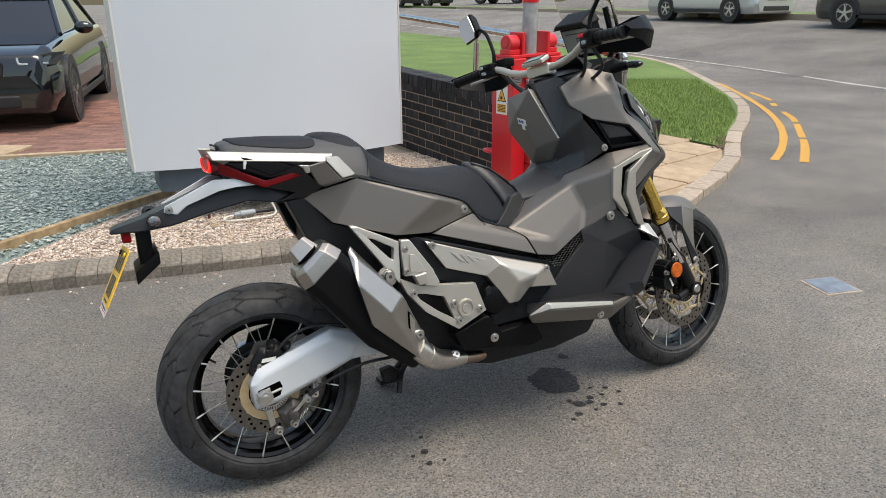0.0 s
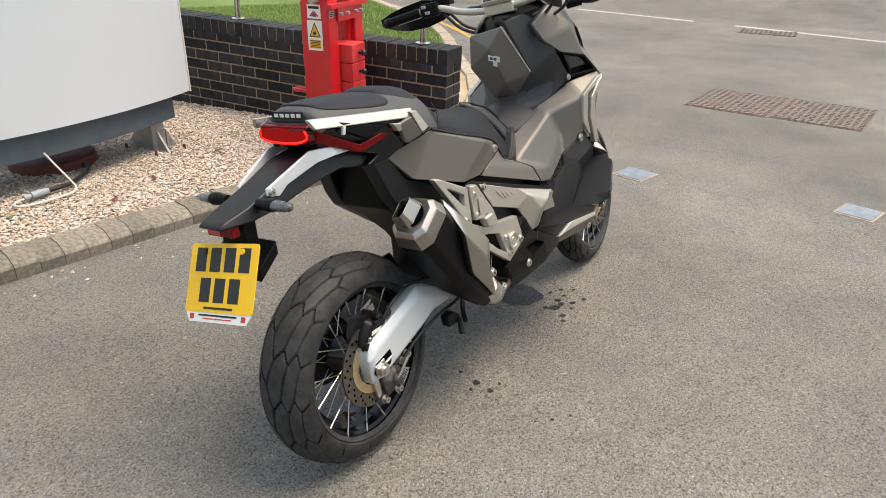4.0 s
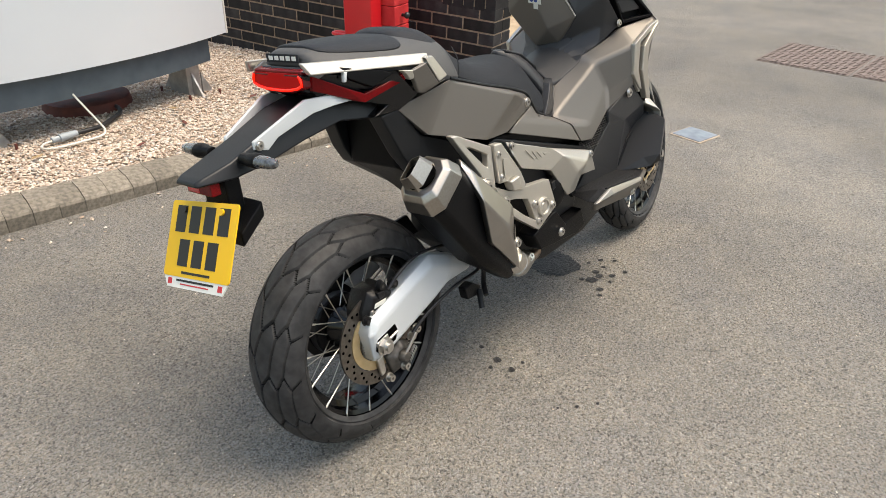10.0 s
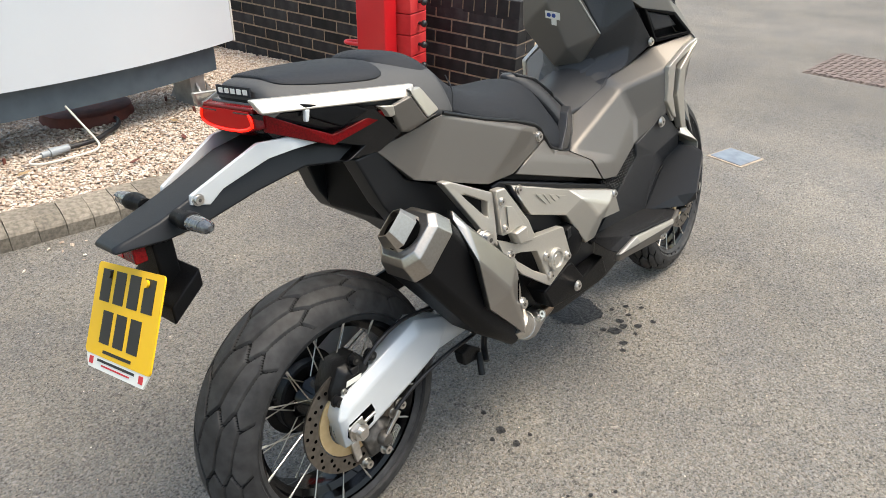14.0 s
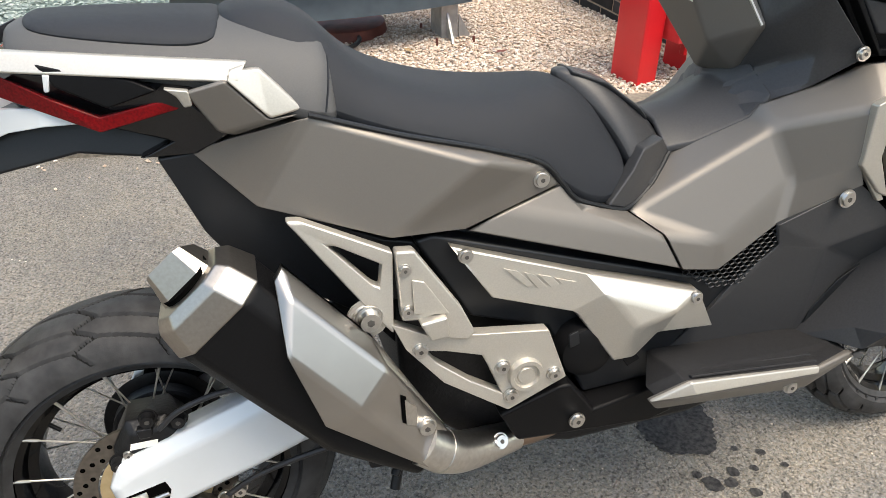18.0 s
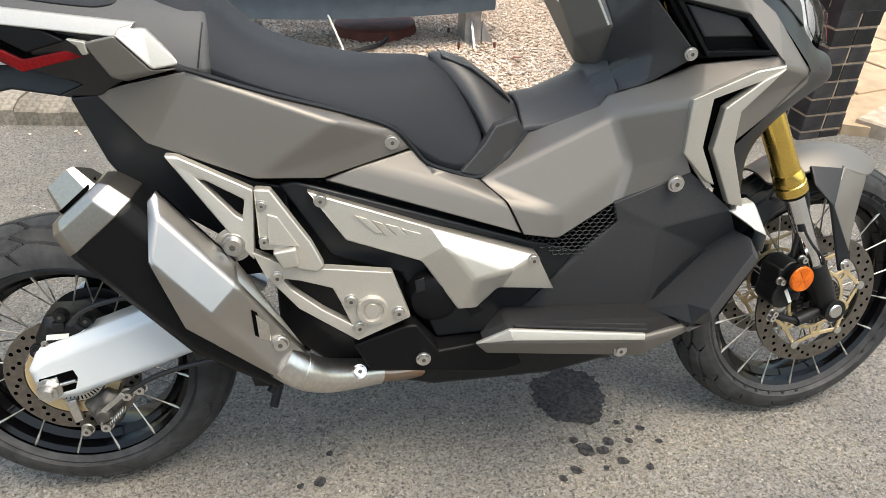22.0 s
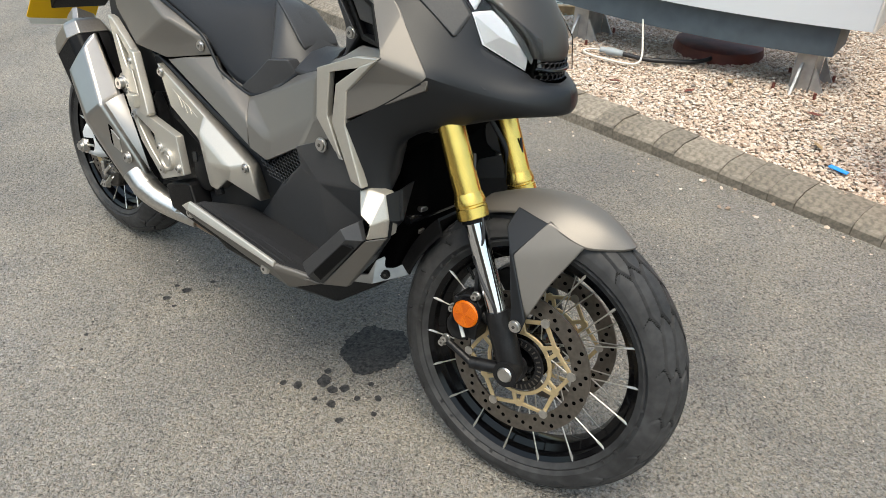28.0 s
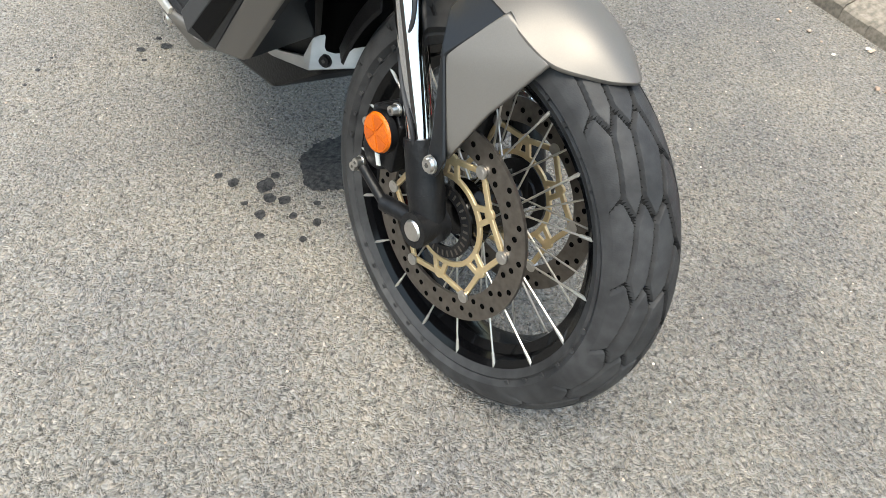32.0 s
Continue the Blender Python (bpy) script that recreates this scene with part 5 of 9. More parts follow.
def brake_disc(c, y, r0, r1, holes, parent, material, name="brake_disc", steer=False, carrier=None):
    m = Matrix.Translation(c + Vector((0, y, 0)))
    bm = bmesh.new()
    lathe(bm, [(r0, -0.0025), (r1, -0.0025), (r1, 0.0025), (r0, 0.0025), (r0, -0.0025)], 72, "Y", m)
    d = part(name, bm, material, parent, "drilled steel brake disc", smooth=True)
    made = [d]
    # drillings are near-black plugs, coloured as shaded holes
    bm = bmesh.new()
    for k in range(holes):
        a = 2 * math.pi * k / holes
        rr = r0 + (r1 - r0) * (0.24 + 0.26 * (k % 3))
        p = m @ Vector((math.cos(a) * rr, 0, math.sin(a) * rr))
        rod(bm, p - Vector((0, 0.0029, 0)), p + Vector((0, 0.0029, 0)), 0.0042, n=10)
    h = part("drilling", bm, M_HOLE, d)
    h["kind"] = "stuff"
    made.append(h)
    if carrier:
        bm = bmesh.new()
        lathe(bm, [(r0 * 0.555, -0.0025), (r0 * 0.625, -0.0025), (r0 * 0.625, 0.0025), (r0 * 0.555, 0.0025), (r0 * 0.555, -0.0025)], 60, "Y", m)
        def at(a, r):
            return m @ Vector((math.cos(a) * r, 0, math.sin(a) * r))
        def arm_bar(p, q, w):
            d = (q - p).normalized()
            side = d.cross(Vector((0, 1, 0))) * w
            prism(bm, [p - side - Vector((0, 0.0025, 0)), q - side - Vector((0, 0.0025, 0)), q + side - Vector((0, 0.0025, 0)), p + side - Vector((0, 0.0025, 0))], (0, 0.005, 0))
        for k in range(6):
            a = 2 * math.pi * k / 6 + 0.2
            for da in (-math.pi / 6, math.pi / 6):
                arm_bar(at(a, r0 * 0.99), at(a + da, r0 * 0.80), 0.0042)
            arm_bar(at(a + math.pi / 6 - 0.17, r0 * 0.60), at(a + math.pi / 6 - 0.06, r0 * 0.82), 0.0042)
            arm_bar(at(a + math.pi / 6 + 0.17, r0 * 0.60), at(a + math.pi / 6 + 0.06, r0 * 0.82), 0.0042)
            rod(bm, at(a + math.pi / 6, r0 * 0.80) - Vector((0, 0.0027, 0)), at(a + math.pi / 6, r0 * 0.80) + Vector((0, 0.0027, 0)), 0.0085, n=12)
        cr = part("disc_carrier", bm, carrier, d, "gold anodised disc carrier", bevel=0.001)
        made.append(cr)
        for k in range(6):
            a = 2 * math.pi * k / 6 + 0.2
            p = m @ Vector((math.cos(a) * r0 * 1.0, 0, math.sin(a) * r0 * 1.0))
            s = -1 if y < 0 else 1
            bm = bmesh.new()
            rod(bm, p - Vector((0, 0.003, 0)), p + Vector((0, s * 0.006, 0)), 0.0095, n=16)
            rod(bm, p + Vector((0, s * 0.006, 0)), p + Vector((0, s * 0.0065, 0)), 0.005, n=12)
            made.append(part("rivet", bm, M_STEEL, cr, smooth=True))
    if steer:
        for o in made:
            steered(o)
    return d


rd = brake_disc(REAR, -0.088, 0.090, 0.126, 48, rear_wheel, M_DISC)
bm = bmesh.new()
lathe(bm, [(0.062, -0.091), (0.087, -0.091), (0.087, -0.086), (0.062, -0.086), (0.062, -0.091)], 60, "Y", Matrix.Translation(REAR))
part("disc_hub", bm, M_GOLD_DISC, rd, "gold disc centre", smooth=True)
bm = bmesh.new()
lathe(bm, [(0.043, -0.094), (0.058, -0.094), (0.058, -0.088), (0.043, -0.088), (0.043, -0.094)], 60, "Y", Matrix.Translation(REAR))
ring = part("sensor_ring", bm, M_STEEL, rd, "slotted wheel-speed ring", smooth=True)
bm = bmesh.new()
for k in range(44):
    a = 2 * math.pi * k / 44
    box(bm, -0.0012, 0.0012, -0.0946, -0.0936, 0.046, 0.0555, Matrix.Translation(REAR) @ Matrix.Rotation(a, 4, "Y"))
o = part("slots", bm, M_HOLE, ring)
o["kind"] = "stuff"
for y in (-0.072, 0.072):
    fd = brake_disc(FRONT, y, 0.116, 0.154, 54, front_wheel, M_DISC, "brake_disc", True, M_GOLD_DISC)
    bm = bmesh.new()
    s = -1 if y < 0 else 1
    lathe(bm, [(0.040, y + s * 0.004), (0.057, y + s * 0.004), (0.057, y + s * 0.009), (0.040, y + s * 0.009), (0.040, y + s * 0.004)], 48, "Y", Matrix.Translation(FRONT))
    sr = steered(part("sensor_ring", bm, M_CALIPER, fd, "black slotted wheel-speed ring", smooth=True))
    bm = bmesh.new()
    for k in range(30):
        box(bm, -0.0015, 0.0015, y + s * 0.0092, y + s * 0.0100, 0.045, 0.054, Matrix.Translation(FRONT) @ Matrix.Rotation(2 * math.pi * k / 30, 4, "Y")) if s > 0 else box(bm, -0.0015, 0.0015, y - 0.0100, y - 0.0092, 0.045, 0.054, Matrix.Translation(FRONT) @ Matrix.Rotation(2 * math.pi * k / 30, 4, "Y"))
    o = steered(part("slots", bm, M_DISC, sr))
    o["kind"] = "stuff"
for cw, rr, st in ((REAR, 0.206, False), (FRONT, 0.232, True)):
    p = cw + Vector((rr * math.cos(2.5), -0.02, rr * math.sin(2.5)))
    q = cw + Vector(((rr - 0.04) * math.cos(2.5), -0.03, (rr - 0.04) * math.sin(2.5)))
    bm = bmesh.new()
    rod(bm, p, q, 0.004, 0.0034, n=10)
    o = part("valve_stem", bm, M_BLACK, rear_wheel if not st else front_wheel, "black valve stem", smooth=True)
    if st:
        steered(o)
# raised marks round the sidewalls, as plain bars
for cw, rr, hw, st, par in ((REAR, 0.236, 0.0805, False, rear_wheel), (FRONT, 0.258, 0.0565, True, front_wheel)):
    bm = bmesh.new()
    for k in range(40):
        if k % 10 < 6:
            for y in (-hw, hw):
                box(bm, -0.0035, 0.0035, y - 0.0016, y + 0.0016, rr - 0.005, rr + 0.005, Matrix.Translation(cw) @ Matrix.Rotation(2 * math.pi * k / 40 * 0.98, 4, "Y"))
    o = part("sidewall_mark", bm, M_TYRE, par)
    o["kind"] = "stuff"
    if st:
        steered(o)

bm = bmesh.new()
lathe(bm, [(0.050, 0.082), (0.098, 0.082), (0.104, 0.085), (0.098, 0.088), (0.050, 0.088), (0.050, 0.082)], 60, "Y", Matrix.Translation(REAR))
part("sprocket", bm, M_CALIPER, rear_wheel, "dark rear sprocket", smooth=True)
bm = bmesh.new()
lathe(bm, [(0.030, 0.045), (0.082, 0.045), (0.086, 0.050), (0.086, 0.074), (0.078, 0.081), (0.030, 0.081), (0.030, 0.045)], 48, "Y", Matrix.Translation(REAR))
part("cush_hub", bm, M_CALIPER, rear_wheel, "black sprocket carrier", smooth=True)
# ---- swing arm, rear brake ----
bm = bmesh.new()
prism(bm, [(-0.02, 0.098, 0.385), (0.12, 0.098, 0.415), (0.36, 0.098, 0.43), (0.40, 0.098, 0.36), (0.12, 0.098, 0.345), (0.02, 0.098, 0.30), (-0.04, 0.098, 0.33)], (0, 0.012, 0))
part("chain_guard", bm, M_BLACK, bike, "black chain guard", bevel=0.003)
ARM = [(-0.070, -0.146, 0.306), (-0.049, -0.140, 0.345), (0.178, -0.140, 0.424), (0.262, -0.138, 0.392), (0.356, -0.136, 0.329), (0.345, -0.136, 0.314), (0.237, -0.142, 0.318), (0.163, -0.142, 0.290), (0.005, -0.142, 0.238), (-0.060, -0.142, 0.228), (-0.058, -0.156, 0.312), (-0.036, -0.156, 0.326), (0.176, -0.156, 0.398), (0.250, -0.152, 0.368), (0.232, -0.156, 0.330), (0.156, -0.158, 0.302), (0.004, -0.158, 0.252), (-0.052, -0.156, 0.242)]
arm = both("swing_arm", ARM, [(0, 1, 11, 10), (1, 2, 12, 11), (2, 3, 13, 12), (3, 4, 5, 13), (5, 6, 14, 13), (6, 7, 15, 14), (7, 8, 16, 15), (8, 9, 17, 16), (9, 0, 10, 17), (10, 11, 12, 15, 16, 17), (12, 13, 14, 15)], M_SWING, 0.040, "pale grey aluminium swing arm", 0.008)
SLOT = [(-0.052, -0.1565, 0.290), (0.012, -0.1575, 0.306), (0.018, -0.1575, 0.288), (0.009, -0.1575, 0.262), (-0.050, -0.1565, 0.248), (-0.060, -0.1565, 0.262)]
panel("adjuster_slot", SLOT, None, M_HOLE, 0.004, arm, "adjuster slot, its shade a near-black sheet", 0.001)
panel("adjuster_plate", [(-0.058, -0.160, 0.284), (-0.018, -0.160, 0.294), (-0.014, -0.160, 0.256), (-0.054, -0.160, 0.247)], None, M_STEEL, 0.006, arm, "polished axle adjuster plate", 0.002)
bm = bmesh.new()
rod(bm, (-0.016, -0.1585, 0.276), (0.014, -0.1585, 0.283), 0.004, n=10)
part("adjuster_bolt", bm, M_STEEL, arm, "steel adjuster bolt", smooth=True)
c = Vector((-0.036, -0.160, 0.268))
bm = bmesh.new()
rod(bm, c, c + Vector((0, -0.003, 0)), 0.024, n=28)
rod(bm, c, c + Vector((0, -0.014, 0)), 0.020, n=6)
rod(bm, c + Vector((0, -0.014, 0)), c + Vector((0, -0.022, 0)), 0.011, n=18)
part("axle_nut", bm, M_STEEL, arm, "steel axle nut", smooth=False)
cal = [(-0.056, -0.118, 0.360), (-0.030, -0.118, 0.404), (0.030, -0.118, 0.404), (0.060, -0.118, 0.364), (0.042, -0.118, 0.328), (-0.026, -0.118, 0.320), (-0.060, -0.118, 0.336), (-0.040, -0.134, 0.362), (-0.022, -0.136, 0.390), (0.024, -0.136, 0.390), (0.044, -0.134, 0.362), (0.030, -0.134, 0.342), (-0.022, -0.134, 0.336), (-0.044, -0.132, 0.344)]
rcal = panel("rear_caliper", cal, [(k, (k + 1) % 7, 7 + (k + 1) % 7, 7 + k) for k in range(7)] + [tuple(range(7, 14))], M_CALIPER, 0.055, bike, "black cast brake caliper", 0.008, seg=3, angle=6)
panel("logo_bar", [(-0.026, -0.1372, 0.374), (0.014, -0.1372, 0.374), (0.010, -0.1372, 0.363), (-0.030, -0.1365, 0.362)], None, M_STICKER_W, 0.0012, rcal, "white maker's mark", 0.0003)
panel("caliper_bridge", [(-0.014, -0.139, 0.398), (0.010, -0.139, 0.398), (0.008, -0.139, 0.380), (-0.012, -0.139, 0.380)], None, M_CALIPER, 0.03, rcal, "", 0.003)
for px in ((0.048, -0.126, 0.398), (-0.052, -0.126, 0.338), (0.050, -0.126, 0.342), (0.005, -0.126, 0.410)):
    bolt(px, 0.012, rcal, material=M_CALIPER, h=0.014)
bolt((-0.034, -0.132, 0.352), 0.007, rcal, h=0.006)
park = panel("parking_caliper", [(0.000, -0.120, 0.200), (0.048, -0.122, 0.230), (0.082, -0.122, 0.210), (0.066, -0.120, 0.152), (0.020, -0.118, 0.138), (0.016, -0.138, 0.194), (0.046, -0.140, 0.212), (0.066, -0.140, 0.200), (0.056, -0.138, 0.166), (0.026, -0.136, 0.156)], [(k, (k + 1) % 5, 5 + (k + 1) % 5, 5 + k) for k in range(5)] + [(5, 6, 7, 8, 9)], M_CASTGREY, 0.035, bike, "cast grey parking-brake caliper", 0.008, seg=3, angle=6)
for px in ((-0.002, -0.122, 0.142), (0.090, -0.126, 0.222), (0.043, -0.138, 0.160), (0.115, -0.122, 0.231)):
    bolt(px, 0.011, park, h=0.014)
bm = bmesh.new()
lathe(bm, [(0.0, -0.014), (0.012, -0.014), (0.016, -0.009), (0.018, 0.0), (0.018, 0.006), (0.0, 0.006)], 28, "Y", Matrix.Translation((0.043, -0.140, 0.189)))
part("lever_boss", bm, M_CASTGREY, park, "round lever boss", smooth=True)
panel("brake_lever", [(0.034, -0.152, 0.196), (0.050, -0.152, 0.198), (0.094, -0.152, 0.234), (0.086, -0.152, 0.242)], None, M_STEEL, 0.006, park, "steel brake lever", 0.0015)
bm = bmesh.new()
tube(bm, [Vector((0.052 + 0.0046 * k / 8, -0.146 + 0.007 * math.cos(k * math.pi / 4), 0.168 + 0.0046 * k / 8 + 0.007 * math.sin(k * math.pi / 4))) for k in range(57)], 0.0014, n=5, steps=1)
part("return_spring", bm, M_STEEL, park, "coiled return spring", smooth=True)
panel("caliper_bracket", [(-0.033, -0.122, 0.209), (-0.012, -0.122, 0.214), (-0.007, -0.122, 0.163), (-0.024, -0.122, 0.155)], None, M_STEEL, 0.012, park, "", 0.003)
bm = bmesh.new()
tube(bm, [(0.020, -0.142, 0.396), (0.060, -0.150, 0.430), (0.130, -0.148, 0.446), (0.22, -0.132, 0.428), (0.32, -0.12, 0.40)], 0.0045)
part("brake_hose", bm, M_BLACK_CABLE, rcal, "black brake hose", smooth=True)
bm = bmesh.new()
tube(bm, [(0.088, -0.130, 0.224), (0.157, -0.140, 0.267), (0.263, -0.150, 0.298), (0.376, -0.140, 0.296), (0.471, -0.100, 0.299)], 0.005)
part("brake_cable", bm, M_BLACK_CABLE, bike, smooth=True)

# ---- exhaust ----
def ring_at(c, d, w, h, lat=(0, 1, 0), cut=0.32):
    """An eight-sided section of a silencer: w across its side face, h sideways."""
    c, d, lat = Vector(c), Vector(d).normalized(), Vector(lat)
    up = d.cross(lat).normalized()
    k = 1 - cut
    return [c + up * (a * w / 2) + lat * (b * h / 2) for a, b in ((-1, -k), (-k, -1), (k, -1), (1, -k), (1, k), (k, 1), (-k, 1), (-1, k))]


E0, E1 = Vector((0.138, -0.212, 0.640)), Vector((0.418, -0.212, 0.300))
ED = (E1 - E0).normalized()
def ex(t, off=0.0):
    return E0 + (E1 - E0) * t + Vector((0, off, 0))
bm = bmesh.new()
loft(bm, [ring_at(ex(0.0), ED, 0.124, 0.108), ring_at(ex(0.04), ED, 0.142, 0.124), ring_at(ex(0.62), ED, 0.142, 0.124), ring_at(ex(0.84), ED, 0.095, 0.10), ring_at(ex(1.0), ED, 0.065, 0.065)])
muffler = part("silencer", bm, M_BLACK, bike, "black silencer body", bevel=0.012, seg=4)
bm = bmesh.new()
loft(bm, [ring_at(ex(-0.085), ED, 0.106, 0.092, cut=0.42), ring_at(ex(-0.055), ED, 0.130, 0.114, cut=0.42), ring_at(ex(0.035), ED, 0.148, 0.130, cut=0.38), ring_at(ex(0.04), ED, 0.136, 0.118, cut=0.38)])
part("end_collar", bm, M_COLLAR, muffler, "brushed steel end collar", bevel=0.003)
bm = bmesh.new()
tip = [ring_at(ex(-0.145, 0.022) + Vector((0, 0, 0.004)), ED, 0.062, 0.054, cut=0.28), ring_at(ex(-0.075, 0.010), ED, 0.084, 0.070, cut=0.34)]
tipi = [ring_at(ex(-0.145, 0.022) + Vector((0, 0, 0.004)), ED, 0.058, 0.050, cut=0.28), ring_at(ex(-0.075, 0.010), ED, 0.078, 0.064, cut=0.34)]
mid_y = ex(-0.145, 0.022).y
for ring in (tip[0], tipi[0]):
    for p in ring:
        p += ED * (0.55 * (p.y - mid_y))
vs = [[bm.verts.new(p) for p in r] for r in (tip[1], tip[0], tipi[0], tipi[1])]
for a, b in zip(vs, vs[1:]):
    for k in range(8):
        bm.faces.new((a[k], a[(k + 1) % 8], b[(k + 1) % 8], b[k]))
part("tailpipe", bm, M_COLLAR, muffler, "brushed steel tailpipe outlet", bevel=0.002)
bm = bmesh.new()
rod(bm, ex(-0.10, 0.005), ex(-0.085, 0.005), 0.040, n=20)
part("baffle", bm, M_HOLE, muffler)
GUARD = [(0.236, -0.232, 0.678), (0.224, -0.242, 0.665), (0.226, -0.302, 0.585), (0.262, -0.291, 0.455), (0.424, -0.262, 0.300), (0.449, -0.234, 0.354), (0.347, -0.238, 0.545), (0.312, -0.312, 0.484), (0.358, -0.293, 0.528), (0.240, -0.262, 0.652)]
guard = panel("heat_guard", GUARD, [(0, 1, 9), (1, 2, 9), (2, 7, 8, 9), (9, 8, 6, 0), (2, 3, 7), (3, 4, 7), (7, 4, 5), (7, 5, 8), (8, 5, 6)], M_GUARD, 0.016, muffler, "bronze silencer heat guard", 0.014, seg=4, angle=6)


def on_guard(x, z, out=0.002):
    """A point on the guard's lower facet."""
    p, q, r = (Vector(GUARD[i]) for i in (7, 8, 5))
    n = (q - p).cross(r - p)
    return (x, p.y - (n.x * (x - p.x) + n.z * (z - p.z)) / n.y - out, z)


slot = panel("guard_slot", [on_guard(0.371, 0.478), on_guard(0.380, 0.468), on_guard(0.381, 0.414), on_guard(0.372, 0.424)], None, M_HOLE, 0.01, guard, "guard slot, its shade a near-black sheet", 0.001)
panel("slot_insert", [on_guard(0.377, 0.466, 0.003), on_guard(0.396, 0.440, 0.003), on_guard(0.396, 0.402, 0.003), on_guard(0.378, 0.416, 0.003)], None, M_STEEL, 0.008, guard, "steel slot insert", 0.001)
bolt(on_guard(0.411, 0.392), 0.0135, guard, h=0.010)
bm = bmesh.new()
tube(bm, [(0.405, -0.236, 0.345), (0.440, -0.230, 0.312), (0.478, -0.212, 0.284), (0.530, -0.187, 0.264), (0.588, -0.166, 0.251)], [0.036, 0.036, 0.034, 0.031, 0.026], n=24)
part("link_pipe", bm, M_STEEL, muffler, "bright steel link pipe cover", smooth=True)
bm = bmesh.new()
tube(bm, [(0.436, -0.231, 0.315), (0.441, -0.2295, 0.311)], 0.0372, n=24)
part("pipe_seam", bm, M_STEEL, muffler, "folded seam round the pipe", smooth=True)
bolt((0.548, -0.205, 0.281), 0.012, muffler, axis=(0.1, -0.85, 0.5), h=0.010)
bm = bmesh.new()
tube(bm, [(0.571, -0.168, 0.252), (0.633, -0.155, 0.240), (0.713, -0.125, 0.230)], 0.020, n=18)
part("header_pipe", bm, M_PIPE, muffler, "heat-tinted header pipe", smooth=True)

# ---- black inner parts: subframe cover, hugger, engine mass ----
both("subframe_cover", [(0.098, -0.115, 0.810), (0.152, -0.128, 0.818), (0.214, -0.130, 0.739), (0.386, -0.158, 0.665), (0.442, -0.160, 0.651), (0.437, -0.150, 0.560), (0.339, -0.140, 0.537), (0.174, -0.135, 0.652), (0.142, -0.130, 0.701)], None, M_DARK, 0.05, "dark moulded subframe cover", 0.005)
bm = bmesh.new()
loft(bm, [[(x, -w, z0), (x, -w * 0.9, z1), (x, w * 0.9, z1), (x, w, z0)] for x, w, z0, z1 in ((0.16, 0.085, 0.66, 0.84), (0.25, 0.10, 0.60, 0.84), (0.36, 0.11, 0.50, 0.80), (0.42, 0.11, 0.42, 0.74))])
part("inner_mudguard", bm, M_BLACK, bike, "black inner mudguard", bevel=0.01)
bm = bmesh.new()
loft(bm, [[(x, -w, z0), (x, -w * 0.95, z1), (x, w * 0.95, z1), (x, w, z0)] for x, w, z0, z1 in ((0.40, 0.13, 0.34, 0.62), (0.52, 0.15, 0.24, 0.66), (0.70, 0.16, 0.20, 0.64), (0.95, 0.155, 0.20, 0.56), (1.10, 0.14, 0.22, 0.70), (1.20, 0.10, 0.30, 0.66))])
part("engine", bm, M_CALIPER, bike, "black engine and frame behind the covers", bevel=0.01)
bm = bmesh.new()
tube(bm, [(0.47, -0.10, 0.30), (0.40, -0.14, 0.255), (0.37, -0.17, 0.225)], 0.008)
tube(bm, [(0.389, -0.130, 0.225), (0.371, -0.150, 0.176)], 0.009)
part("linkage_bar", bm, M_CALIPER, bike, smooth=True)
panel("linkage_block", [(0.328, -0.130, 0.252), (0.362, -0.130, 0.259), (0.401, -0.130, 0.231), (0.382, -0.130, 0.208), (0.335, -0.130, 0.213)], None, M_CALIPER, 0.03, bike, "", 0.004)
bm = bmesh.new()
tube(bm, [(0.62, 0.16, 0.24), (0.56, 0.24, 0.14), (0.50, 0.30, 0.045)], 0.013)
box(bm, 0.46, 0.54, 0.285, 0.335, 0.026, 0.044)
part("side_stand", bm, M_CALIPER, bike, "black side stand", smooth=True)
both("belly_cover", [(0.539, -0.230, 0.356), (0.639, -0.236, 0.393), (0.659, -0.236, 0.394), (0.699, -0.242, 0.338), (0.832, -0.220, 0.340), (0.873, -0.210, 0.267), (0.829, -0.205, 0.251), (0.569, -0.235, 0.299)], None, M_BLACK, 0.06, "black lower engine cover", 0.006)
bolt((0.669, -0.243, 0.323), 0.012)

# ---- bronze body panels ----
SIDE = [(0.144, -0.126, 0.817), (0.200, -0.150, 0.836), (0.300, -0.168, 0.857), (0.421, -0.170, 0.816), (0.541, -0.168, 0.781), (0.629, -0.162, 0.748), (0.661, -0.160, 0.712), (0.505, -0.184, 0.672), (0.391, -0.199, 0.682), (0.217, -0.150, 0.737), (0.530, -0.199, 0.775), (0.619, -0.168, 0.742), (0.556, -0.180, 0.718)]
both("side_panel", SIDE, [(0, 1, 2, 9), (2, 10, 8, 9), (2, 3, 4, 10), (4, 5, 11, 10), (10, 11, 12, 8), (8, 12, 7), (12, 11, 6, 7), (5, 6, 11)], M_BODY, 0.02, "matt bronze rear side panel", 0.020)
bolt((0.628, -0.168, 0.726), 0.011)
both("centre_panel", [(0.508, -0.184, 0.668), (0.664, -0.160, 0.708), (0.688, -0.160, 0.679), (0.735, -0.154, 0.659), (0.787, -0.150, 0.642), (0.830, -0.190, 0.611), (0.859, -0.205, 0.553), (0.577, -0.176, 0.688)], [(7, 1, 2, 5), (2, 3, 4, 5), (0, 7, 5, 6)], M_BODY, 0.02, "matt bronze centre panel", 0.014)
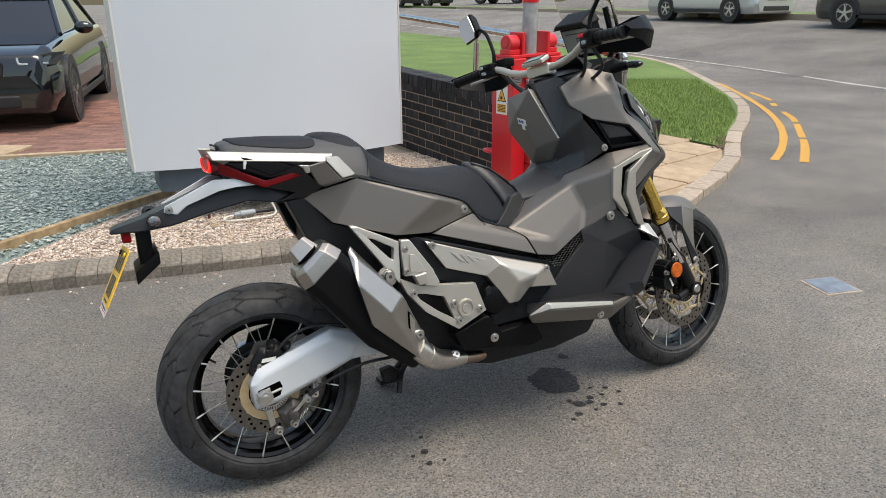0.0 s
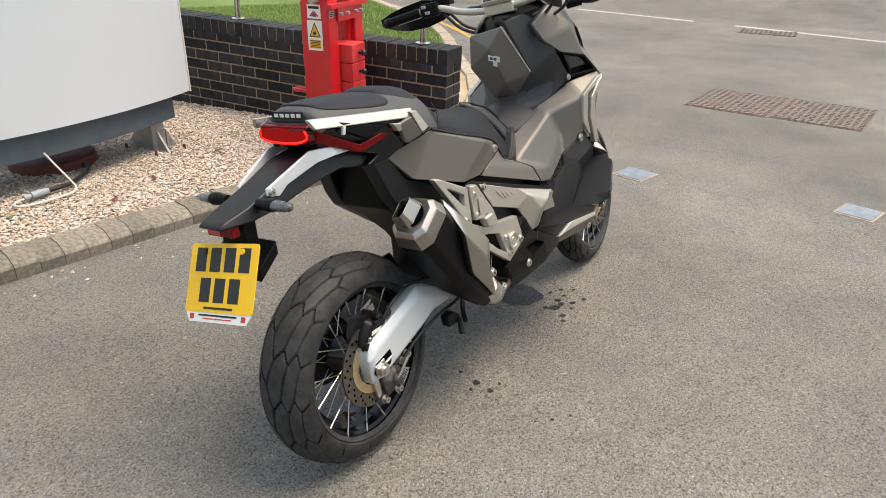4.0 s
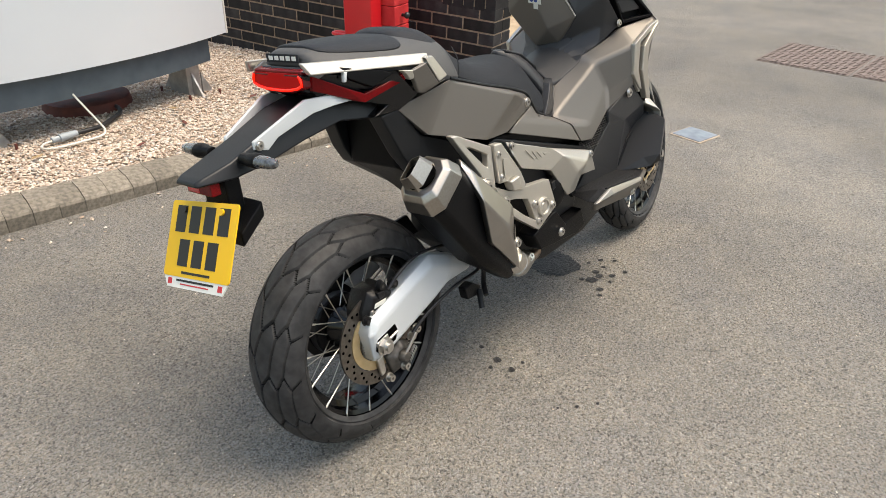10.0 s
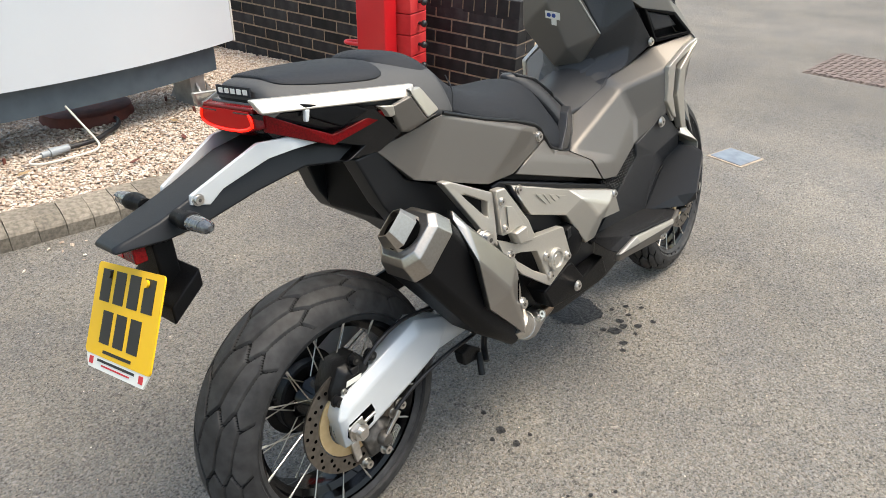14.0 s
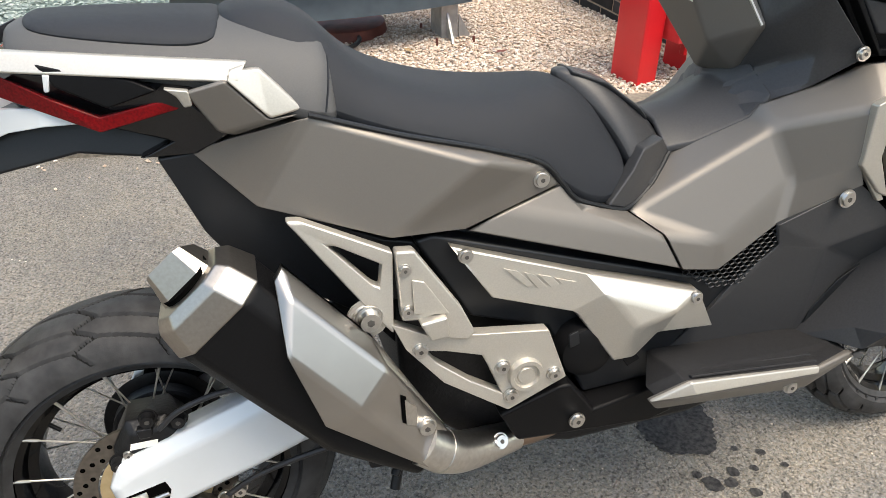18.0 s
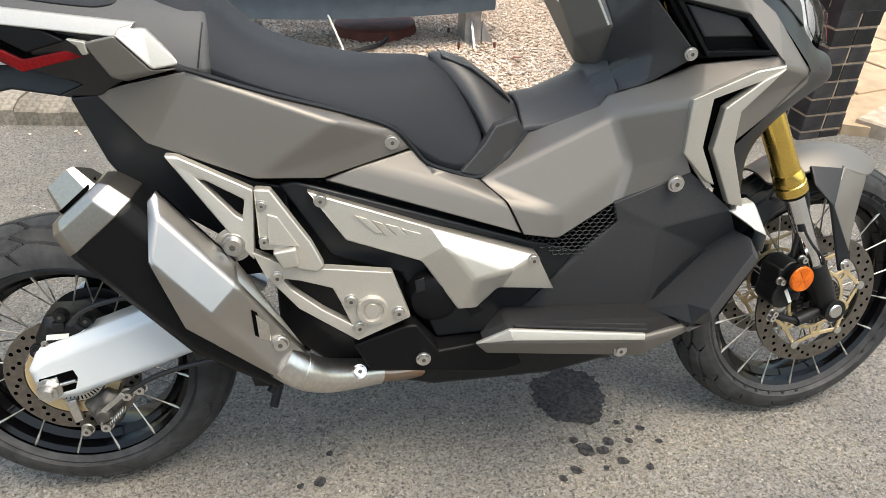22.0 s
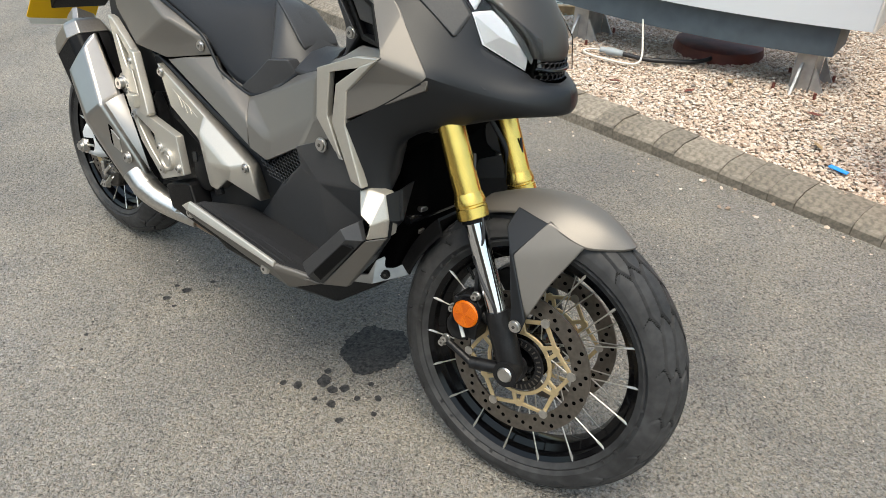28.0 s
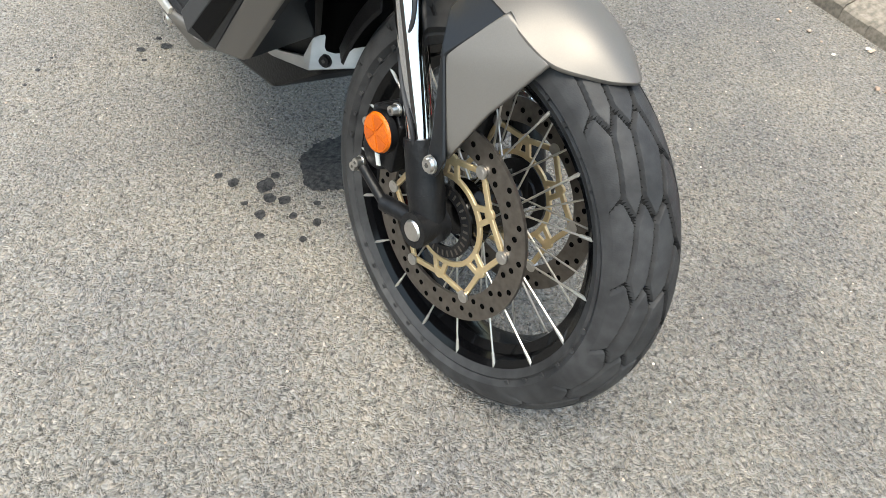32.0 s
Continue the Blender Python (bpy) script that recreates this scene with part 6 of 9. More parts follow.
LEG = [(0.791, -0.150, 0.642), (0.845, -0.118, 0.667), (0.890, -0.093, 0.711), (1.020, -0.114, 0.761), (1.035, -0.118, 0.782), (1.105, -0.150, 0.811), (1.172, -0.180, 0.846), (1.284, -0.244, 0.869), (1.294, -0.250, 0.851), (1.140, -0.246, 0.799), (1.133, -0.244, 0.713), (1.157, -0.236, 0.667), (1.036, -0.204, 0.607), (0.927, -0.208, 0.540), (0.863, -0.206, 0.551), (0.834, -0.192, 0.611), (1.030, -0.160, 0.757), (1.060, -0.186, 0.672), (0.927, -0.203, 0.590)]
both("leg_panel", LEG, [(0, 1, 2, 3, 16), (0, 16, 17, 18), (0, 18, 15), (15, 18, 13, 14), (18, 17, 12, 13), (3, 4, 16), (4, 5, 6, 16), (6, 9, 16), (6, 7, 8, 9), (16, 9, 10, 17), (17, 10, 11, 12)], M_BODY, 0.02, "matt bronze leg-shield panel", 0.022)

# ---- silver trims ----
both("blade_trim", [(1.238, -0.258, 0.848), (1.291, -0.258, 0.856), (1.280, -0.258, 0.841), (1.169, -0.255, 0.803), (1.164, -0.252, 0.717), (1.201, -0.246, 0.643), (1.181, -0.246, 0.652), (1.131, -0.250, 0.706), (1.132, -0.254, 0.803)], [(0, 1, 2, 3, 8), (3, 4, 7, 8), (4, 5, 6, 7)], M_SILVER, 0.016, "silver boomerang air-duct trim", 0.003)
both("blade_trim", [(1.289, -0.262, 0.852), (1.220, -0.260, 0.780), (1.219, -0.258, 0.714), (1.263, -0.248, 0.599), (1.233, -0.248, 0.605), (1.181, -0.256, 0.711), (1.190, -0.259, 0.787), (1.252, -0.262, 0.834)], [(0, 1, 6, 7), (1, 2, 5, 6), (2, 3, 4, 5)], M_SILVER, 0.022, "silver boomerang air-duct trim", 0.003)
# flat near-black sheet: the duct's inner shade as colour
both("duct_backing", [(1.298, -0.236, 0.843), (1.223, -0.236, 0.765), (1.259, -0.222, 0.594), (1.161, -0.222, 0.668), (1.141, -0.236, 0.794)], None, M_HOLE, 0.01, "near-black sheet for the shade in the air duct", 0.002)
both("duct_rail", [(1.153, -0.240, 0.682), (1.166, -0.240, 0.690), (1.201, -0.240, 0.636), (1.189, -0.240, 0.635)], None, M_SILVER, 0.010, "silver strip", 0.002)
COVER = [(0.477, -0.196, 0.652), (0.696, -0.206, 0.574), (0.885, -0.226, 0.517), (0.922, -0.222, 0.442), (0.811, -0.232, 0.458), (0.771, -0.232, 0.419), (0.737, -0.228, 0.416), (0.672, -0.212, 0.513), (0.538, -0.202, 0.559), (0.717, -0.242, 0.550), (0.763, -0.252, 0.487), (0.834, -0.244, 0.497)]
cover = both("side_cover", COVER, [(0, 1, 9, 7, 8), (1, 2, 11, 9), (2, 3, 4, 11), (4, 10, 11), (4, 5, 10), (5, 6, 10), (6, 7, 9, 10), (9, 11, 10)], M_SILVER, 0.03, "satin silver engine side cover", 0.008)
bolt((0.498, -0.199, 0.636), 0.010, cover)
bolt((0.877, -0.229, 0.509), 0.010, cover)
for q in (((0.555, -0.204, 0.608), (0.578, -0.204, 0.599), (0.603, -0.206, 0.572), (0.592, -0.206, 0.571)), ((0.586, -0.205, 0.597), (0.603, -0.206, 0.590), (0.626, -0.208, 0.564), (0.609, -0.207, 0.566)), ((0.609, -0.206, 0.589), (0.631, -0.207, 0.582), (0.650, -0.210, 0.559), (0.633, -0.209, 0.561)), ((0.637, -0.208, 0.579), (0.687, -0.213, 0.563), (0.667, -0.212, 0.554), (0.654, -0.210, 0.559))):
    panel("emblem_bar", [(x, y - 0.0012, z) for x, y, z in q], None, M_SILVER, 0.002, cover, "", 0.0006)
both("cover_surround", [(0.427, -0.176, 0.661), (0.456, -0.178, 0.667), (0.881, -0.190, 0.531), (0.978, -0.190, 0.503), (1.045, -0.200, 0.563), (1.103, -0.190, 0.519), (1.018, -0.180, 0.388), (0.865, -0.180, 0.371), (0.825, -0.200, 0.345), (0.700, -0.200, 0.341), (0.637, -0.186, 0.478), (0.509, -0.182, 0.520)], None, M_DARK, 0.04, "dark moulded surround", 0.006)
c = Vector((0.696, -0.190, 0.434))
bm = bmesh.new()
lathe(bm, [(0.0, -0.032), (0.03, -0.032), (0.044, -0.026), (0.052, -0.01), (0.054, 0.03), (0.0, 0.03)], 40, "Y", Matrix.Translation(c))
dome = part("clutch_cap", bm, M_BLACK, bike, "round black clutch cap", smooth=True)
panel("cap_mark", [(0.658, -0.223, 0.479), (0.674, -0.223, 0.484), (0.677, -0.223, 0.459), (0.660, -0.223, 0.454)], None, M_DARK, 0.004, dome, "", 0.001)
panel("cover_bracket", [(0.750, -0.230, 0.420), (0.773, -0.230, 0.431), (0.785, -0.230, 0.411), (0.763, -0.230, 0.400)], None, M_BLACK, 0.012, bike, "", 0.002)
# near-black sheet paints the shade behind the mesh
both("grille_mesh", [(0.866, -0.186, 0.545), (0.925, -0.188, 0.545), (1.036, -0.193, 0.610), (1.044, -0.193, 0.562), (0.972, -0.188, 0.495), (0.925, -0.186, 0.492)], None, M_HOLE, 0.004, "near-black sheet for the shade behind the hexagon mesh", 0.001)
bm = bmesh.new()
GRILLE = [(0.868, 0.543), (0.925, 0.541), (1.035, 0.606), (1.042, 0.566), (0.972, 0.500), (0.930, 0.498)]
for i in range(28):
    for j in range(16):
        cx, cz = 0.865 + 0.0125 * (i + 0.5 * (j % 2)), 0.490 + 0.0078 * j
        if inside(np.array([cx]), np.array([cz]), GRILLE)[0]:
            y = -0.196 - 0.06 * (cx - 0.93)
            ring = [Vector((cx + 0.0068 * math.cos(a), y, cz + 0.0052 * math.sin(a))) for a in (math.pi / 6 + k * math.pi / 3 for k in range(6))]
            for p, q in zip(ring, ring[1:] + ring[:1]):
                rod(bm, p, q, 0.0011, n=4, caps=False)
o = part("mesh_wire", bm, M_DARK, bike)
o["kind"] = "stuff"

# ---- foot-rest hanger ----
hang = frame_panel("hanger", [(0.249, -0.196, 0.728), (0.269, -0.197, 0.726), (0.389, -0.212, 0.666), (0.379, -0.226, 0.541), (0.355, -0.220, 0.571)], [(0.301, -0.202, 0.685), (0.313, -0.203, 0.683), (0.372, -0.211, 0.649), (0.366, -0.215, 0.616), (0.356, -0.213, 0.622)], M_SILVER, 0.022, bike, "satin silver foot-rest hanger", 0.004)
frame_panel("hanger_plate", [(0.376, -0.226, 0.559), (0.436, -0.232, 0.529), (0.616, -0.240, 0.508), (0.647, -0.242, 0.416), (0.549, -0.242, 0.374), (0.447, -0.236, 0.447), (0.394, -0.230, 0.514)], [(0.422, -0.231, 0.506), (0.455, -0.233, 0.500), (0.509, -0.236, 0.483), (0.522, -0.238, 0.453), (0.539, -0.240, 0.408), (0.490, -0.237, 0.440), (0.436, -0.232, 0.485)], M_SILVER, 0.022, hang, "satin silver hanger plate", 0.004)
PEG = [(0.390, -0.222, 0.671), (0.417, -0.226, 0.670), (0.479, -0.240, 0.574), (0.498, -0.242, 0.530), (0.485, -0.242, 0.519), (0.451, -0.240, 0.527), (0.430, -0.236, 0.561), (0.391, -0.232, 0.564)]
peg = panel("passenger_footrest", PEG, None, M_SILVER, 0.024, hang, "folded silver passenger foot-rest", 0.004)
panel("peg_recess", [(0.409, -0.234, 0.630), (0.426, -0.236, 0.625), (0.459, -0.242, 0.570), (0.408, -0.239, 0.577)], None, M_SILVER, 0.004, peg, "", 0.0015)
panel("peg_pivot", [(0.413, -0.252, 0.566), (0.453, -0.254, 0.572), (0.457, -0.254, 0.538), (0.428, -0.252, 0.534)], None, M_SILVER, 0.03, peg, "", 0.004)
c = Vector((0.577, -0.241, 0.437))
bm = bmesh.new()
lathe(bm, [(0.0, -0.006), (0.013, -0.006), (0.015, -0.003), (0.019, -0.003), (0.021, -0.008), (0.027, -0.008), (0.029, 0.0), (0.029, 0.012), (0.0, 0.012)], 36, "Y", Matrix.Translation(c))
part("pivot_cap", bm, M_SILVER, hang, "round silver pivot cap", smooth=True)
for px in ((0.415, -0.230, 0.509), (0.540, -0.239, 0.457), (0.625, -0.242, 0.427), (0.553, -0.242, 0.402)):
    bolt(px, 0.0105, hang, h=0.007)
for px in ((0.401, -0.226, 0.643), (0.400, -0.232, 0.580)):
    bolt(px, 0.008, peg, h=0.005)
bolt((0.346, -0.220, 0.572), 0.017, hang, h=0.014)
bolt((0.345, -0.212, 0.568), 0.026, hang, h=0.006, material=M_SILVER)

# ---- floor boards and toe guards ----
FLOOR = [(0.831, -0.200, 0.382), (1.113, -0.200, 0.373), (1.166, -0.275, 0.374), (1.083, -0.298, 0.373), (0.812, -0.326, 0.422), (0.768, -0.306, 0.391)]
both("floor_board", FLOOR, [(0, 1, 2, 3, 4), (0, 4, 5)], M_MAT, 0.03, "dark grey ribbed rubber floor board", 0.004)
both("floor_edge", [(0.755, -0.316, 0.392), (0.812, -0.332, 0.425), (1.080, -0.303, 0.373), (1.166, -0.284, 0.375), (1.187, -0.276, 0.362), (1.091, -0.272, 0.308), (0.777, -0.300, 0.362), (0.818, -0.340, 0.404), (1.078, -0.306, 0.361)], [(0, 1, 7), (1, 2, 8, 7), (2, 3, 4, 8), (4, 5, 8), (5, 6, 7, 8), (6, 0, 7)], M_BODY, 0.014, "bronze floor-board edge", 0.004)
both("edge_trim", [(0.754, -0.319, 0.395), (0.811, -0.336, 0.430), (1.078, -0.307, 0.379), (1.077, -0.309, 0.367), (0.817, -0.343, 0.411)], [(0, 1, 4), (1, 2, 3, 4)], M_SILVER, 0.008, "silver edge strip", 0.002)
bolt((1.036, -0.296, 0.341), 0.011)
for k in range(5):
    a, b = Vector((0.844, -0.210, 0.382)), Vector((1.103, -0.210, 0.371))
    c, d = Vector((0.824, -0.312, 0.420)), Vector((1.088, -0.285, 0.373))
    f = k / 4
    p, q = a.lerp(c, f), b.lerp(d, f)
    bm = bmesh.new()
    n = (b - a).cross(c - a).normalized()
    if n.z < 0:
        n = -n
    w = (q - p).normalized().cross(n) * 0.004
    prism(bm, [p - w, q - w, q + w, p + w], n * 0.0045)
    part("tread_rib", bm, M_MAT, bike, bevel=0.001)
both("toe_wall", [(1.248, -0.232, 0.589), (1.283, -0.215, 0.520), (1.241, -0.186, 0.489), (1.131, -0.186, 0.361), (0.866, -0.176, 0.372), (0.934, -0.192, 0.453), (0.970, -0.196, 0.501), (1.041, -0.207, 0.566), (1.029, -0.212, 0.606), (1.158, -0.232, 0.666), (1.118, -0.225, 0.558)], [(0, 10, 8, 9), (0, 1, 2, 10), (2, 3, 10), (3, 5, 7, 10), (3, 4, 5), (5, 6, 7), (7, 8, 10)], M_CHAR, 0.02, "matt black inner leg shield", 0.010)
bolt((1.132, -0.234, 0.646), 0.013)
TOE = [(1.270, -0.224, 0.540), (1.279, -0.266, 0.542), (1.266, -0.301, 0.530), (1.187, -0.323, 0.430), (1.172, -0.296, 0.386), (1.126, -0.200, 0.370), (1.235, -0.196, 0.491), (1.245, -0.255, 0.503), (1.172, -0.270, 0.415), (1.280, -0.298, 0.512), (1.199, -0.319, 0.403), (1.204, -0.281, 0.374), (1.298, -0.270, 0.508)]
both("toe_guard", TOE, [(0, 1, 7), (1, 2, 7), (2, 3, 8, 7), (3, 4, 8), (4, 5, 8), (5, 6, 7, 8), (6, 0, 7), (2, 9, 10, 3), (3, 10, 11, 4), (1, 12, 9, 2), (9, 12, 11, 10)], M_CHAR, 0.012, "black toe guard", 0.004)
both("guard_recess", [(1.272, -0.2995, 0.500), (1.213, -0.3185, 0.418), (1.214, -0.298, 0.392), (1.287, -0.284, 0.492)], None, M_BLACK, 0.006, "black recess of the toe guard", 0.002)
both("toe_trim", [(1.304, -0.272, 0.510), (1.320, -0.228, 0.509), (1.250, -0.257, 0.378), (1.205, -0.279, 0.371), (1.165, -0.296, 0.368), (1.172, -0.305, 0.380)], [(0, 1, 2, 3), (3, 4, 5)], M_BODY, 0.014, "bronze toe trim", 0.003)
both("speaker_mesh", [(1.134, -0.192, 0.370), (1.148, -0.193, 0.413), (1.193, -0.195, 0.465), (1.243, -0.196, 0.496), (1.210, -0.196, 0.431), (1.164, -0.196, 0.370)], None, M_DARK, 0.004, "dark perforated insert", 0.001)
# silver here paints the sky's reflection on a bronze plate
both("toe_plate", [(1.243, -0.232, 0.587), (1.266, -0.231, 0.597), (1.301, -0.222, 0.596), (1.285, -0.270, 0.558), (1.310, -0.268, 0.545), (1.322, -0.227, 0.551), (1.320, -0.227, 0.510), (1.304, -0.271, 0.511)], [(0, 1, 3), (1, 4, 3), (1, 2, 4), (2, 5, 4), (4, 5, 6, 7)], M_SILVER, 0.03, "bronze toe plate coloured silver for its sky reflection", 0.004)
both("toe_flank", [(1.303, -0.220, 0.594), (1.306, -0.186, 0.597), (1.329, -0.200, 0.543), (1.323, -0.226, 0.548), (1.320, -0.224, 0.507), (1.270, -0.182, 0.468), (1.248, -0.254, 0.378), (1.195, -0.120, 0.372), (1.20, -0.13, 0.45), (1.27, -0.12, 0.54), (1.28, -0.12, 0.59)], [(0, 1, 2, 3), (3, 2, 5, 4), (4, 5, 7, 6), (5, 8, 7), (1, 10, 9, 2), (2, 9, 8, 5)], M_DARK, 0.010, "dark front flank", 0.004)
both("skid_bracket", [(1.196, -0.116, 0.369), (1.206, -0.108, 0.378), (1.250, -0.010, 0.402), (1.285, -0.012, 0.366), (1.282, -0.037, 0.352), (1.193, -0.118, 0.307), (1.10, -0.140, 0.285), (1.08, -0.160, 0.298), (1.183, -0.124, 0.330)], [(0, 1, 2, 3, 4, 5), (0, 5, 8), (5, 6, 7, 8)], M_GALV, 0.008, "bare alloy skid-plate bracket", 0.003)
bolt((1.212, -0.098, 0.334), 0.010, axis=(0.55, -0.8, 0.1), material=M_CALIPER)
# solid near-black block in place of the shaded space round the radiator
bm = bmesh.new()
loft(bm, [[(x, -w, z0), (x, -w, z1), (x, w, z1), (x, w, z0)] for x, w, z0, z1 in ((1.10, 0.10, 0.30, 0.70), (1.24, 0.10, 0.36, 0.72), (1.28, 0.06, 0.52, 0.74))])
rad = part("radiator", bm, M_HOLE, bike, "near-black block for the shade in the radiator cavity", bevel=0.01)
bm = bmesh.new()
rod(bm, (1.262, -0.10, 0.49), (1.262, 0.10, 0.49), 0.011, n=12)
part("cross_tube", bm, M_GLOSS, rad, "black cross tube", smooth=True)
for k, (y, z, w) in enumerate(((-0.062, 0.512, 0.012), (-0.036, 0.515, 0.018), (-0.008, 0.519, 0.010), (-0.052, 0.452, 0.009), (-0.012, 0.438, 0.012))):
    bm = bmesh.new()
    box(bm, 1.262, 1.278 - 0.003 * k, y - w, y + w, z - 0.006, z + 0.006)
    part("pipe_clip", bm, M_STEEL if k < 3 else M_CASTGREY, rad, "small steel clip", bevel=0.003)

# ---- seat ----
def seat_ring(x, w, z0, z1, n=9, crown=0.5, dip=0.0):
    """A section of the seat, from its right lower edge over the top to the left one."""
    out = []
    for k in range(n):
        f = 2 * k / (n - 1) - 1
        y = w * math.copysign(abs(f) ** 0.75, f)
        z = z1 - (z1 - z0) * abs(f) ** (1 / crown * 1.6) - dip * (1 - abs(f)) ** 2
        out.append((x, y, z))
    return out


def skin(bm, rings, floor=0.02):
    """A closed body from open rings: the underside follows their ends."""
    vs = [[bm.verts.new(p) for p in r] + [bm.verts.new((r[-1][0], r[-1][1] * 0.9, r[-1][2] - floor)), bm.verts.new((r[0][0], r[0][1] * 0.9, r[0][2] - floor))] for r in rings]
    n = len(vs[0])
    for a, b in zip(vs, vs[1:]):
        for k in range(n):
            bm.faces.new((a[k], a[(k + 1) % n], b[(k + 1) % n], b[k]))
    bm.faces.new(vs[0][::-1])
    bm.faces.new(vs[-1])


bm = bmesh.new()
skin(bm, [seat_ring(0.200, 0.075, 0.965, 0.985), seat_ring(0.240, 0.115, 0.940, 0.992), seat_ring(0.285, 0.147, 0.892, 0.990, dip=0.004), seat_ring(0.315, 0.161, 0.858, 0.980, dip=0.006), seat_ring(0.345, 0.166, 0.850, 0.956, dip=0.012), seat_ring(0.385, 0.166, 0.833, 0.905, crown=0.45, dip=0.006), seat_ring(0.46, 0.166, 0.808, 0.868, crown=0.42), seat_ring(0.54, 0.165, 0.784, 0.848, crown=0.42), seat_ring(0.62, 0.160, 0.750, 0.842, crown=0.5), seat_ring(0.67, 0.156, 0.706, 0.846, crown=0.62), seat_ring(0.71, 0.152, 0.672, 0.846, crown=0.72), seat_ring(0.755, 0.144, 0.657, 0.822, crown=0.8), seat_ring(0.788, 0.132, 0.672, 0.775, crown=0.8), seat_ring(0.808, 0.120, 0.700, 0.738, crown=0.8)])
seat = smoothed(part("rider_seat", bm, M_SEAT, bike, "black cloth rider seat", smooth=True))
PILLION = ((-0.062, 0.080, 0.956, 0.980), (-0.040, 0.102, 0.943, 0.991), (0.05, 0.132, 0.936, 0.990), (0.17, 0.154, 0.911, 0.982), (0.25, 0.170, 0.878, 0.974), (0.300, 0.177, 0.858, 0.969), (0.328, 0.177, 0.852, 0.962), (0.346, 0.172, 0.852, 0.948))
bm = bmesh.new()
skin(bm, [seat_ring(*q) for q in PILLION])
pill = smoothed(part("passenger_seat", bm, M_SEAT_GREY, bike, "grey vinyl passenger seat", smooth=True))


def pad_ring(x, reach):
    """The passenger seat's own section at x, from its middle out to a share of its width, lifted a little."""
    w, z0, z1 = (float(np.interp(x, [q[0] for q in PILLION], [q[k] for q in PILLION])) for k in (1, 2, 3))
    out = []
    for k in range(11):
        f = (2 * k / 10 - 1) * reach
        out.append((x, w * math.copysign(abs(f) ** 0.75, f), z1 - (z1 - z0) * abs(f) ** 3.2 + 0.003))
    return out


bm = bmesh.new()
skin(bm, [pad_ring(-0.035, 0.50), pad_ring(-0.015, 0.72), pad_ring(0.06, 0.80), pad_ring(0.14, 0.80), pad_ring(0.185, 0.76), pad_ring(0.212, 0.60)], 0.01)
smoothed(part("seat_pad", bm, M_SEAT, pill, "black pad on the passenger seat", smooth=True))
bm = bmesh.new()
box(bm, -0.0665, -0.0640, -0.055, 0.055, 0.962, 0.980)
lg = part("seat_logo", bm, M_SEAT, pill)
for k in range(5):
    bm = bmesh.new()
    box(bm, -0.0682, -0.0664, -0.048 + k * 0.02, -0.035 + k * 0.02, 0.9665, 0.9755)
    part("logo_block", bm, M_STICKER_W, lg, "white block")
# seams
bm = bmesh.new()
tube(bm, [(0.322, -0.178, 0.864), (0.330, -0.171, 0.903), (0.334, -0.152, 0.930)], 0.0014, n=5)
part("seam", bm, M_SEAT, seat, smooth=True)
bm = bmesh.new()
tube(bm, [(0.30, -0.168, 0.861), (0.42, -0.170, 0.820), (0.54, -0.168, 0.785), (0.628, -0.163, 0.752), (0.664, -0.160, 0.714), (0.690, -0.158, 0.683), (0.735, -0.152, 0.662), (0.789, -0.142, 0.645), (0.845, -0.117, 0.669), (0.889, -0.092, 0.713)], 0.0040, n=8)
part("seat_rim", bm, M_DARK, bike, "dark rim under the seat", smooth=True)
# tunnel ahead of the seat
bm = bmesh.new()
skin(bm, [seat_ring(0.712, 0.012, 0.842, 0.850), seat_ring(0.736, 0.036, 0.826, 0.851), seat_ring(0.768, 0.066, 0.790, 0.845, crown=0.7), seat_ring(0.798, 0.098, 0.742, 0.830, crown=0.8), seat_ring(0.826, 0.132, 0.665, 0.808, crown=0.85), seat_ring(0.855, 0.124, 0.660, 0.783, crown=0.85), seat_ring(0.880, 0.106, 0.685, 0.758, crown=0.8), seat_ring(0.894, 0.090, 0.695, 0.732, crown=0.8)])
tun = smoothed(part("fuel_hatch", bm, M_CHAR, bike, "dark grey fuel hatch ahead of the seat", smooth=True))
bm = bmesh.new()
skin(bm, [[(x, y, z - 0.001) for x, y, z in seat_ring(a, w, z0, z1)] for a, w, z0, z1 in ((0.735, 0.030, 0.850, 0.853), (0.79, 0.050, 0.829, 0.833), (0.85, 0.058, 0.782, 0.787), (0.866, 0.054, 0.764, 0.768))], 0.008)
part("hatch_lid", bm, M_CHAR, tun, bevel=0.003)
both("tunnel_side", [(0.752, -0.148, 0.656), (0.800, -0.134, 0.705), (0.822, -0.124, 0.735), (0.868, -0.104, 0.742), (0.889, -0.091, 0.713), (0.846, -0.117, 0.668), (0.815, -0.132, 0.651), (0.789, -0.141, 0.644)], [(0, 1, 6, 7), (1, 2, 5, 6), (2, 3, 4, 5)], M_CHAR, 0.03, "dark grey skirt of the fuel hatch", 0.004)
bm = bmesh.new()
skin(bm, [seat_ring(0.84, 0.12, 0.62, 0.742, crown=0.7), seat_ring(0.92, 0.135, 0.62, 0.740, crown=0.7), seat_ring(1.00, 0.145, 0.66, 0.775, crown=0.7), seat_ring(1.06, 0.15, 0.72, 0.82, crown=0.7)], 0.05)
part("tunnel", bm, M_BLACK, bike, "black centre tunnel", smooth=True)

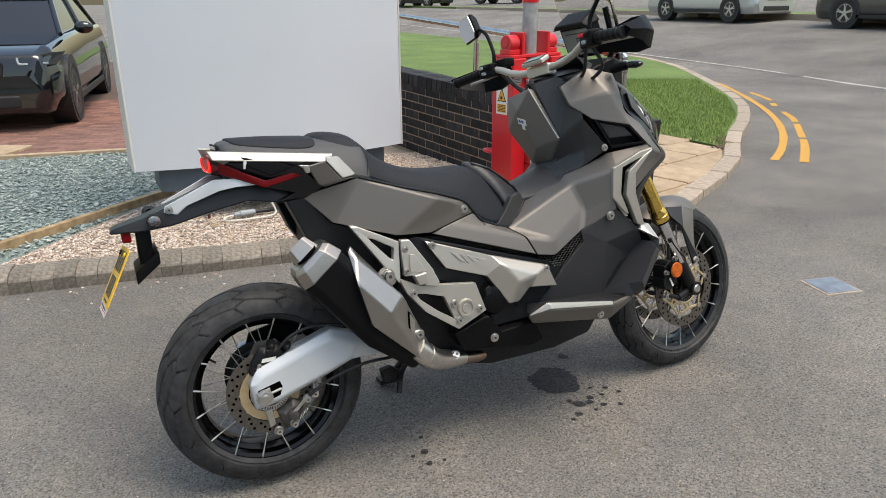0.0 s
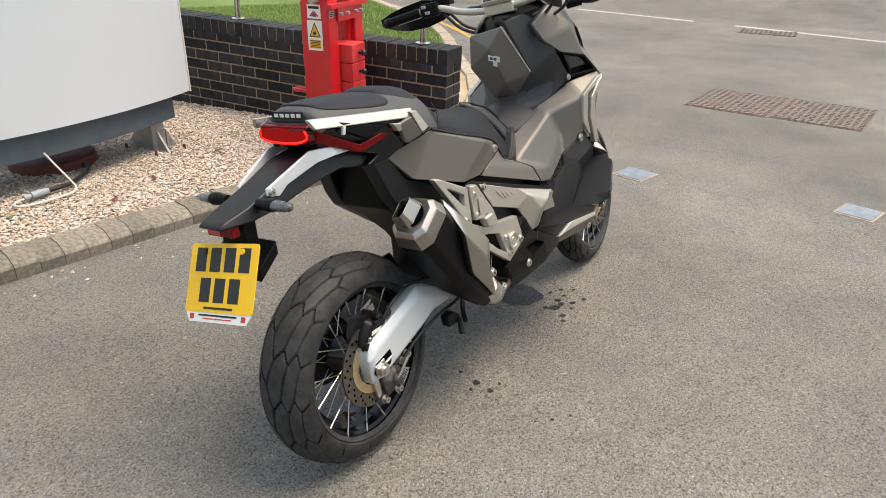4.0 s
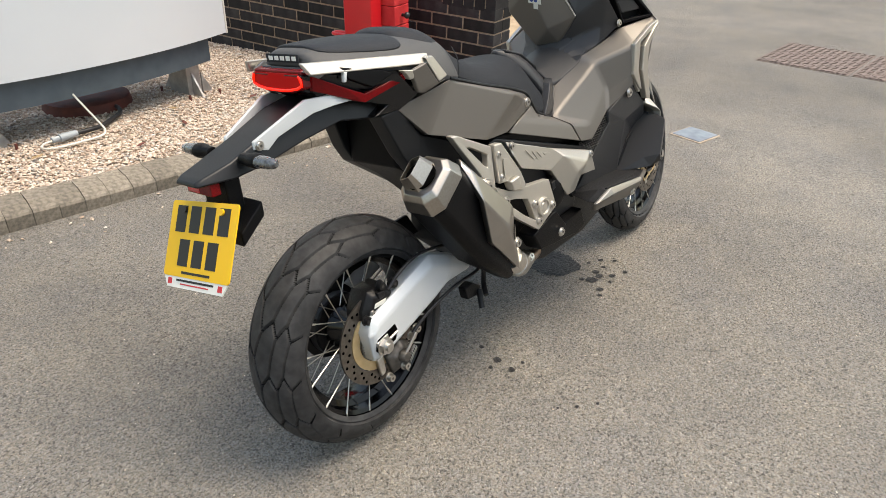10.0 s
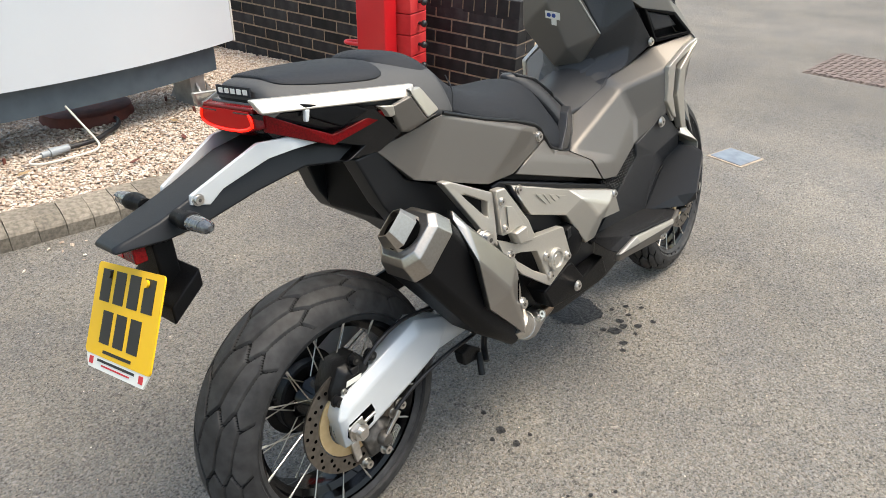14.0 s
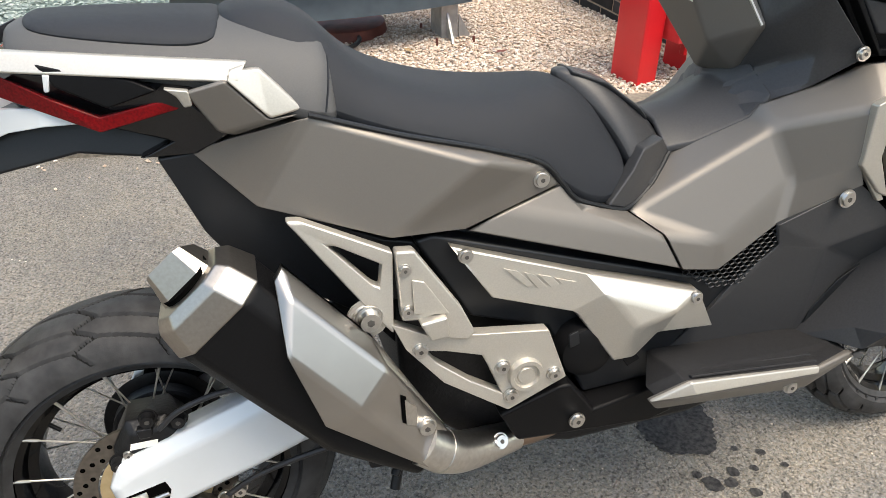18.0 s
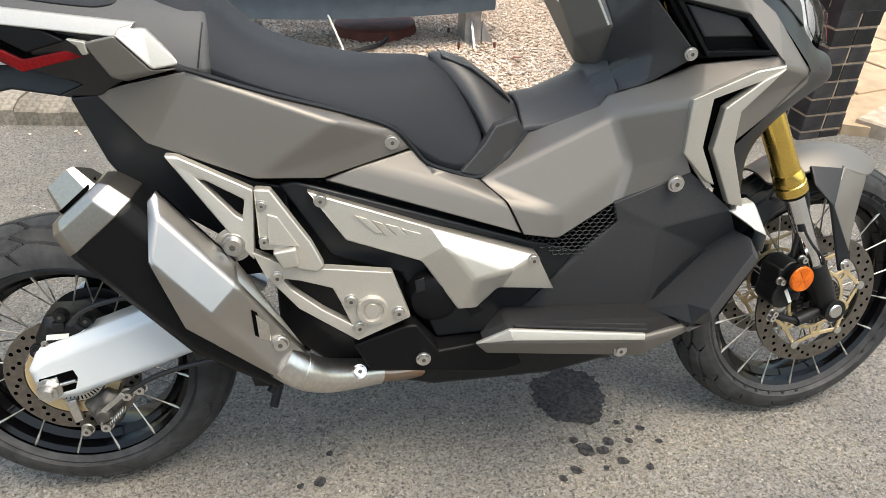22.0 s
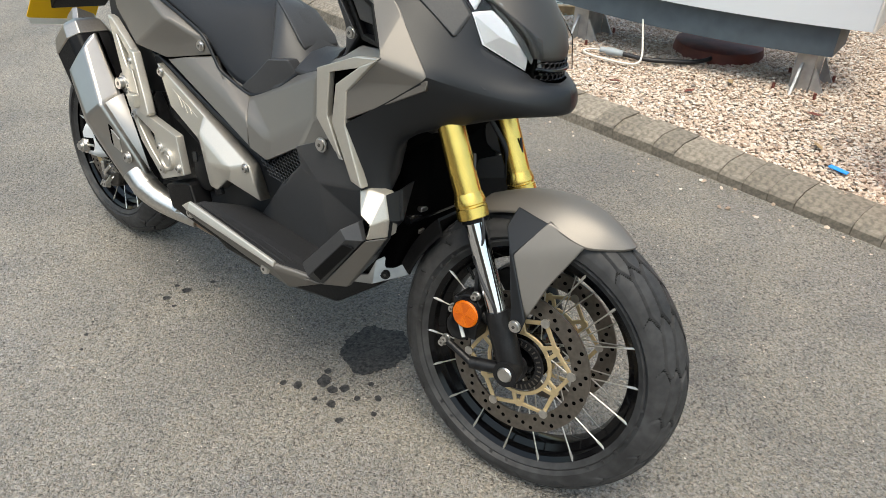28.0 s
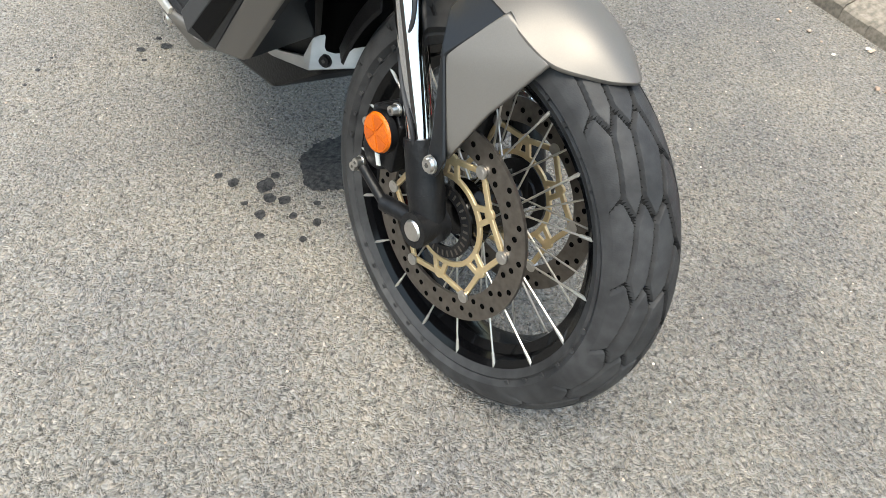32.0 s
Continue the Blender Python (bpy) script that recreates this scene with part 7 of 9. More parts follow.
# ---- tail ----
both("grab_rail", [(-0.097, -0.100, 0.968), (0.235, -0.160, 0.933), (0.208, -0.172, 0.926), (0.247, -0.165, 0.925), (0.296, -0.166, 0.868), (0.251, -0.176, 0.862), (0.205, -0.186, 0.918), (0.222, -0.174, 0.910), (-0.086, -0.113, 0.941)], [(0, 1, 7, 8), (1, 2, 6, 7), (2, 3, 5, 6), (3, 4, 5)], M_SILVER, 0.014, "satin silver grab rail", 0.004)
both("tail_side", [(0.154, -0.176, 0.906), (0.204, -0.182, 0.917), (0.250, -0.174, 0.861), (0.297, -0.166, 0.863), (0.205, -0.165, 0.843), (0.185, -0.165, 0.849)], [(0, 1, 2, 5), (2, 3, 4, 5)], M_BODY, 0.014, "bronze tail side panel", 0.004)
both("rail_lug", [(0.130, -0.172, 0.912), (0.159, -0.178, 0.908), (0.161, -0.178, 0.889), (0.151, -0.174, 0.887), (0.144, -0.172, 0.901)], None, M_SILVER, 0.016, "silver rail lug", 0.002)
both("rail_hook", [(-0.007, -0.128, 0.934), (0.002, -0.130, 0.933), (-0.004, -0.130, 0.912), (-0.010, -0.128, 0.912)], None, M_SWING, 0.01, "pale luggage hook", 0.002)
both("tail_body", [(-0.094, -0.085, 0.942), (-0.006, -0.110, 0.930), (0.189, -0.140, 0.908), (0.142, -0.150, 0.901), (0.202, -0.150, 0.843), (0.152, -0.130, 0.814), (0.077, -0.115, 0.812), (0.122, -0.115, 0.831), (-0.053, -0.085, 0.886)], [(0, 1, 2, 3, 4, 5, 6, 7, 8)], M_GLOSS, 0.06, "black tail cowl", 0.004)
both("side_reflector", [(-0.071, -0.098, 0.937), (-0.014, -0.118, 0.905), (0.045, -0.130, 0.876), (0.166, -0.150, 0.900), (0.159, -0.150, 0.884), (0.042, -0.130, 0.856), (-0.070, -0.092, 0.904)], [(0, 1, 5, 6), (1, 2, 5), (2, 3, 4, 5)], M_REDLENS, 0.012, "dark red side reflector strip", 0.002)
both("tail_fin", [(-0.014, -0.125, 0.946), (0.093, -0.145, 0.921), (0.122, -0.150, 0.906), (0.059, -0.142, 0.888), (0.004, -0.130, 0.917)], None, M_BLACK, 0.02, "black tail fin", 0.003)
bm = bmesh.new()
loft(bm, [[(x, -w, z0), (x, -w, z1), (x, w, z1), (x, w, z0)] for x, w, z0, z1 in ((-0.075, 0.070, 0.900, 0.955), (-0.02, 0.088, 0.885, 0.955), (0.10, 0.11, 0.87, 0.945), (0.24, 0.125, 0.84, 0.90))])
part("tail_core", bm, M_GLOSS, bike, "black tail moulding", bevel=0.006)
bm = bmesh.new()
loft(bm, [[(-0.088, -0.088, 0.912), (-0.088, -0.080, 0.950), (-0.088, 0.080, 0.950), (-0.088, 0.088, 0.912), (-0.088, 0.04, 0.900), (-0.088, -0.04, 0.900)], [(-0.05, -0.094, 0.912), (-0.05, -0.088, 0.952), (-0.05, 0.088, 0.952), (-0.05, 0.094, 0.912), (-0.05, 0.045, 0.890), (-0.05, -0.045, 0.890)]])
tl = part("tail_lamp", bm, M_REDLENS, bike, "lit red tail lamp", bevel=0.004)
bm = bmesh.new()
prism(bm, [(-0.0895, -0.076, 0.944), (-0.0895, 0.076, 0.944), (-0.0895, 0.083, 0.916), (-0.0895, 0.04, 0.905), (-0.0895, -0.04, 0.905), (-0.0895, -0.083, 0.916)], (-0.0015, 0, 0))
part("lamp_panel", bm, M_LIT_PANEL, tl, "glowing red lamp panel", bevel=0.0006)
bm = bmesh.new()
tube(bm, [(-0.0915, -0.078, 0.940), (-0.0915, -0.083, 0.919), (-0.0915, -0.040, 0.908), (-0.0915, 0.040, 0.908), (-0.0915, 0.083, 0.919), (-0.0915, 0.078, 0.940)], 0.0030, n=8, steps=2)
part("lamp_bar", bm, M_LIT, tl, "bright red light strip", smooth=True)
both("tail_cheek", [(-0.085, -0.092, 0.948), (-0.045, -0.108, 0.960), (-0.02, -0.112, 0.945), (-0.06, -0.10, 0.925)], None, M_CLEAR, 0.012, "smoked lamp corner", 0.002)
# number-plate carrier
both("tail_strut", [(0.045, -0.112, 0.865), (-0.03, -0.100, 0.888), (-0.085, -0.080, 0.888), (-0.218, -0.056, 0.828), (-0.222, -0.056, 0.812), (-0.188, -0.060, 0.803), (-0.160, -0.065, 0.825), (-0.074, -0.087, 0.857), (-0.03, -0.104, 0.864)], [(0, 1, 8), (1, 2, 7, 8), (2, 3, 6, 7), (3, 4, 5, 6)], M_SWING, 0.010, "pale silver tail strut", 0.002)
bolt((-0.208, -0.058, 0.818), 0.009)
bm = bmesh.new()
loft(bm, [[(x, -w, z0), (x, -w * 0.8, z1), (x, w * 0.8, z1), (x, w, z0)] for x, w, z0, z1 in ((0.12, 0.095, 0.80, 0.875), (0.0, 0.088, 0.82, 0.880), (-0.10, 0.072, 0.80, 0.866), (-0.20, 0.062, 0.775, 0.830), (-0.28, 0.062, 0.768, 0.802), (-0.345, 0.050, 0.770, 0.785), (-0.362, 0.040, 0.768, 0.778))])
carrier = part("plate_carrier", bm, M_DARK, bike, "dark grey tail extension", bevel=0.006)
bm = bmesh.new()
loft(bm, [[(x, -w, z0), (x, -w, z1), (x, w, z1), (x, w, z0)] for x, w, z0, z1 in ((-0.30, 0.045, 0.66, 0.775), (-0.262, 0.045, 0.675, 0.775))])
part("plate_stem", bm, M_BLACK, carrier, bevel=0.005)
bm = bmesh.new()
loft(bm, [[(-0.315, -w, z0), (-0.25, -w * 1.0, z0 + 0.05), (-0.25, w * 1.0, z0 + 0.05), (-0.315, w, z0)] for w, z0 in ((0.090, 0.632), (0.090, 0.665))])
part("mud_flap", bm, M_BLACK, carrier, bevel=0.004)
PT = Vector((-0.324, -0.002, 0.727))
PY = Vector((-0.014, 0.233, -0.022)).normalized()
PD = Vector((-0.080, -0.020, -0.150))
PD = (PD - PY * PD.dot(PY)).normalized()
PN = PY.cross(PD)
if PN.x > 0:
    PN = -PN
def on_plate(y, d, h=0.0):
    return PT + PD * (d * 1.06) + PY * y + PN * h
bm = bmesh.new()
n = 5
out = []
for cy, cd, a0 in ((0.108, 0.012, 0), (-0.108, 0.012, 90), (-0.108, 0.150, 180), (0.108, 0.150, 270)):
    for k in range(n):
        a = radians(a0 + 90 * k / (n - 1))
        out.append(on_plate(cy + 0.008 * math.cos(a), cd - 0.008 * math.sin(a)))
prism(bm, out, PN * 0.003)
plate = part("number_plate", bm, M_PLATE, bike, "yellow rear number plate", smooth=False)
def bar(y0, y1, d0, d1, name, material, parent, h0=0.0031, h1=0.0038):
    bm = bmesh.new()
    prism(bm, [on_plate(y0, d0, h0), on_plate(y1, d0, h0), on_plate(y1, d1, h0), on_plate(y0, d1, h0)], PN * (h1 - h0))
    return part(name, bm, material, parent)
for k in range(4):
    bar(0.094 - k * 0.050, 0.058 - k * 0.050, 0.014, 0.068, "plain_bar", M_INK, plate)
for k in range(3):
    bar(0.070 - k * 0.050, 0.034 - k * 0.050, 0.082, 0.136, "plain_bar", M_INK, plate)
bar(0.05, -0.05, 0.146, 0.151, "plain_bar", M_INK, plate)
bm = bmesh.new()
prism(bm, [on_plate(0.112, 0.158, -0.001), on_plate(-0.112, 0.158, -0.001), on_plate(-0.098, 0.180, -0.001), on_plate(0.098, 0.180, -0.001)], PN * 0.003)
holder = part("plate_holder", bm, M_STICKER_W, plate, "white plate holder strip")
bar(0.066, -0.066, 0.1625, 0.1665, "plain_bar", M_INK, holder, 0.0021, 0.0028)
bar(0.050, -0.050, 0.1705, 0.173, "plain_bar", M_INK_RED, holder, 0.0021, 0.0028)
for s in (-1, 1):
    bar(s * 0.082, s * 0.096, 0.162, 0.174, "plain_mark", M_INK_RED, holder, 0.0021, 0.0028)
    bm = bmesh.new()
    rod(bm, on_plate(s * 0.065, 0.022, 0.003), on_plate(s * 0.065, 0.022, 0.008), 0.007, n=14)
    part("plate_screw", bm, M_PLATE if s < 0 else M_INK, plate, smooth=True)
bm = bmesh.new()
box(bm, -0.335, -0.312, -0.046, 0.046, 0.742, 0.772)
rr = part("rear_reflector", bm, M_REDLENS, carrier, "red rear reflector", bevel=0.003)
bm = bmesh.new()
box(bm, -0.3365, -0.3345, -0.002, 0.040, 0.746, 0.768)
part("reflector_half", bm, mat("bright_red_lens", (0.55, 0.01, 0.015), 0.15, coat=1.0), rr, bevel=0.001)
for s in (-1, 1):
    def ind_ring(y, rx, rz):
        return [(-0.252 + rx * math.cos(k * math.pi / 6), s * y, 0.803 + rz * math.sin(k * math.pi / 6)) for k in range(12)]
    bm = bmesh.new()
    loft(bm, [ind_ring(0.055, 0.014, 0.013), ind_ring(0.080, 0.015, 0.014), ind_ring(0.090, 0.020, 0.016), ind_ring(0.106, 0.020, 0.016), ind_ring(0.112, 0.018, 0.014)])
    st = part("indicator_stem", bm, M_BLACK, carrier, "black indicator stem", bevel=0.002)
    bm = bmesh.new()
    loft(bm, [ind_ring(0.110, 0.017, 0.013), ind_ring(0.136, 0.016, 0.0125), ind_ring(0.160, 0.012, 0.010), ind_ring(0.167, 0.005, 0.005)])
    ind = part("rear_indicator", bm, M_LENS, st, "clear ribbed rear indicator", smooth=True)
    for k in range(4):
        bm = bmesh.new()
        loft(bm, [ind_ring(0.116 + k * 0.009, 0.0172 - k * 0.0006, 0.0134 - k * 0.0005), ind_ring(0.119 + k * 0.009, 0.0172 - k * 0.0006, 0.0134 - k * 0.0005)])
        part("lens_rib", bm, M_LENS, ind, smooth=True)

# ---- front cowl ----
COWL = [(1.032, -0.118, 1.071), (1.136, -0.125, 1.125), (1.217, -0.150, 1.103), (1.168, -0.195, 1.043), (1.042, -0.150, 1.011), (1.107, -0.184, 0.961), (1.230, -0.216, 0.935), (1.278, -0.243, 0.871), (1.217, -0.186, 1.043), (1.224, -0.192, 0.982), (1.284, -0.205, 0.934), (1.368, -0.209, 0.834), (1.365, -0.211, 0.812), (1.208, -0.258, 0.720), (1.218, -0.258, 0.792), (1.292, -0.254, 0.855)]
both("front_cowl", COWL, [(0, 1, 3, 4), (1, 2, 8, 3), (4, 3, 6, 5), (3, 8, 9, 6), (6, 9, 10, 7), (7, 10, 11, 15), (15, 11, 12, 14), (12, 13, 14)], M_BODY, 0.02, "matt bronze front cowl", 0.015)
both("cowl_pocket", [(1.098, -0.166, 0.963), (1.227, -0.190, 0.934), (1.276, -0.205, 0.863), (1.175, -0.165, 0.853)], None, M_BLACK, 0.02, "black side pocket", 0.003)
both("pocket_rim", [(1.107, -0.187, 0.962), (1.232, -0.218, 0.935), (1.280, -0.246, 0.871), (1.181, -0.188, 0.859), (1.182, -0.186, 0.870), (1.264, -0.240, 0.878), (1.226, -0.216, 0.927), (1.124, -0.188, 0.953)], [(0, 1, 6, 7), (1, 2, 5, 6), (2, 3, 4, 5), (3, 0, 7, 4)], M_BLACK, 0.03, "black pocket rim", 0.002)
both("pocket_lid", [(1.130, -0.184, 0.950), (1.217, -0.204, 0.930), (1.247, -0.216, 0.897), (1.171, -0.186, 0.893)], None, M_CHAR, 0.012, "charcoal pocket lid", 0.004)
MASK = [[(1.217, -0.188, 1.043), (1.226, -0.180, 1.050), (1.239, -0.168, 1.056)], [(1.224, -0.193, 0.982), (1.262, -0.172, 0.998), (1.306, -0.132, 1.023)], [(1.284, -0.206, 0.934), (1.325, -0.174, 0.945), (1.383, -0.122, 0.938)], [(1.369, -0.212, 0.836), (1.392, -0.166, 0.862), (1.405, -0.114, 0.890)], [(1.448, -0.140, 0.812), (1.458, -0.102, 0.838), (1.474, -0.054, 0.848)], [(1.516, -0.080, 0.803), (1.512, -0.062, 0.832), (1.499, -0.040, 0.840)], [(1.553, 0.0, 0.803), (1.544, 0.0, 0.832), (1.514, 0.0, 0.836)]]
BELLY = [MASK[6][0], MASK[5][0], MASK[4][0], MASK[3][0], (1.292, -0.234, 0.772), (1.212, -0.257, 0.714), (1.250, -0.234, 0.588)]
CHIN = [(1.540, 0.0, 0.780), (1.510, -0.055, 0.776), (1.462, -0.085, 0.762), (1.380, -0.122, 0.722), (1.318, -0.162, 0.704), (1.290, -0.184, 0.668), (1.290, -0.192, 0.590)]
bm = bmesh.new()
firm = bm.verts.layers.float.new("crease_vert")
for s in (-1, 1):
    made = {}
    def at(p, k=0.0):
        if p not in made:
            made[p] = bm.verts.new((p[0], -s * p[1], p[2]))
            made[p][firm] = k
        return made[p]
    for p in (MASK[0][0], MASK[0][2], MASK[1][2], MASK[2][2], MASK[3][2], MASK[5][2], BELLY[3], BELLY[5], BELLY[6], CHIN[6]):
        at(p, 0.9)
    for a, b in zip(MASK, MASK[1:]):
        for k in range(2):
            bm.faces.new((at(a[k]), at(a[k + 1]), at(b[k + 1]), at(b[k])))
    swell = [((b[0] + c[0]) / 2 + 0.004, (b[1] * 0.58 + c[1] * 0.42) * 1.01, (b[2] + c[2]) / 2 - 0.003) for b, c in zip(BELLY, CHIN)]
    tuck = [(c[0] - 0.022, c[1] * 0.72, c[2] + 0.022) for c in CHIN]
    for r0, r1 in ((BELLY, swell), (swell, CHIN), (CHIN, tuck)):
        for k in range(6):
            bm.faces.new((at(r0[k]), at(r0[k + 1]), at(r1[k + 1]), at(r1[k])))
bmesh.ops.remove_doubles(bm, verts=[v for v in bm.verts if abs(v.co.y) < 1e-6], dist=1e-5)
bmesh.ops.recalc_face_normals(bm, faces=list(bm.faces))
smoothed(part("headlight_surround", bm, M_DARK, bike, "dark satin headlight surround and beak", smooth=True), 3)
both("mask_lip", [(1.405, -0.118, 0.889), (1.474, -0.058, 0.847), (1.462, -0.098, 0.838), (1.440, -0.140, 0.822), (1.412, -0.150, 0.846)], None, M_DARK, 0.008, "dark satin strip under the headlight", 0.003)
both("lamp_brow", [(1.251, -0.180, 1.038), (1.306, -0.136, 1.025), (1.380, -0.126, 0.940), (1.374, -0.160, 0.902), (1.259, -0.194, 0.988)], None, M_CHAR, 0.012, "charcoal panel beside the headlight", 0.004)
LENS = [(1.308, -0.131, 1.023), (1.394, -0.100, 0.967), (1.482, -0.050, 0.910), (1.498, -0.044, 0.852), (1.473, -0.050, 0.849), (1.405, -0.112, 0.893), (1.381, -0.122, 0.939)]
for s in (-1, 1):
    hl = panel("headlight", [(x - 0.02, y * 0.97, z) for x, y, z in LENS], None, M_GLOSS, 0.02, bike, "clear twin headlight", 0.002, s)
    panel("lens", [(x + 0.005, y - 0.005, z + 0.003) for x, y, z in LENS], [(0, 1, 6), (1, 5, 6), (1, 2, 5), (2, 3, 4, 5)], M_GLASS, 0.004, hl, "clear lens", 0.001, s)
    panel("reflector", [(x - 0.002, y, z) for x, y, z in ((1.380, -0.122, 0.944), (1.405, -0.100, 0.950), (1.433, -0.084, 0.928), (1.464, -0.060, 0.892), (1.473, -0.050, 0.850), (1.405, -0.113, 0.892), (1.430, -0.096, 0.909))], [(0, 1, 6), (1, 2, 6), (2, 3, 6), (3, 4, 6), (4, 5, 6), (5, 0, 6)], M_REFLECTOR, 0.006, hl, "bright lamp reflector", 0.001, s)
    panel("day_lamp", [(x - 0.001, y, z) for x, y, z in ((1.311, -0.128, 1.019), (1.383, -0.104, 0.971), (1.380, -0.116, 0.947))], None, M_REFLECTOR, 0.006, hl, "bright lamp strip", 0.001, s)
    panel("projector", [(x, y - 0.001, z) for x, y, z in ((1.395, -0.096, 0.960), (1.413, -0.088, 0.965), (1.481, -0.052, 0.904), (1.490, -0.047, 0.862), (1.474, -0.056, 0.868), (1.443, -0.076, 0.912))], None, M_CLEAR, 0.008, hl, "smoked lamp strip", 0.002, s)


def bridge(name, edge, material, label, up=0.0, parent=None, bevel=0.004):
    """A skin from the right-hand edge over the middle to the left-hand one."""
    bm = bmesh.new()
    rows = [[bm.verts.new(p) for p in ((x, y, z), (x, y * 0.5, z + up * 0.8), (x, 0, z + up), (x, -y * 0.5, z + up * 0.8), (x, -y, z))] for x, y, z in edge]
    for a, b in zip(rows, rows[1:]):
        for k in range(4):
            bm.faces.new((a[k], a[k + 1], b[k + 1], b[k]))
    r = bmesh.ops.extrude_face_region(bm, geom=list(bm.faces))
    for v in r["geom"]:
        if isinstance(v, bmesh.types.BMVert):
            v.co.z -= 0.012
    return part(name, bm, material, parent or bike, label, bevel=bevel)


bm = bmesh.new()
rows = []
for xe, xc, w, ze, zc in ((1.135, 1.145, 0.126, 1.123, 1.190), (1.239, 1.25, 0.169, 1.058, 1.128), (1.307, 1.325, 0.131, 1.024, 1.090), (1.394, 1.412, 0.102, 0.968, 1.018), (1.446, 1.462, 0.080, 0.936, 0.964), (1.473, 1.494, 0.066, 0.908, 0.910), (1.484, 1.505, 0.058, 0.880, 0.878)):
    rows.append([bm.verts.new((xe + (xc - xe) * (1 - f * f), f * w, ze + (zc - ze) * (1 - f * f))) for f in (-1, -0.93, -0.6, -0.25, 0.25, 0.6, 0.93, 1)])
for a, b in zip(rows, rows[1:]):
    for k in range(7):
        bm.faces.new((a[k], a[k + 1], b[k + 1], b[k]))
r = bmesh.ops.extrude_face_region(bm, geom=list(bm.faces))
for v in r["geom"]:
    if isinstance(v, bmesh.types.BMVert):
        v.co += Vector((-0.008, -0.06 * v.co.y, -0.010))
smoothed(part("nose_top", bm, M_NOSE, bike, "dark bronze nose panel", smooth=True))
# solid near-black block paints the shade in the space over the fork
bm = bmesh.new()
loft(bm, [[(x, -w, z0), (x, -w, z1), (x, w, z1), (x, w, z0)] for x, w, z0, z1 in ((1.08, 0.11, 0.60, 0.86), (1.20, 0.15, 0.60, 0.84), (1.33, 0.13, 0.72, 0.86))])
part("fork_cavity", bm, M_HOLE, bike, "near-black block for the shade above the fork", bevel=0.01)
bm = bmesh.new()
box(bm, 1.440, 1.484, -0.056, 0.056, 0.826, 0.886)
grille = part("nose_grille", bm, M_HOLE, bike, "black nose grille", bevel=0.004)
bm = bmesh.new()
for i in range(-4, 5):
    for j in range(3):
        cy, cz = 0.0115 * (i + 0.5 * (j % 2)), 0.847 + 0.0105 * j
        ring = [Vector((1.503 - 7 * (cy + 0.0064 * math.cos(a)) ** 2, cy + 0.0064 * math.cos(a), cz + 0.0056 * math.sin(a))) for a in (math.pi / 6 + k * math.pi / 3 for k in range(6))]
        for p, q in zip(ring, ring[1:] + ring[:1]):
            rod(bm, p, q, 0.0013, n=5, caps=False)
part("mesh_wire", bm, M_GLOSS, grille)["kind"] = "stuff"
bm = bmesh.new()
tube(bm, [(1.484, -0.054, 0.862), (1.500, -0.030, 0.860), (1.505, 0, 0.859), (1.500, 0.030, 0.860), (1.484, 0.054, 0.862)], 0.0035, n=8)
part("grille_bar", bm, M_GLOSS, grille, smooth=True)

# ---- inner shield and glove box ----
bridge("tunnel_neck", [(0.880, -0.094, 0.722), (0.93, -0.100, 0.728), (1.02, -0.113, 0.763), (1.05, -0.12, 0.80)], M_CHAR, "matt black neck of the centre tunnel", 0.045)
SHIELD = [(0.985, -0.030, 1.085), (1.055, -0.062, 1.105), (1.075, -0.118, 1.085), (1.072, -0.182, 0.965), (1.165, -0.186, 0.862), (1.101, -0.147, 0.811), (1.034, -0.115, 0.783), (1.018, -0.111, 0.763), (0.892, -0.090, 0.715), (0.975, -0.040, 0.768), (1.044, -0.030, 0.815), (1.040, -0.096, 0.903), (1.10, -0.155, 0.87)]
both("inner_shield", SHIELD, [(0, 1, 2, 11), (2, 3, 11), (3, 4, 12), (3, 12, 11), (11, 12, 10), (12, 4, 5), (12, 5, 9, 10), (5, 6, 7, 9), (7, 8, 9)], M_CHAR, 0.03, "matt black inner leg shield", 0.010)
bolt((1.150, -0.186, 0.866), 0.010)
both("shield_back", [(1.0, -0.03, 1.08), (1.05, -0.10, 0.90), (1.06, -0.03, 0.82), (1.06, 0.0, 0.82), (1.0, 0.0, 1.08)], None, M_BLACK, 0.03, "black leg shield behind the glove box", 0.004)
GLOVE = [(0.960, 0.108, 1.045), (0.968, -0.022, 1.072), (1.032, -0.094, 0.903), (1.038, -0.028, 0.819), (1.020, 0.055, 0.812), (0.964, 0.118, 0.93), (0.944, 0.020, 1.00), (0.992, -0.012, 0.87)]
bm = bmesh.new()
vs = [bm.verts.new(p) for p in GLOVE]
for f in ((0, 1, 6), (1, 2, 7, 6), (2, 3, 7), (3, 4, 7), (4, 5, 6, 7), (5, 0, 6)):
    bm.faces.new([vs[i] for i in f])
r = bmesh.ops.extrude_face_region(bm, geom=list(bm.faces))
for v in r["geom"]:
    if isinstance(v, bmesh.types.BMVert):
        v.co.x += 0.02
glove = part("glove_box_lid", bm, M_BODY, bike, "matt bronze glove-box lid", bevel=0.006, angle=10)
bm = bmesh.new()
tube(bm, [(0.967, -0.021, 1.073), (0.999, -0.058, 0.988), (1.031, -0.095, 0.905)], 0.0025, n=6)
part("lid_edge", bm, M_SILVER, glove, "silver lid edge", smooth=True)
bm = bmesh.new()
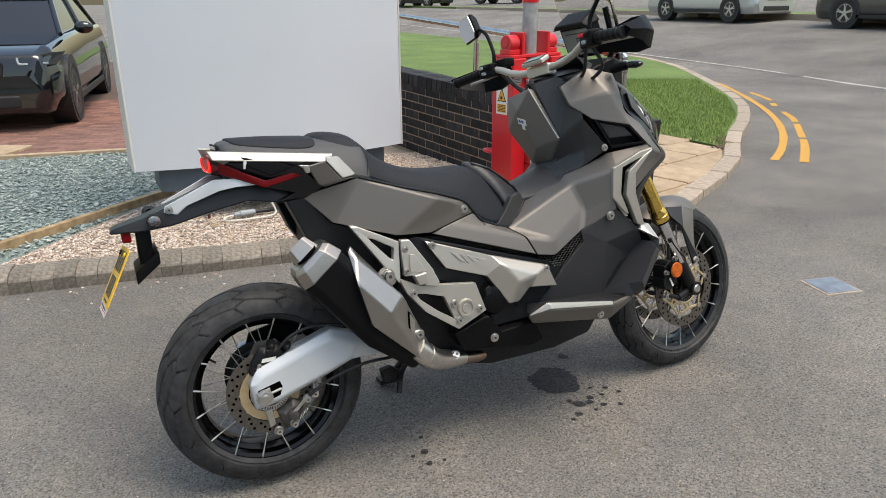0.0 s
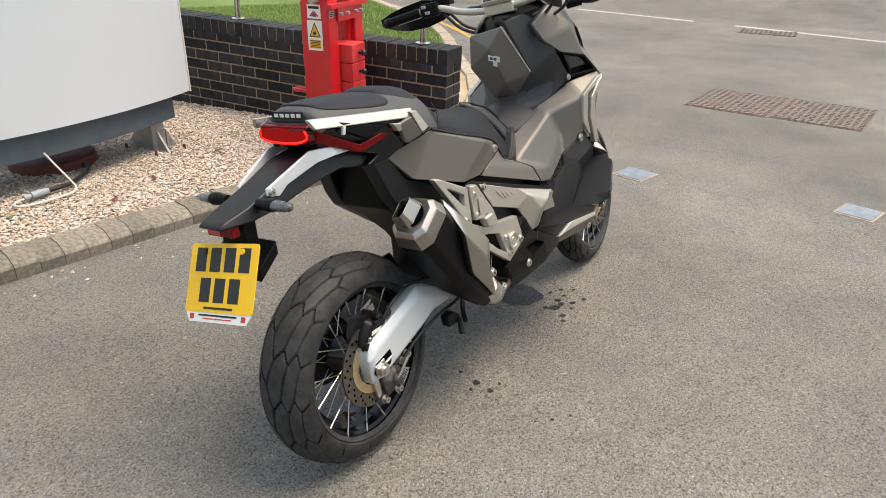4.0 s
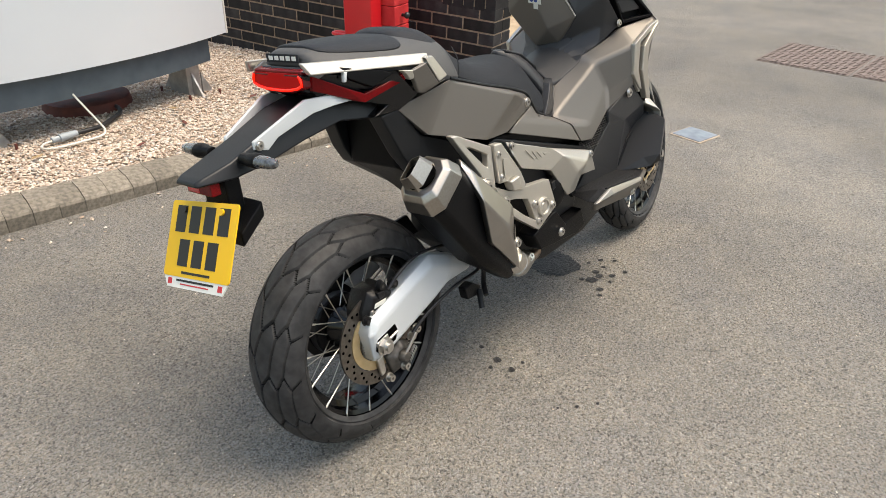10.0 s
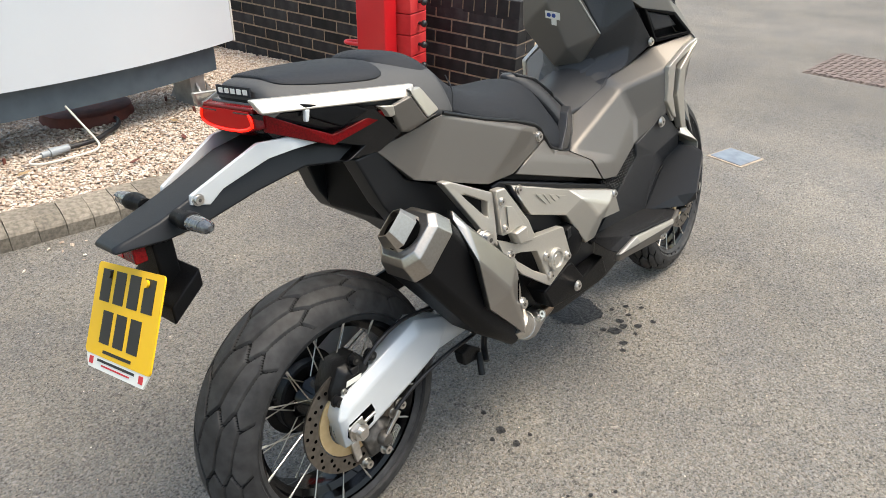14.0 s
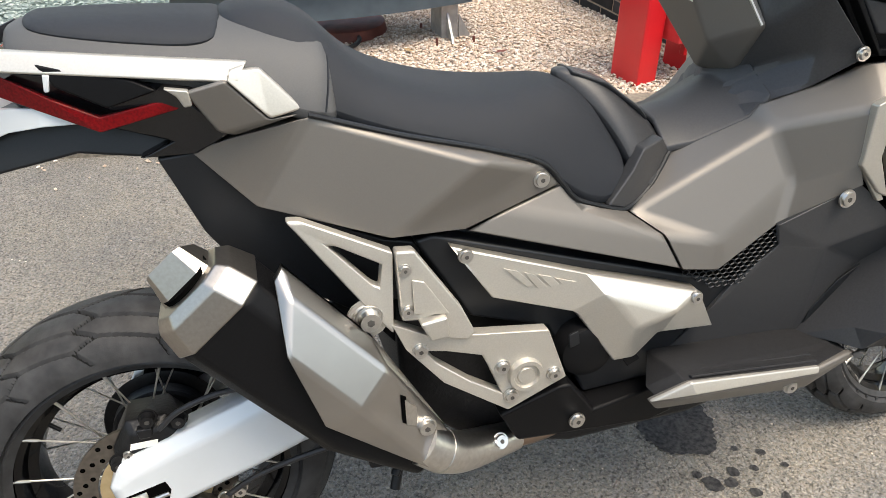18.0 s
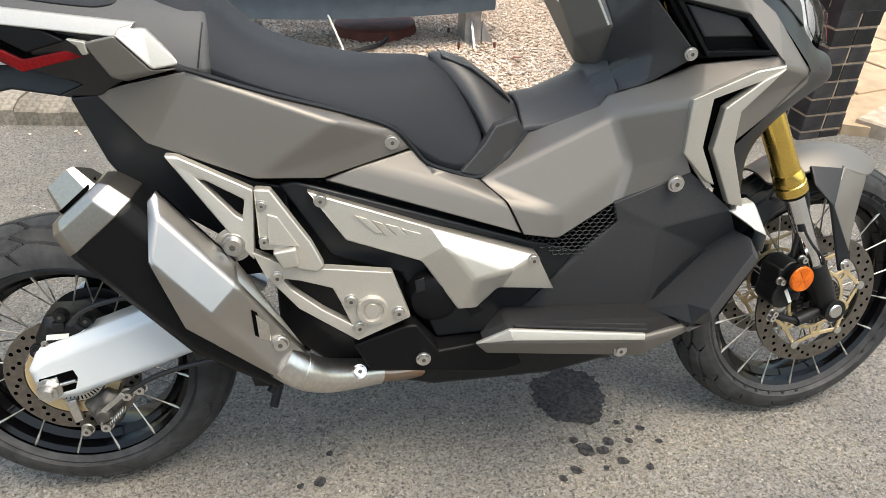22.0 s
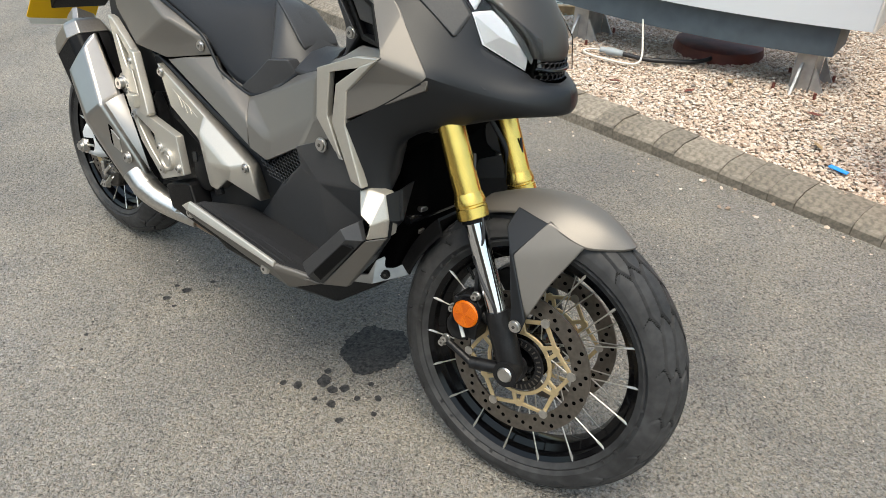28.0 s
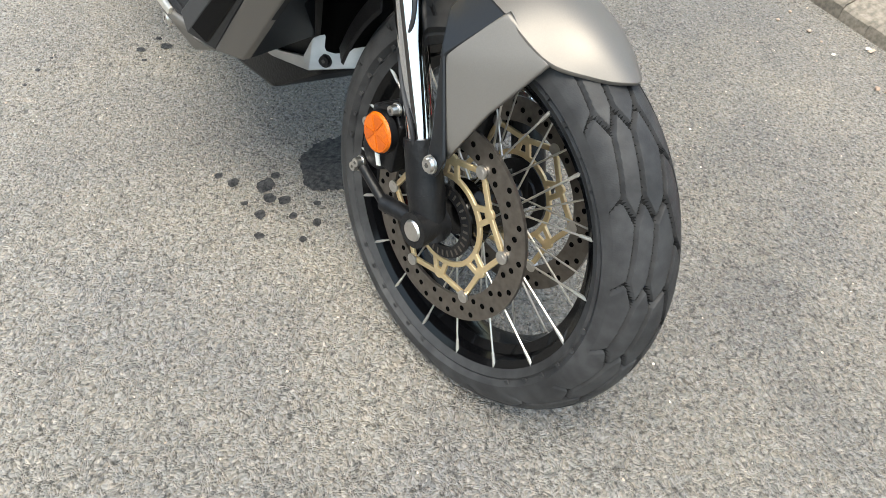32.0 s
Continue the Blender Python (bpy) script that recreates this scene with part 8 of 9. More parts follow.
def on_lid(u, v, h):
    a, b, c = Vector((0.944, 0.020, 1.00)), Vector((0.992, -0.012, 0.87)), Vector((0.964, 0.118, 0.93))
    n = (b - a).cross(c - a).normalized()
    if n.x > 0:
        n = -n
    ex_, ey_ = Vector((0.05, -0.98, -0.2)).normalized(), None
    ex_ = (ex_ - n * ex_.dot(n)).normalized()
    ey_ = n.cross(ex_)
    if ey_.z < 0:
        ey_ = -ey_
    o = Vector((0.947, 0.030, 0.955))
    o = o - n * (o - a).dot(n)
    return o + ex_ * u + ey_ * v + n * h
prism(bm, [on_lid(0, 0, 0.003), on_lid(0.045, 0, 0.003), on_lid(0.045, 0.022, 0.003), on_lid(0, 0.022, 0.003)], on_lid(0, 0, 0.0036) - on_lid(0, 0, 0.003))
stk = part("lid_sticker", bm, M_STICKER_W, glove, "white sticker with blue symbols")
for k in range(2):
    bm = bmesh.new()
    rod(bm, on_lid(0.011 + k * 0.015, 0.011, 0.0036), on_lid(0.011 + k * 0.015, 0.011, 0.0041), 0.0062, n=18)
    part("symbol", bm, M_INK_BLUE, stk)
bm = bmesh.new()
prism(bm, [on_lid(0.018, -0.018, 0.003), on_lid(0.034, -0.018, 0.003), on_lid(0.034, 0.0, 0.003), on_lid(0.018, 0.0, 0.003)], on_lid(0, 0, 0.0036) - on_lid(0, 0, 0.003))
part("sticker_tab", bm, M_STICKER_W, stk)
both("dash_shoulder", [(0.985, -0.030, 1.085), (1.055, -0.062, 1.105), (1.13, -0.10, 1.12), (1.15, -0.04, 1.13), (1.10, 0.0, 1.12), (1.00, 0.0, 1.10)], None, M_DARK, 0.03, "dark grey dash moulding", 0.004)

# ---- dash, screen and bars ----
bm = bmesh.new()
DASH = Matrix.Translation((1.205, 0.0, 1.222)) @ pose(0, 0, 0, 0, -22, 0)
box(bm, -0.015, 0.03, -0.085, 0.085, -0.055, 0.055, DASH)
dash = part("instrument_panel", bm, M_BLACK, bike, "black instrument panel", bevel=0.006)
bm = bmesh.new()
box(bm, -0.0175, -0.0152, -0.072, 0.072, -0.042, 0.046, DASH)
lcd = part("lcd", bm, M_LCD, dash, "grey liquid-crystal display")
for nm, y0, y1, z0, z1 in (("digit_bar", -0.020, -0.016, -0.010, 0.014), ("digit_bar", -0.004, 0.0, -0.010, 0.014), ("digit_bar", -0.020, 0.0, 0.014, 0.018), ("digit_bar", -0.020, 0.0, -0.014, -0.010), ("scale_bar", -0.055, 0.055, 0.030, 0.034), ("scale_bar", -0.058, -0.054, -0.02, 0.03), ("scale_bar", 0.020, 0.055, -0.026, -0.022), ("scale_bar", -0.03, 0.01, -0.034, -0.028)):
    bm = bmesh.new()
    box(bm, -0.0182, -0.0176, y0, y1, z0, z1, DASH)
    part(nm, bm, M_INK, lcd)
bm = bmesh.new()
loft(bm, [[DASH @ Vector(p) for p in ((0.05, -w, z), (0.05, -w * 0.75, z + 0.05), (0.05, w * 0.75, z + 0.05), (0.05, w, z))] if False else [DASH @ Vector((x, -w, z0)), DASH @ Vector((x, -w * 0.8, z1)), DASH @ Vector((x, w * 0.8, z1)), DASH @ Vector((x, w, z0))] for x, w, z0, z1 in ((-0.035, 0.098, 0.056, 0.072), (0.035, 0.088, 0.050, 0.092))])
part("dash_visor", bm, M_BLACK, dash, "black visor above the display", bevel=0.005)
bm = bmesh.new()
rows = []
for x, w, z in ((1.365, 0.090, 1.14), (1.345, 0.130, 1.23), (1.305, 0.145, 1.33), (1.255, 0.140, 1.43), (1.225, 0.11, 1.49)):
    rows.append([bm.verts.new((x - 0.09 * abs(k / 4) ** 2, w * k / 4, z)) for k in range(-4, 5)])
for a, b in zip(rows, rows[1:]):
    for k in range(8):
        bm.faces.new((a[k], a[k + 1], b[k + 1], b[k]))
r = bmesh.ops.extrude_face_region(bm, geom=list(bm.faces))
for v in r["geom"]:
    if isinstance(v, bmesh.types.BMVert):
        v.co.x += 0.004
ws = part("windscreen", bm, M_GLASS, bike, "clear windscreen", smooth=True)
ws.visible_shadow = False
for s in (-1, 1):
    bm = bmesh.new()
    tube(bm, [(1.25, s * 0.075, 1.12), (1.265, s * 0.09, 1.20), (1.23, s * 0.10, 1.32)], 0.010, n=8)
    part("screen_bracket", bm, M_BLACK, bike, smooth=True)
    bm = bmesh.new()
    rod(bm, (1.262, s * 0.11, 1.185), (1.262, s * 0.135, 1.185), 0.018, n=18)
    part("screen_knob", bm, M_SILVER, bike, "silver screen clamp", smooth=True)
    # front indicator
    bm = bmesh.new()
    tube(bm, [(1.205, s * 0.165, 1.115), (1.215, s * 0.20, 1.122), (1.222, s * 0.215, 1.124)], 0.015, n=10)
    si = part("indicator_stalk", bm, M_BLACK, bike, "black indicator stalk", smooth=True)
    bm = bmesh.new()
    bmesh.ops.create_uvsphere(bm, u_segments=20, v_segments=12, radius=1, matrix=Matrix.Translation((1.228, s * 0.242, 1.126)) @ pose(0, 0, 0, 0, 0, s * 10) @ Matrix.Diagonal((0.024, 0.045, 0.0125, 1)))
    part("front_indicator", bm, M_GLOSS, si, "smoked front indicator", smooth=True)

bm = bmesh.new()
tube(bm, [(1.045, -0.435, 1.165), (1.068, -0.33, 1.178), (1.090, -0.24, 1.178), (1.100, -0.16, 1.150), (1.100, -0.07, 1.135), (1.100, 0.07, 1.135), (1.100, 0.16, 1.150), (1.090, 0.24, 1.178), (1.068, 0.33, 1.178), (1.045, 0.435, 1.165)], 0.0125, n=14)
hb = barred(part("handlebar", bm, M_SILVER, bike, "silver tapered handlebar", smooth=True))
bm = bmesh.new()
box(bm, 1.082, 1.120, -0.058, 0.058, 1.112, 1.150)
barred(part("bar_clamp", bm, M_SILVER, hb, "silver bar clamp", bevel=0.005))
bm = bmesh.new()
box(bm, 1.06, 1.10, -0.055, 0.055, 1.156, 1.172, Matrix.Translation((1.08, 0, 1.16)) @ pose(0, 0, 0, 0, -25, 0) @ Matrix.Translation((-1.08, 0, -1.16)))
pc = barred(part("indicator_panel", bm, M_SILVER, hb, "silver warning-lamp panel", bevel=0.004))
bm = bmesh.new()
box(bm, 1.064, 1.096, -0.045, 0.045, 1.1725, 1.1745, Matrix.Translation((1.08, 0, 1.16)) @ pose(0, 0, 0, 0, -25, 0) @ Matrix.Translation((-1.08, 0, -1.16)))
barred(part("lamp_window", bm, M_GLOSS, pc))
for s in (-1, 1):
    a, b = Vector((1.072, s * 0.315, 1.178)), Vector((1.043, s * 0.445, 1.164))
    bm = bmesh.new()
    d = (b - a)
    prof = [0.0165, 0.0175, 0.0165, 0.0175, 0.0165, 0.0175, 0.0165, 0.0175, 0.0165, 0.0195]
    tube(bm, [a + d * (i / (len(prof) - 1)) for i in range(len(prof))], prof, n=18, steps=3)
    g = barred(part("grip", bm, M_BLACK, hb, "black rubber grip", smooth=True))
    bm = bmesh.new()
    rod(bm, b, b + d.normalized() * 0.014, 0.019, 0.017, n=20)
    barred(part("bar_end", bm, M_CALIPER, g, "bar-end weight", smooth=True))
    bm = bmesh.new()
    box(bm, -0.022, 0.022, -0.035, 0.035, -0.025, 0.025, Matrix.Translation((1.080, s * 0.275, 1.180)) @ pose(0, 0, 0, 0, 0, s * 14))
    sw = barred(part("switch_housing", bm, M_BLACK, hb, "black switch cluster", bevel=0.008))
    for k, (dy, dz, m) in enumerate(((0.012, 0.012, M_REDSWITCH if s < 0 else M_GREY_PLASTIC), (-0.012, 0.010, M_BLACK), (0.0, -0.010, M_GREY_PLASTIC))):
        bm = bmesh.new()
        box(bm, 1.047, 1.060, s * 0.275 + dy - 0.008, s * 0.275 + dy + 0.008, 1.180 + dz - 0.005, 1.180 + dz + 0.006)
        barred(part("switch", bm, m, sw, bevel=0.002))
    bm = bmesh.new()
    tube(bm, [(1.11, s * 0.26, 1.17), (1.125, s * 0.34, 1.165), (1.10, s * 0.44, 1.155)], [0.008, 0.006, 0.006], n=8)
    barred(part("brake_lever", bm, M_SILVER, hb, "silver lever", smooth=True))
    bm = bmesh.new()
    box(bm, 1.10, 1.145, s * 0.235 - 0.035, s * 0.235 + 0.035, 1.185, 1.215)
    barred(part("fluid_reservoir", bm, M_BLACK, hb, "black brake-fluid reservoir", bevel=0.005))
    # hand guard
    bm = bmesh.new()
    rows = []
    for x, y, z0, z1 in ((1.045, 0.466, 1.150, 1.182), (1.11, 0.462, 1.135, 1.200), (1.17, 0.43, 1.120, 1.215), (1.195, 0.36, 1.120, 1.225), (1.185, 0.28, 1.135, 1.210), (1.15, 0.22, 1.15, 1.185)):
        rows.append([bm.verts.new((x, s * y, z0)), bm.verts.new((x + 0.008, s * (y + 0.012), (z0 + z1) / 2)), bm.verts.new((x - 0.01, s * y, z1))])
    for p, q in zip(rows, rows[1:]):
        for k in range(2):
            bm.faces.new((p[k], p[k + 1], q[k + 1], q[k]))
    r = bmesh.ops.extrude_face_region(bm, geom=list(bm.faces))
    for v in r["geom"]:
        if isinstance(v, bmesh.types.BMVert):
            v.co.x -= 0.010
    barred(part("hand_guard", bm, M_BLACK, hb, "black hand guard", bevel=0.004))
    # mirror
    bm = bmesh.new()
    tube(bm, [(1.095, s * 0.262, 1.20), (1.10, s * 0.265, 1.25), (1.115, s * 0.32, 1.325), (1.12, s * 0.375, 1.355)], 0.007, n=10)
    mr = barred(part("mirror", bm, M_BLACK, hb, "black rear-view mirror", smooth=True))
    MM = Matrix.Translation((1.125, s * 0.44, 1.37)) @ pose(0, 0, 0, 0, -10, s * -12)
    hexa = [(-0.075, -0.02), (-0.06, -0.045), (0.045, -0.05), (0.075, -0.01), (0.06, 0.045), (-0.05, 0.048)]
    bm = bmesh.new()
    loft(bm, [[MM @ Vector((x, s * y * f, z * f)) for y, z in hexa] for x, f in ((-0.012, 1.0), (0.0, 1.04), (0.025, 0.7))])
    hs = barred(part("mirror_shell", bm, M_BLACK, mr, bevel=0.004))
    bm = bmesh.new()
    prism(bm, [MM @ Vector((-0.0125, s * y * 0.93, z * 0.92)) for y, z in hexa], MM.to_3x3() @ Vector((-0.002, 0, 0)))
    barred(part("mirror_glass", bm, M_MIRROR, mr, "mirror glass"))
# cables in front of the bars
for k, pts in enumerate((((1.11, -0.25, 1.16), (1.17, -0.22, 1.10), (1.16, -0.12, 1.05)), ((1.11, 0.25, 1.17), (1.16, 0.20, 1.09), (1.15, 0.10, 1.05)), ((1.10, -0.23, 1.16), (1.14, -0.16, 1.09), (1.13, -0.08, 1.06)), ((1.10, 0.22, 1.17), (1.13, 0.17, 1.10), (1.12, 0.08, 1.06)))):
    bm = bmesh.new()
    tube(bm, pts, 0.006, n=8)
    barred(part("control_cable", bm, M_BLACK_CABLE, hb, smooth=True))
bm = bmesh.new()
loft(bm, [[(x, -w, z0), (x, -w, z1), (x, w, z1), (x, w, z0)] for x, w, z0, z1 in ((1.06, 0.10, 1.03, 1.10), (1.14, 0.12, 1.03, 1.12), (1.24, 0.13, 1.03, 1.16), (1.30, 0.10, 1.03, 1.14))])
part("dash_base", bm, M_BLACK, bike, "black dash base", bevel=0.01)

# ---- fork, front mudguard, front brakes ----
for s in (-1, 1):
    def fk(t, off=0.0):
        return FRONT + Vector((0.0, s * 0.105, 0)) + RAKE * t + Vector((off, 0, 0))
    bm = bmesh.new()
    rod(bm, fk(0.330), fk(0.78), 0.0265, n=28)
    leg = steered(part("fork_tube", bm, M_GOLD, bike, "gold anodised fork tube", smooth=True))
    axis = RAKE.normalized().to_track_quat("Y", "Z").to_matrix().to_4x4()
    bm = bmesh.new()
    lathe(bm, [(0.0, 0.0), (0.0298, 0.0), (0.0312, 0.0015), (0.0312, 0.021), (0.0292, 0.023), (0.0292, 0.026), (0.0308, 0.028), (0.0308, 0.035), (0.0268, 0.050), (0.0, 0.050)], 36, "Y", Matrix.Translation(fk(0.314)) @ axis)
    steered(part("fork_collar", bm, M_GOLD, leg, "stepped gold collar", smooth=True))
    bm = bmesh.new()
    rod(bm, fk(0.306), fk(0.314), 0.026, n=24)
    steered(part("fork_seal", bm, M_BLACK, leg, smooth=True))
    bm = bmesh.new()
    rod(bm, fk(0.08), fk(0.314), 0.0205, n=28)
    steered(part("stanchion", bm, M_CHROME, leg, "chrome stanchion", smooth=True))
    bm = bmesh.new()
    rod(bm, fk(0.045), fk(0.125), 0.027, 0.0245, n=24)
    low = steered(part("fork_lower", bm, M_CALIPER, leg, "black fork lower", smooth=True))
    bm = bmesh.new()
    rod(bm, fk(-0.02), fk(0.05), 0.024, 0.027, n=24)
    steered(part("fork_foot", bm, M_CALIPER, low, smooth=True))
    bm = bmesh.new()
    rod(bm, FRONT + Vector((0, s * 0.085, 0)), FRONT + Vector((0, s * 0.135, 0)), 0.026, n=24)
    steered(part("axle_clamp", bm, M_CALIPER, low, smooth=True))
    bm = bmesh.new()
    rod(bm, FRONT + Vector((0, s * 0.135, 0)), FRONT + Vector((0, s * 0.138, 0)), 0.016, 0.014, n=20)
    steered(part("axle_end", bm, M_STEEL, low, smooth=True))
    # caliper behind the leg
    cc = FRONT + Vector((-0.115, s * 0.088, 0.066))
    bm = bmesh.new()
    for dx, dz, r in ((0, 0.03, 0.03), (-0.012, -0.02, 0.03)):
        rod(bm, cc + Vector((dx, -0.03, dz)), cc + Vector((dx, 0.03, dz)), r, n=18)
    box(bm, cc.x - 0.035, cc.x + 0.03, cc.y - 0.03, cc.y + 0.03, cc.z - 0.035, cc.z + 0.045)
    cp = steered(part("front_caliper", bm, M_CALIPER, low, "black front brake caliper", bevel=0.004))
    bm = bmesh.new()
    box(bm, -0.018, 0.018, -0.001, 0.001, -0.004, 0.004, Matrix.Translation(cc + Vector((-0.004, s * 0.0315, -0.02))) @ pose(0, 0, 0, 0, 62, 0))
    steered(part("logo_bar", bm, M_STICKER_W, cp, "white maker's mark"))
    for q0, q1, r in (((-0.005, 0.0, -0.005), (-0.085, 0.012, -0.02), 0.013), ((-0.085, 0.012, -0.02), (-0.15, 0.012, 0.005), 0.008), ((-0.03, 0.0, 0.07), (-0.11, -0.01, 0.09), 0.011)):
        bm = bmesh.new()
        rod(bm, FRONT + Vector((q0[0], s * (0.105 + q0[1]), q0[2])), FRONT + Vector((q1[0], s * (0.105 + q1[1]), q1[2])), r, n=12)
        steered(part("bracket_arm", bm, M_CALIPER, low, smooth=True))
    for dx, dz in ((-0.145, 0.085), (-0.15, 0.01), (-0.155, -0.0), (-0.10, 0.13)):
        bolt(FRONT + Vector((dx, s * 0.118, dz)), 0.008, low, (0, s, 0), h=0.012, steer=True)
    rp = FRONT + Vector((-0.108, s * 0.126, 0.092))
    bm = bmesh.new()
    rod(bm, rp, rp + Vector((0, s * 0.010, 0)), 0.031, n=32)
    rb = steered(part("amber_reflector", bm, M_BLACK, low, smooth=True))
    bm = bmesh.new()
    rod(bm, rp + Vector((0, s * 0.010, 0)), rp + Vector((0, s * 0.014, 0)), 0.029, 0.027, n=32)
    lens = steered(part("reflector_lens", bm, M_AMBER, rb, "round amber side reflector", smooth=True))
    for k in range(6):
        a, b = radians(60 * k + 4), radians(60 * k + 56)
        bm = bmesh.new()
        prism(bm, [rp + Vector((0.023 * math.cos(q) * f + 0.0016 * math.cos((a + b) / 2), s * 0.0138, 0.023 * math.sin(q) * f + 0.0016 * math.sin((a + b) / 2))) for q, f in ((a, 0.1), (a, 1.0), ((a + b) / 2, 1.04), (b, 1.0), (b, 0.1))], (0, s * 0.0012, 0))
        steered(part("lens_facet", bm, M_AMBER_DEEP if k % 2 else M_AMBER, lens))
    bm = bmesh.new()
    tube(bm, [FRONT + Vector((-0.11, s * 0.10, 0.13)), FRONT + Vector((-0.115, s * 0.11, 0.20)), FRONT + Vector((-0.135, s * 0.105, 0.26)), FRONT + Vector((-0.18, s * 0.09, 0.31)), FRONT + Vector((-0.19, s * 0.08, 0.37)), FRONT + Vector((-0.24, s * 0.06, 0.44))], 0.0055, n=8)
    hose = steered(part("brake_hose", bm, M_BLACK_CABLE, low, "black brake hose", smooth=True))
    bm = bmesh.new()
    tube(bm, [FRONT + Vector((a, s * b, c)) for a, b, c in ((-0.045, 0.118, 0.075), (-0.052, 0.128, 0.125), (-0.088, 0.126, 0.165), (-0.112, 0.122, 0.205), (-0.108, 0.118, 0.250), (-0.120, 0.114, 0.290), (-0.150, 0.105, 0.330), (-0.17, 0.095, 0.40))], 0.003, n=6)
    steered(part("sensor_wire", bm, M_BLACK_CABLE, hose, "thin sensor wire", smooth=True))
    for a, b, c in ((-0.113, 0.114, 0.205), (-0.128, 0.110, 0.255), (-0.150, 0.102, 0.290)):
        bm = bmesh.new()
        p = FRONT + Vector((a, s * b, c))
        rod(bm, p - Vector((-0.004, 0, 0.008)), p + Vector((-0.004, 0, 0.008)), 0.0105, n=12)
        steered(part("hose_clip", bm, M_DARK, hose, "hose clip", smooth=True))
    stay = [(1.579, -0.098, 0.597), (1.505, -0.084, 0.604), (1.500, -0.112, 0.570), (1.524, -0.134, 0.540), (1.556, -0.143, 0.43), (1.566, -0.151, 0.384), (1.588, -0.153, 0.386), (1.593, -0.149, 0.415), (1.536, -0.138, 0.529)]
    stay = [(x, y if s < 0 else -0.044 - y, z) for x, y, z in stay]
    bm = bmesh.new()
    vs = [bm.verts.new(p) for p in stay]
    for f in ((0, 1, 2, 3, 8), (3, 4, 7, 8), (4, 5, 6, 7)):
        bm.faces.new([vs[i] for i in f])
    st = part("mudguard_stay", bm, M_DARK, leg, "dark mudguard stay", bevel=0.004, angle=8)
    th = st.modifiers.new("thickness", "SOLIDIFY")
    th.thickness, th.offset = 0.008, 0.0
    st.modifiers.move(len(st.modifiers) - 1, 0)
    steered(st)
    bolt((1.577, -0.157 if s < 0 else 0.113, 0.400), 0.0105, leg, (0, s, 0), steer=True)
MUD = (((1.730, -0.022, 0.583), (1.722, -0.037, 0.582), (1.712, -0.050, 0.579)), ((1.694, -0.022, 0.609), (1.690, -0.052, 0.602), (1.678, -0.077, 0.576)), ((1.655, -0.022, 0.628), (1.653, -0.058, 0.620), (1.652, -0.092, 0.572)), ((1.600, -0.022, 0.640), (1.600, -0.064, 0.630), (1.612, -0.100, 0.586)), ((1.550, -0.022, 0.639), (1.552, -0.062, 0.631), (1.578, -0.102, 0.600)), ((1.490, -0.022, 0.628), (1.492, -0.056, 0.621), (1.498, -0.088, 0.602)), ((1.410, -0.022, 0.588), (1.412, -0.055, 0.582), (1.418, -0.080, 0.560)))
bm = bmesh.new()
rows = [[bm.verts.new(p) for p in ((a[0], -0.044 - a[1], a[2]), (b[0], -0.044 - b[1], b[2]), c, b, a)] for c, b, a in MUD]
for a, b in zip(rows, rows[1:]):
    for k in range(4):
        bm.faces.new((a[k], a[k + 1], b[k + 1], b[k]))
r = bmesh.ops.extrude_face_region(bm, geom=list(bm.faces))
for v in r["geom"]:
    if isinstance(v, bmesh.types.BMVert):
        v.co += (FRONT - v.co).normalized() * 0.006
sharp = bm.edges.layers.float.new("crease_edge")
for e in bm.edges:
    if e.calc_face_angle(0) > 1.0:
        e[sharp] = 0.85
fm = smoothed(steered(part("front_mudguard", bm, M_BODY, bike, "matt bronze front mudguard", smooth=True)))
for s in (-1, 1):
    flank = [(1.652, -0.091, 0.574), (1.578, -0.101, 0.602), (1.612, -0.122, 0.488), (1.590, -0.146, 0.414), (1.534, -0.138, 0.532), (1.594, -0.118, 0.546)]
    bm = bmesh.new()
    h = [bm.verts.new((x, y if s < 0 else -0.044 - y, z)) for x, y, z in flank]
    fs = [bm.faces.new([h[i] for i in f]) for f in ((1, 5, 4), (1, 0, 5), (0, 2, 5), (2, 3, 5), (3, 4, 5))]
    wide = bm.edges.layers.float.new("bevel_weight_edge")
    for e in bm.edges:
        e[wide] = 1.0 if len(e.link_faces) == 2 else 0.2
    r = bmesh.ops.extrude_face_region(bm, geom=fs)
    for v in r["geom"]:
        if isinstance(v, bmesh.types.BMVert):
            v.co.y -= s * 0.006
    for e in bm.edges:
        if not any(f in fs for f in e.link_faces):
            e[wide] = 0.0
    steered(part("mudguard_flank", bm, M_BODY, fm, "bronze mudguard flank", bevel=0.014, seg=4))
bm = bmesh.new()
rows = []
for k in range(9):
    a = radians(138 + 26 * k / 8)
    rows.append([bm.verts.new(FRONT + Vector((math.cos(a) * (0.338 - d), y, math.sin(a) * (0.338 - d)))) for y, d in ((-0.07, 0.03), (-0.055, 0), (0.055, 0), (0.07, 0.03))])
for a, b in zip(rows, rows[1:]):
    for k in range(3):
        bm.faces.new((a[k], a[k + 1], b[k + 1], b[k]))
r = bmesh.ops.extrude_face_region(bm, geom=list(bm.faces))
for v in r["geom"]:
    if isinstance(v, bmesh.types.BMVert):
        v.co += (FRONT - v.co).normalized() * 0.006
steered(part("rear_flap", bm, M_BLACK, fm, "black mudguard rear flap", smooth=True))
bm = bmesh.new()
box(bm, 1.20, 1.32, -0.13, 0.13, 0.70, 0.74)
steered(part("fork_yoke", bm, M_CALIPER, bike, "black lower fork yoke", bevel=0.01))


# ---- pieces of the setting, last ----
def pieces(mesh, name, parent, mats):
    for m in mats:
        ob = new(name, mesh)
        ob.parent = parent
        ob.matrix_world = m


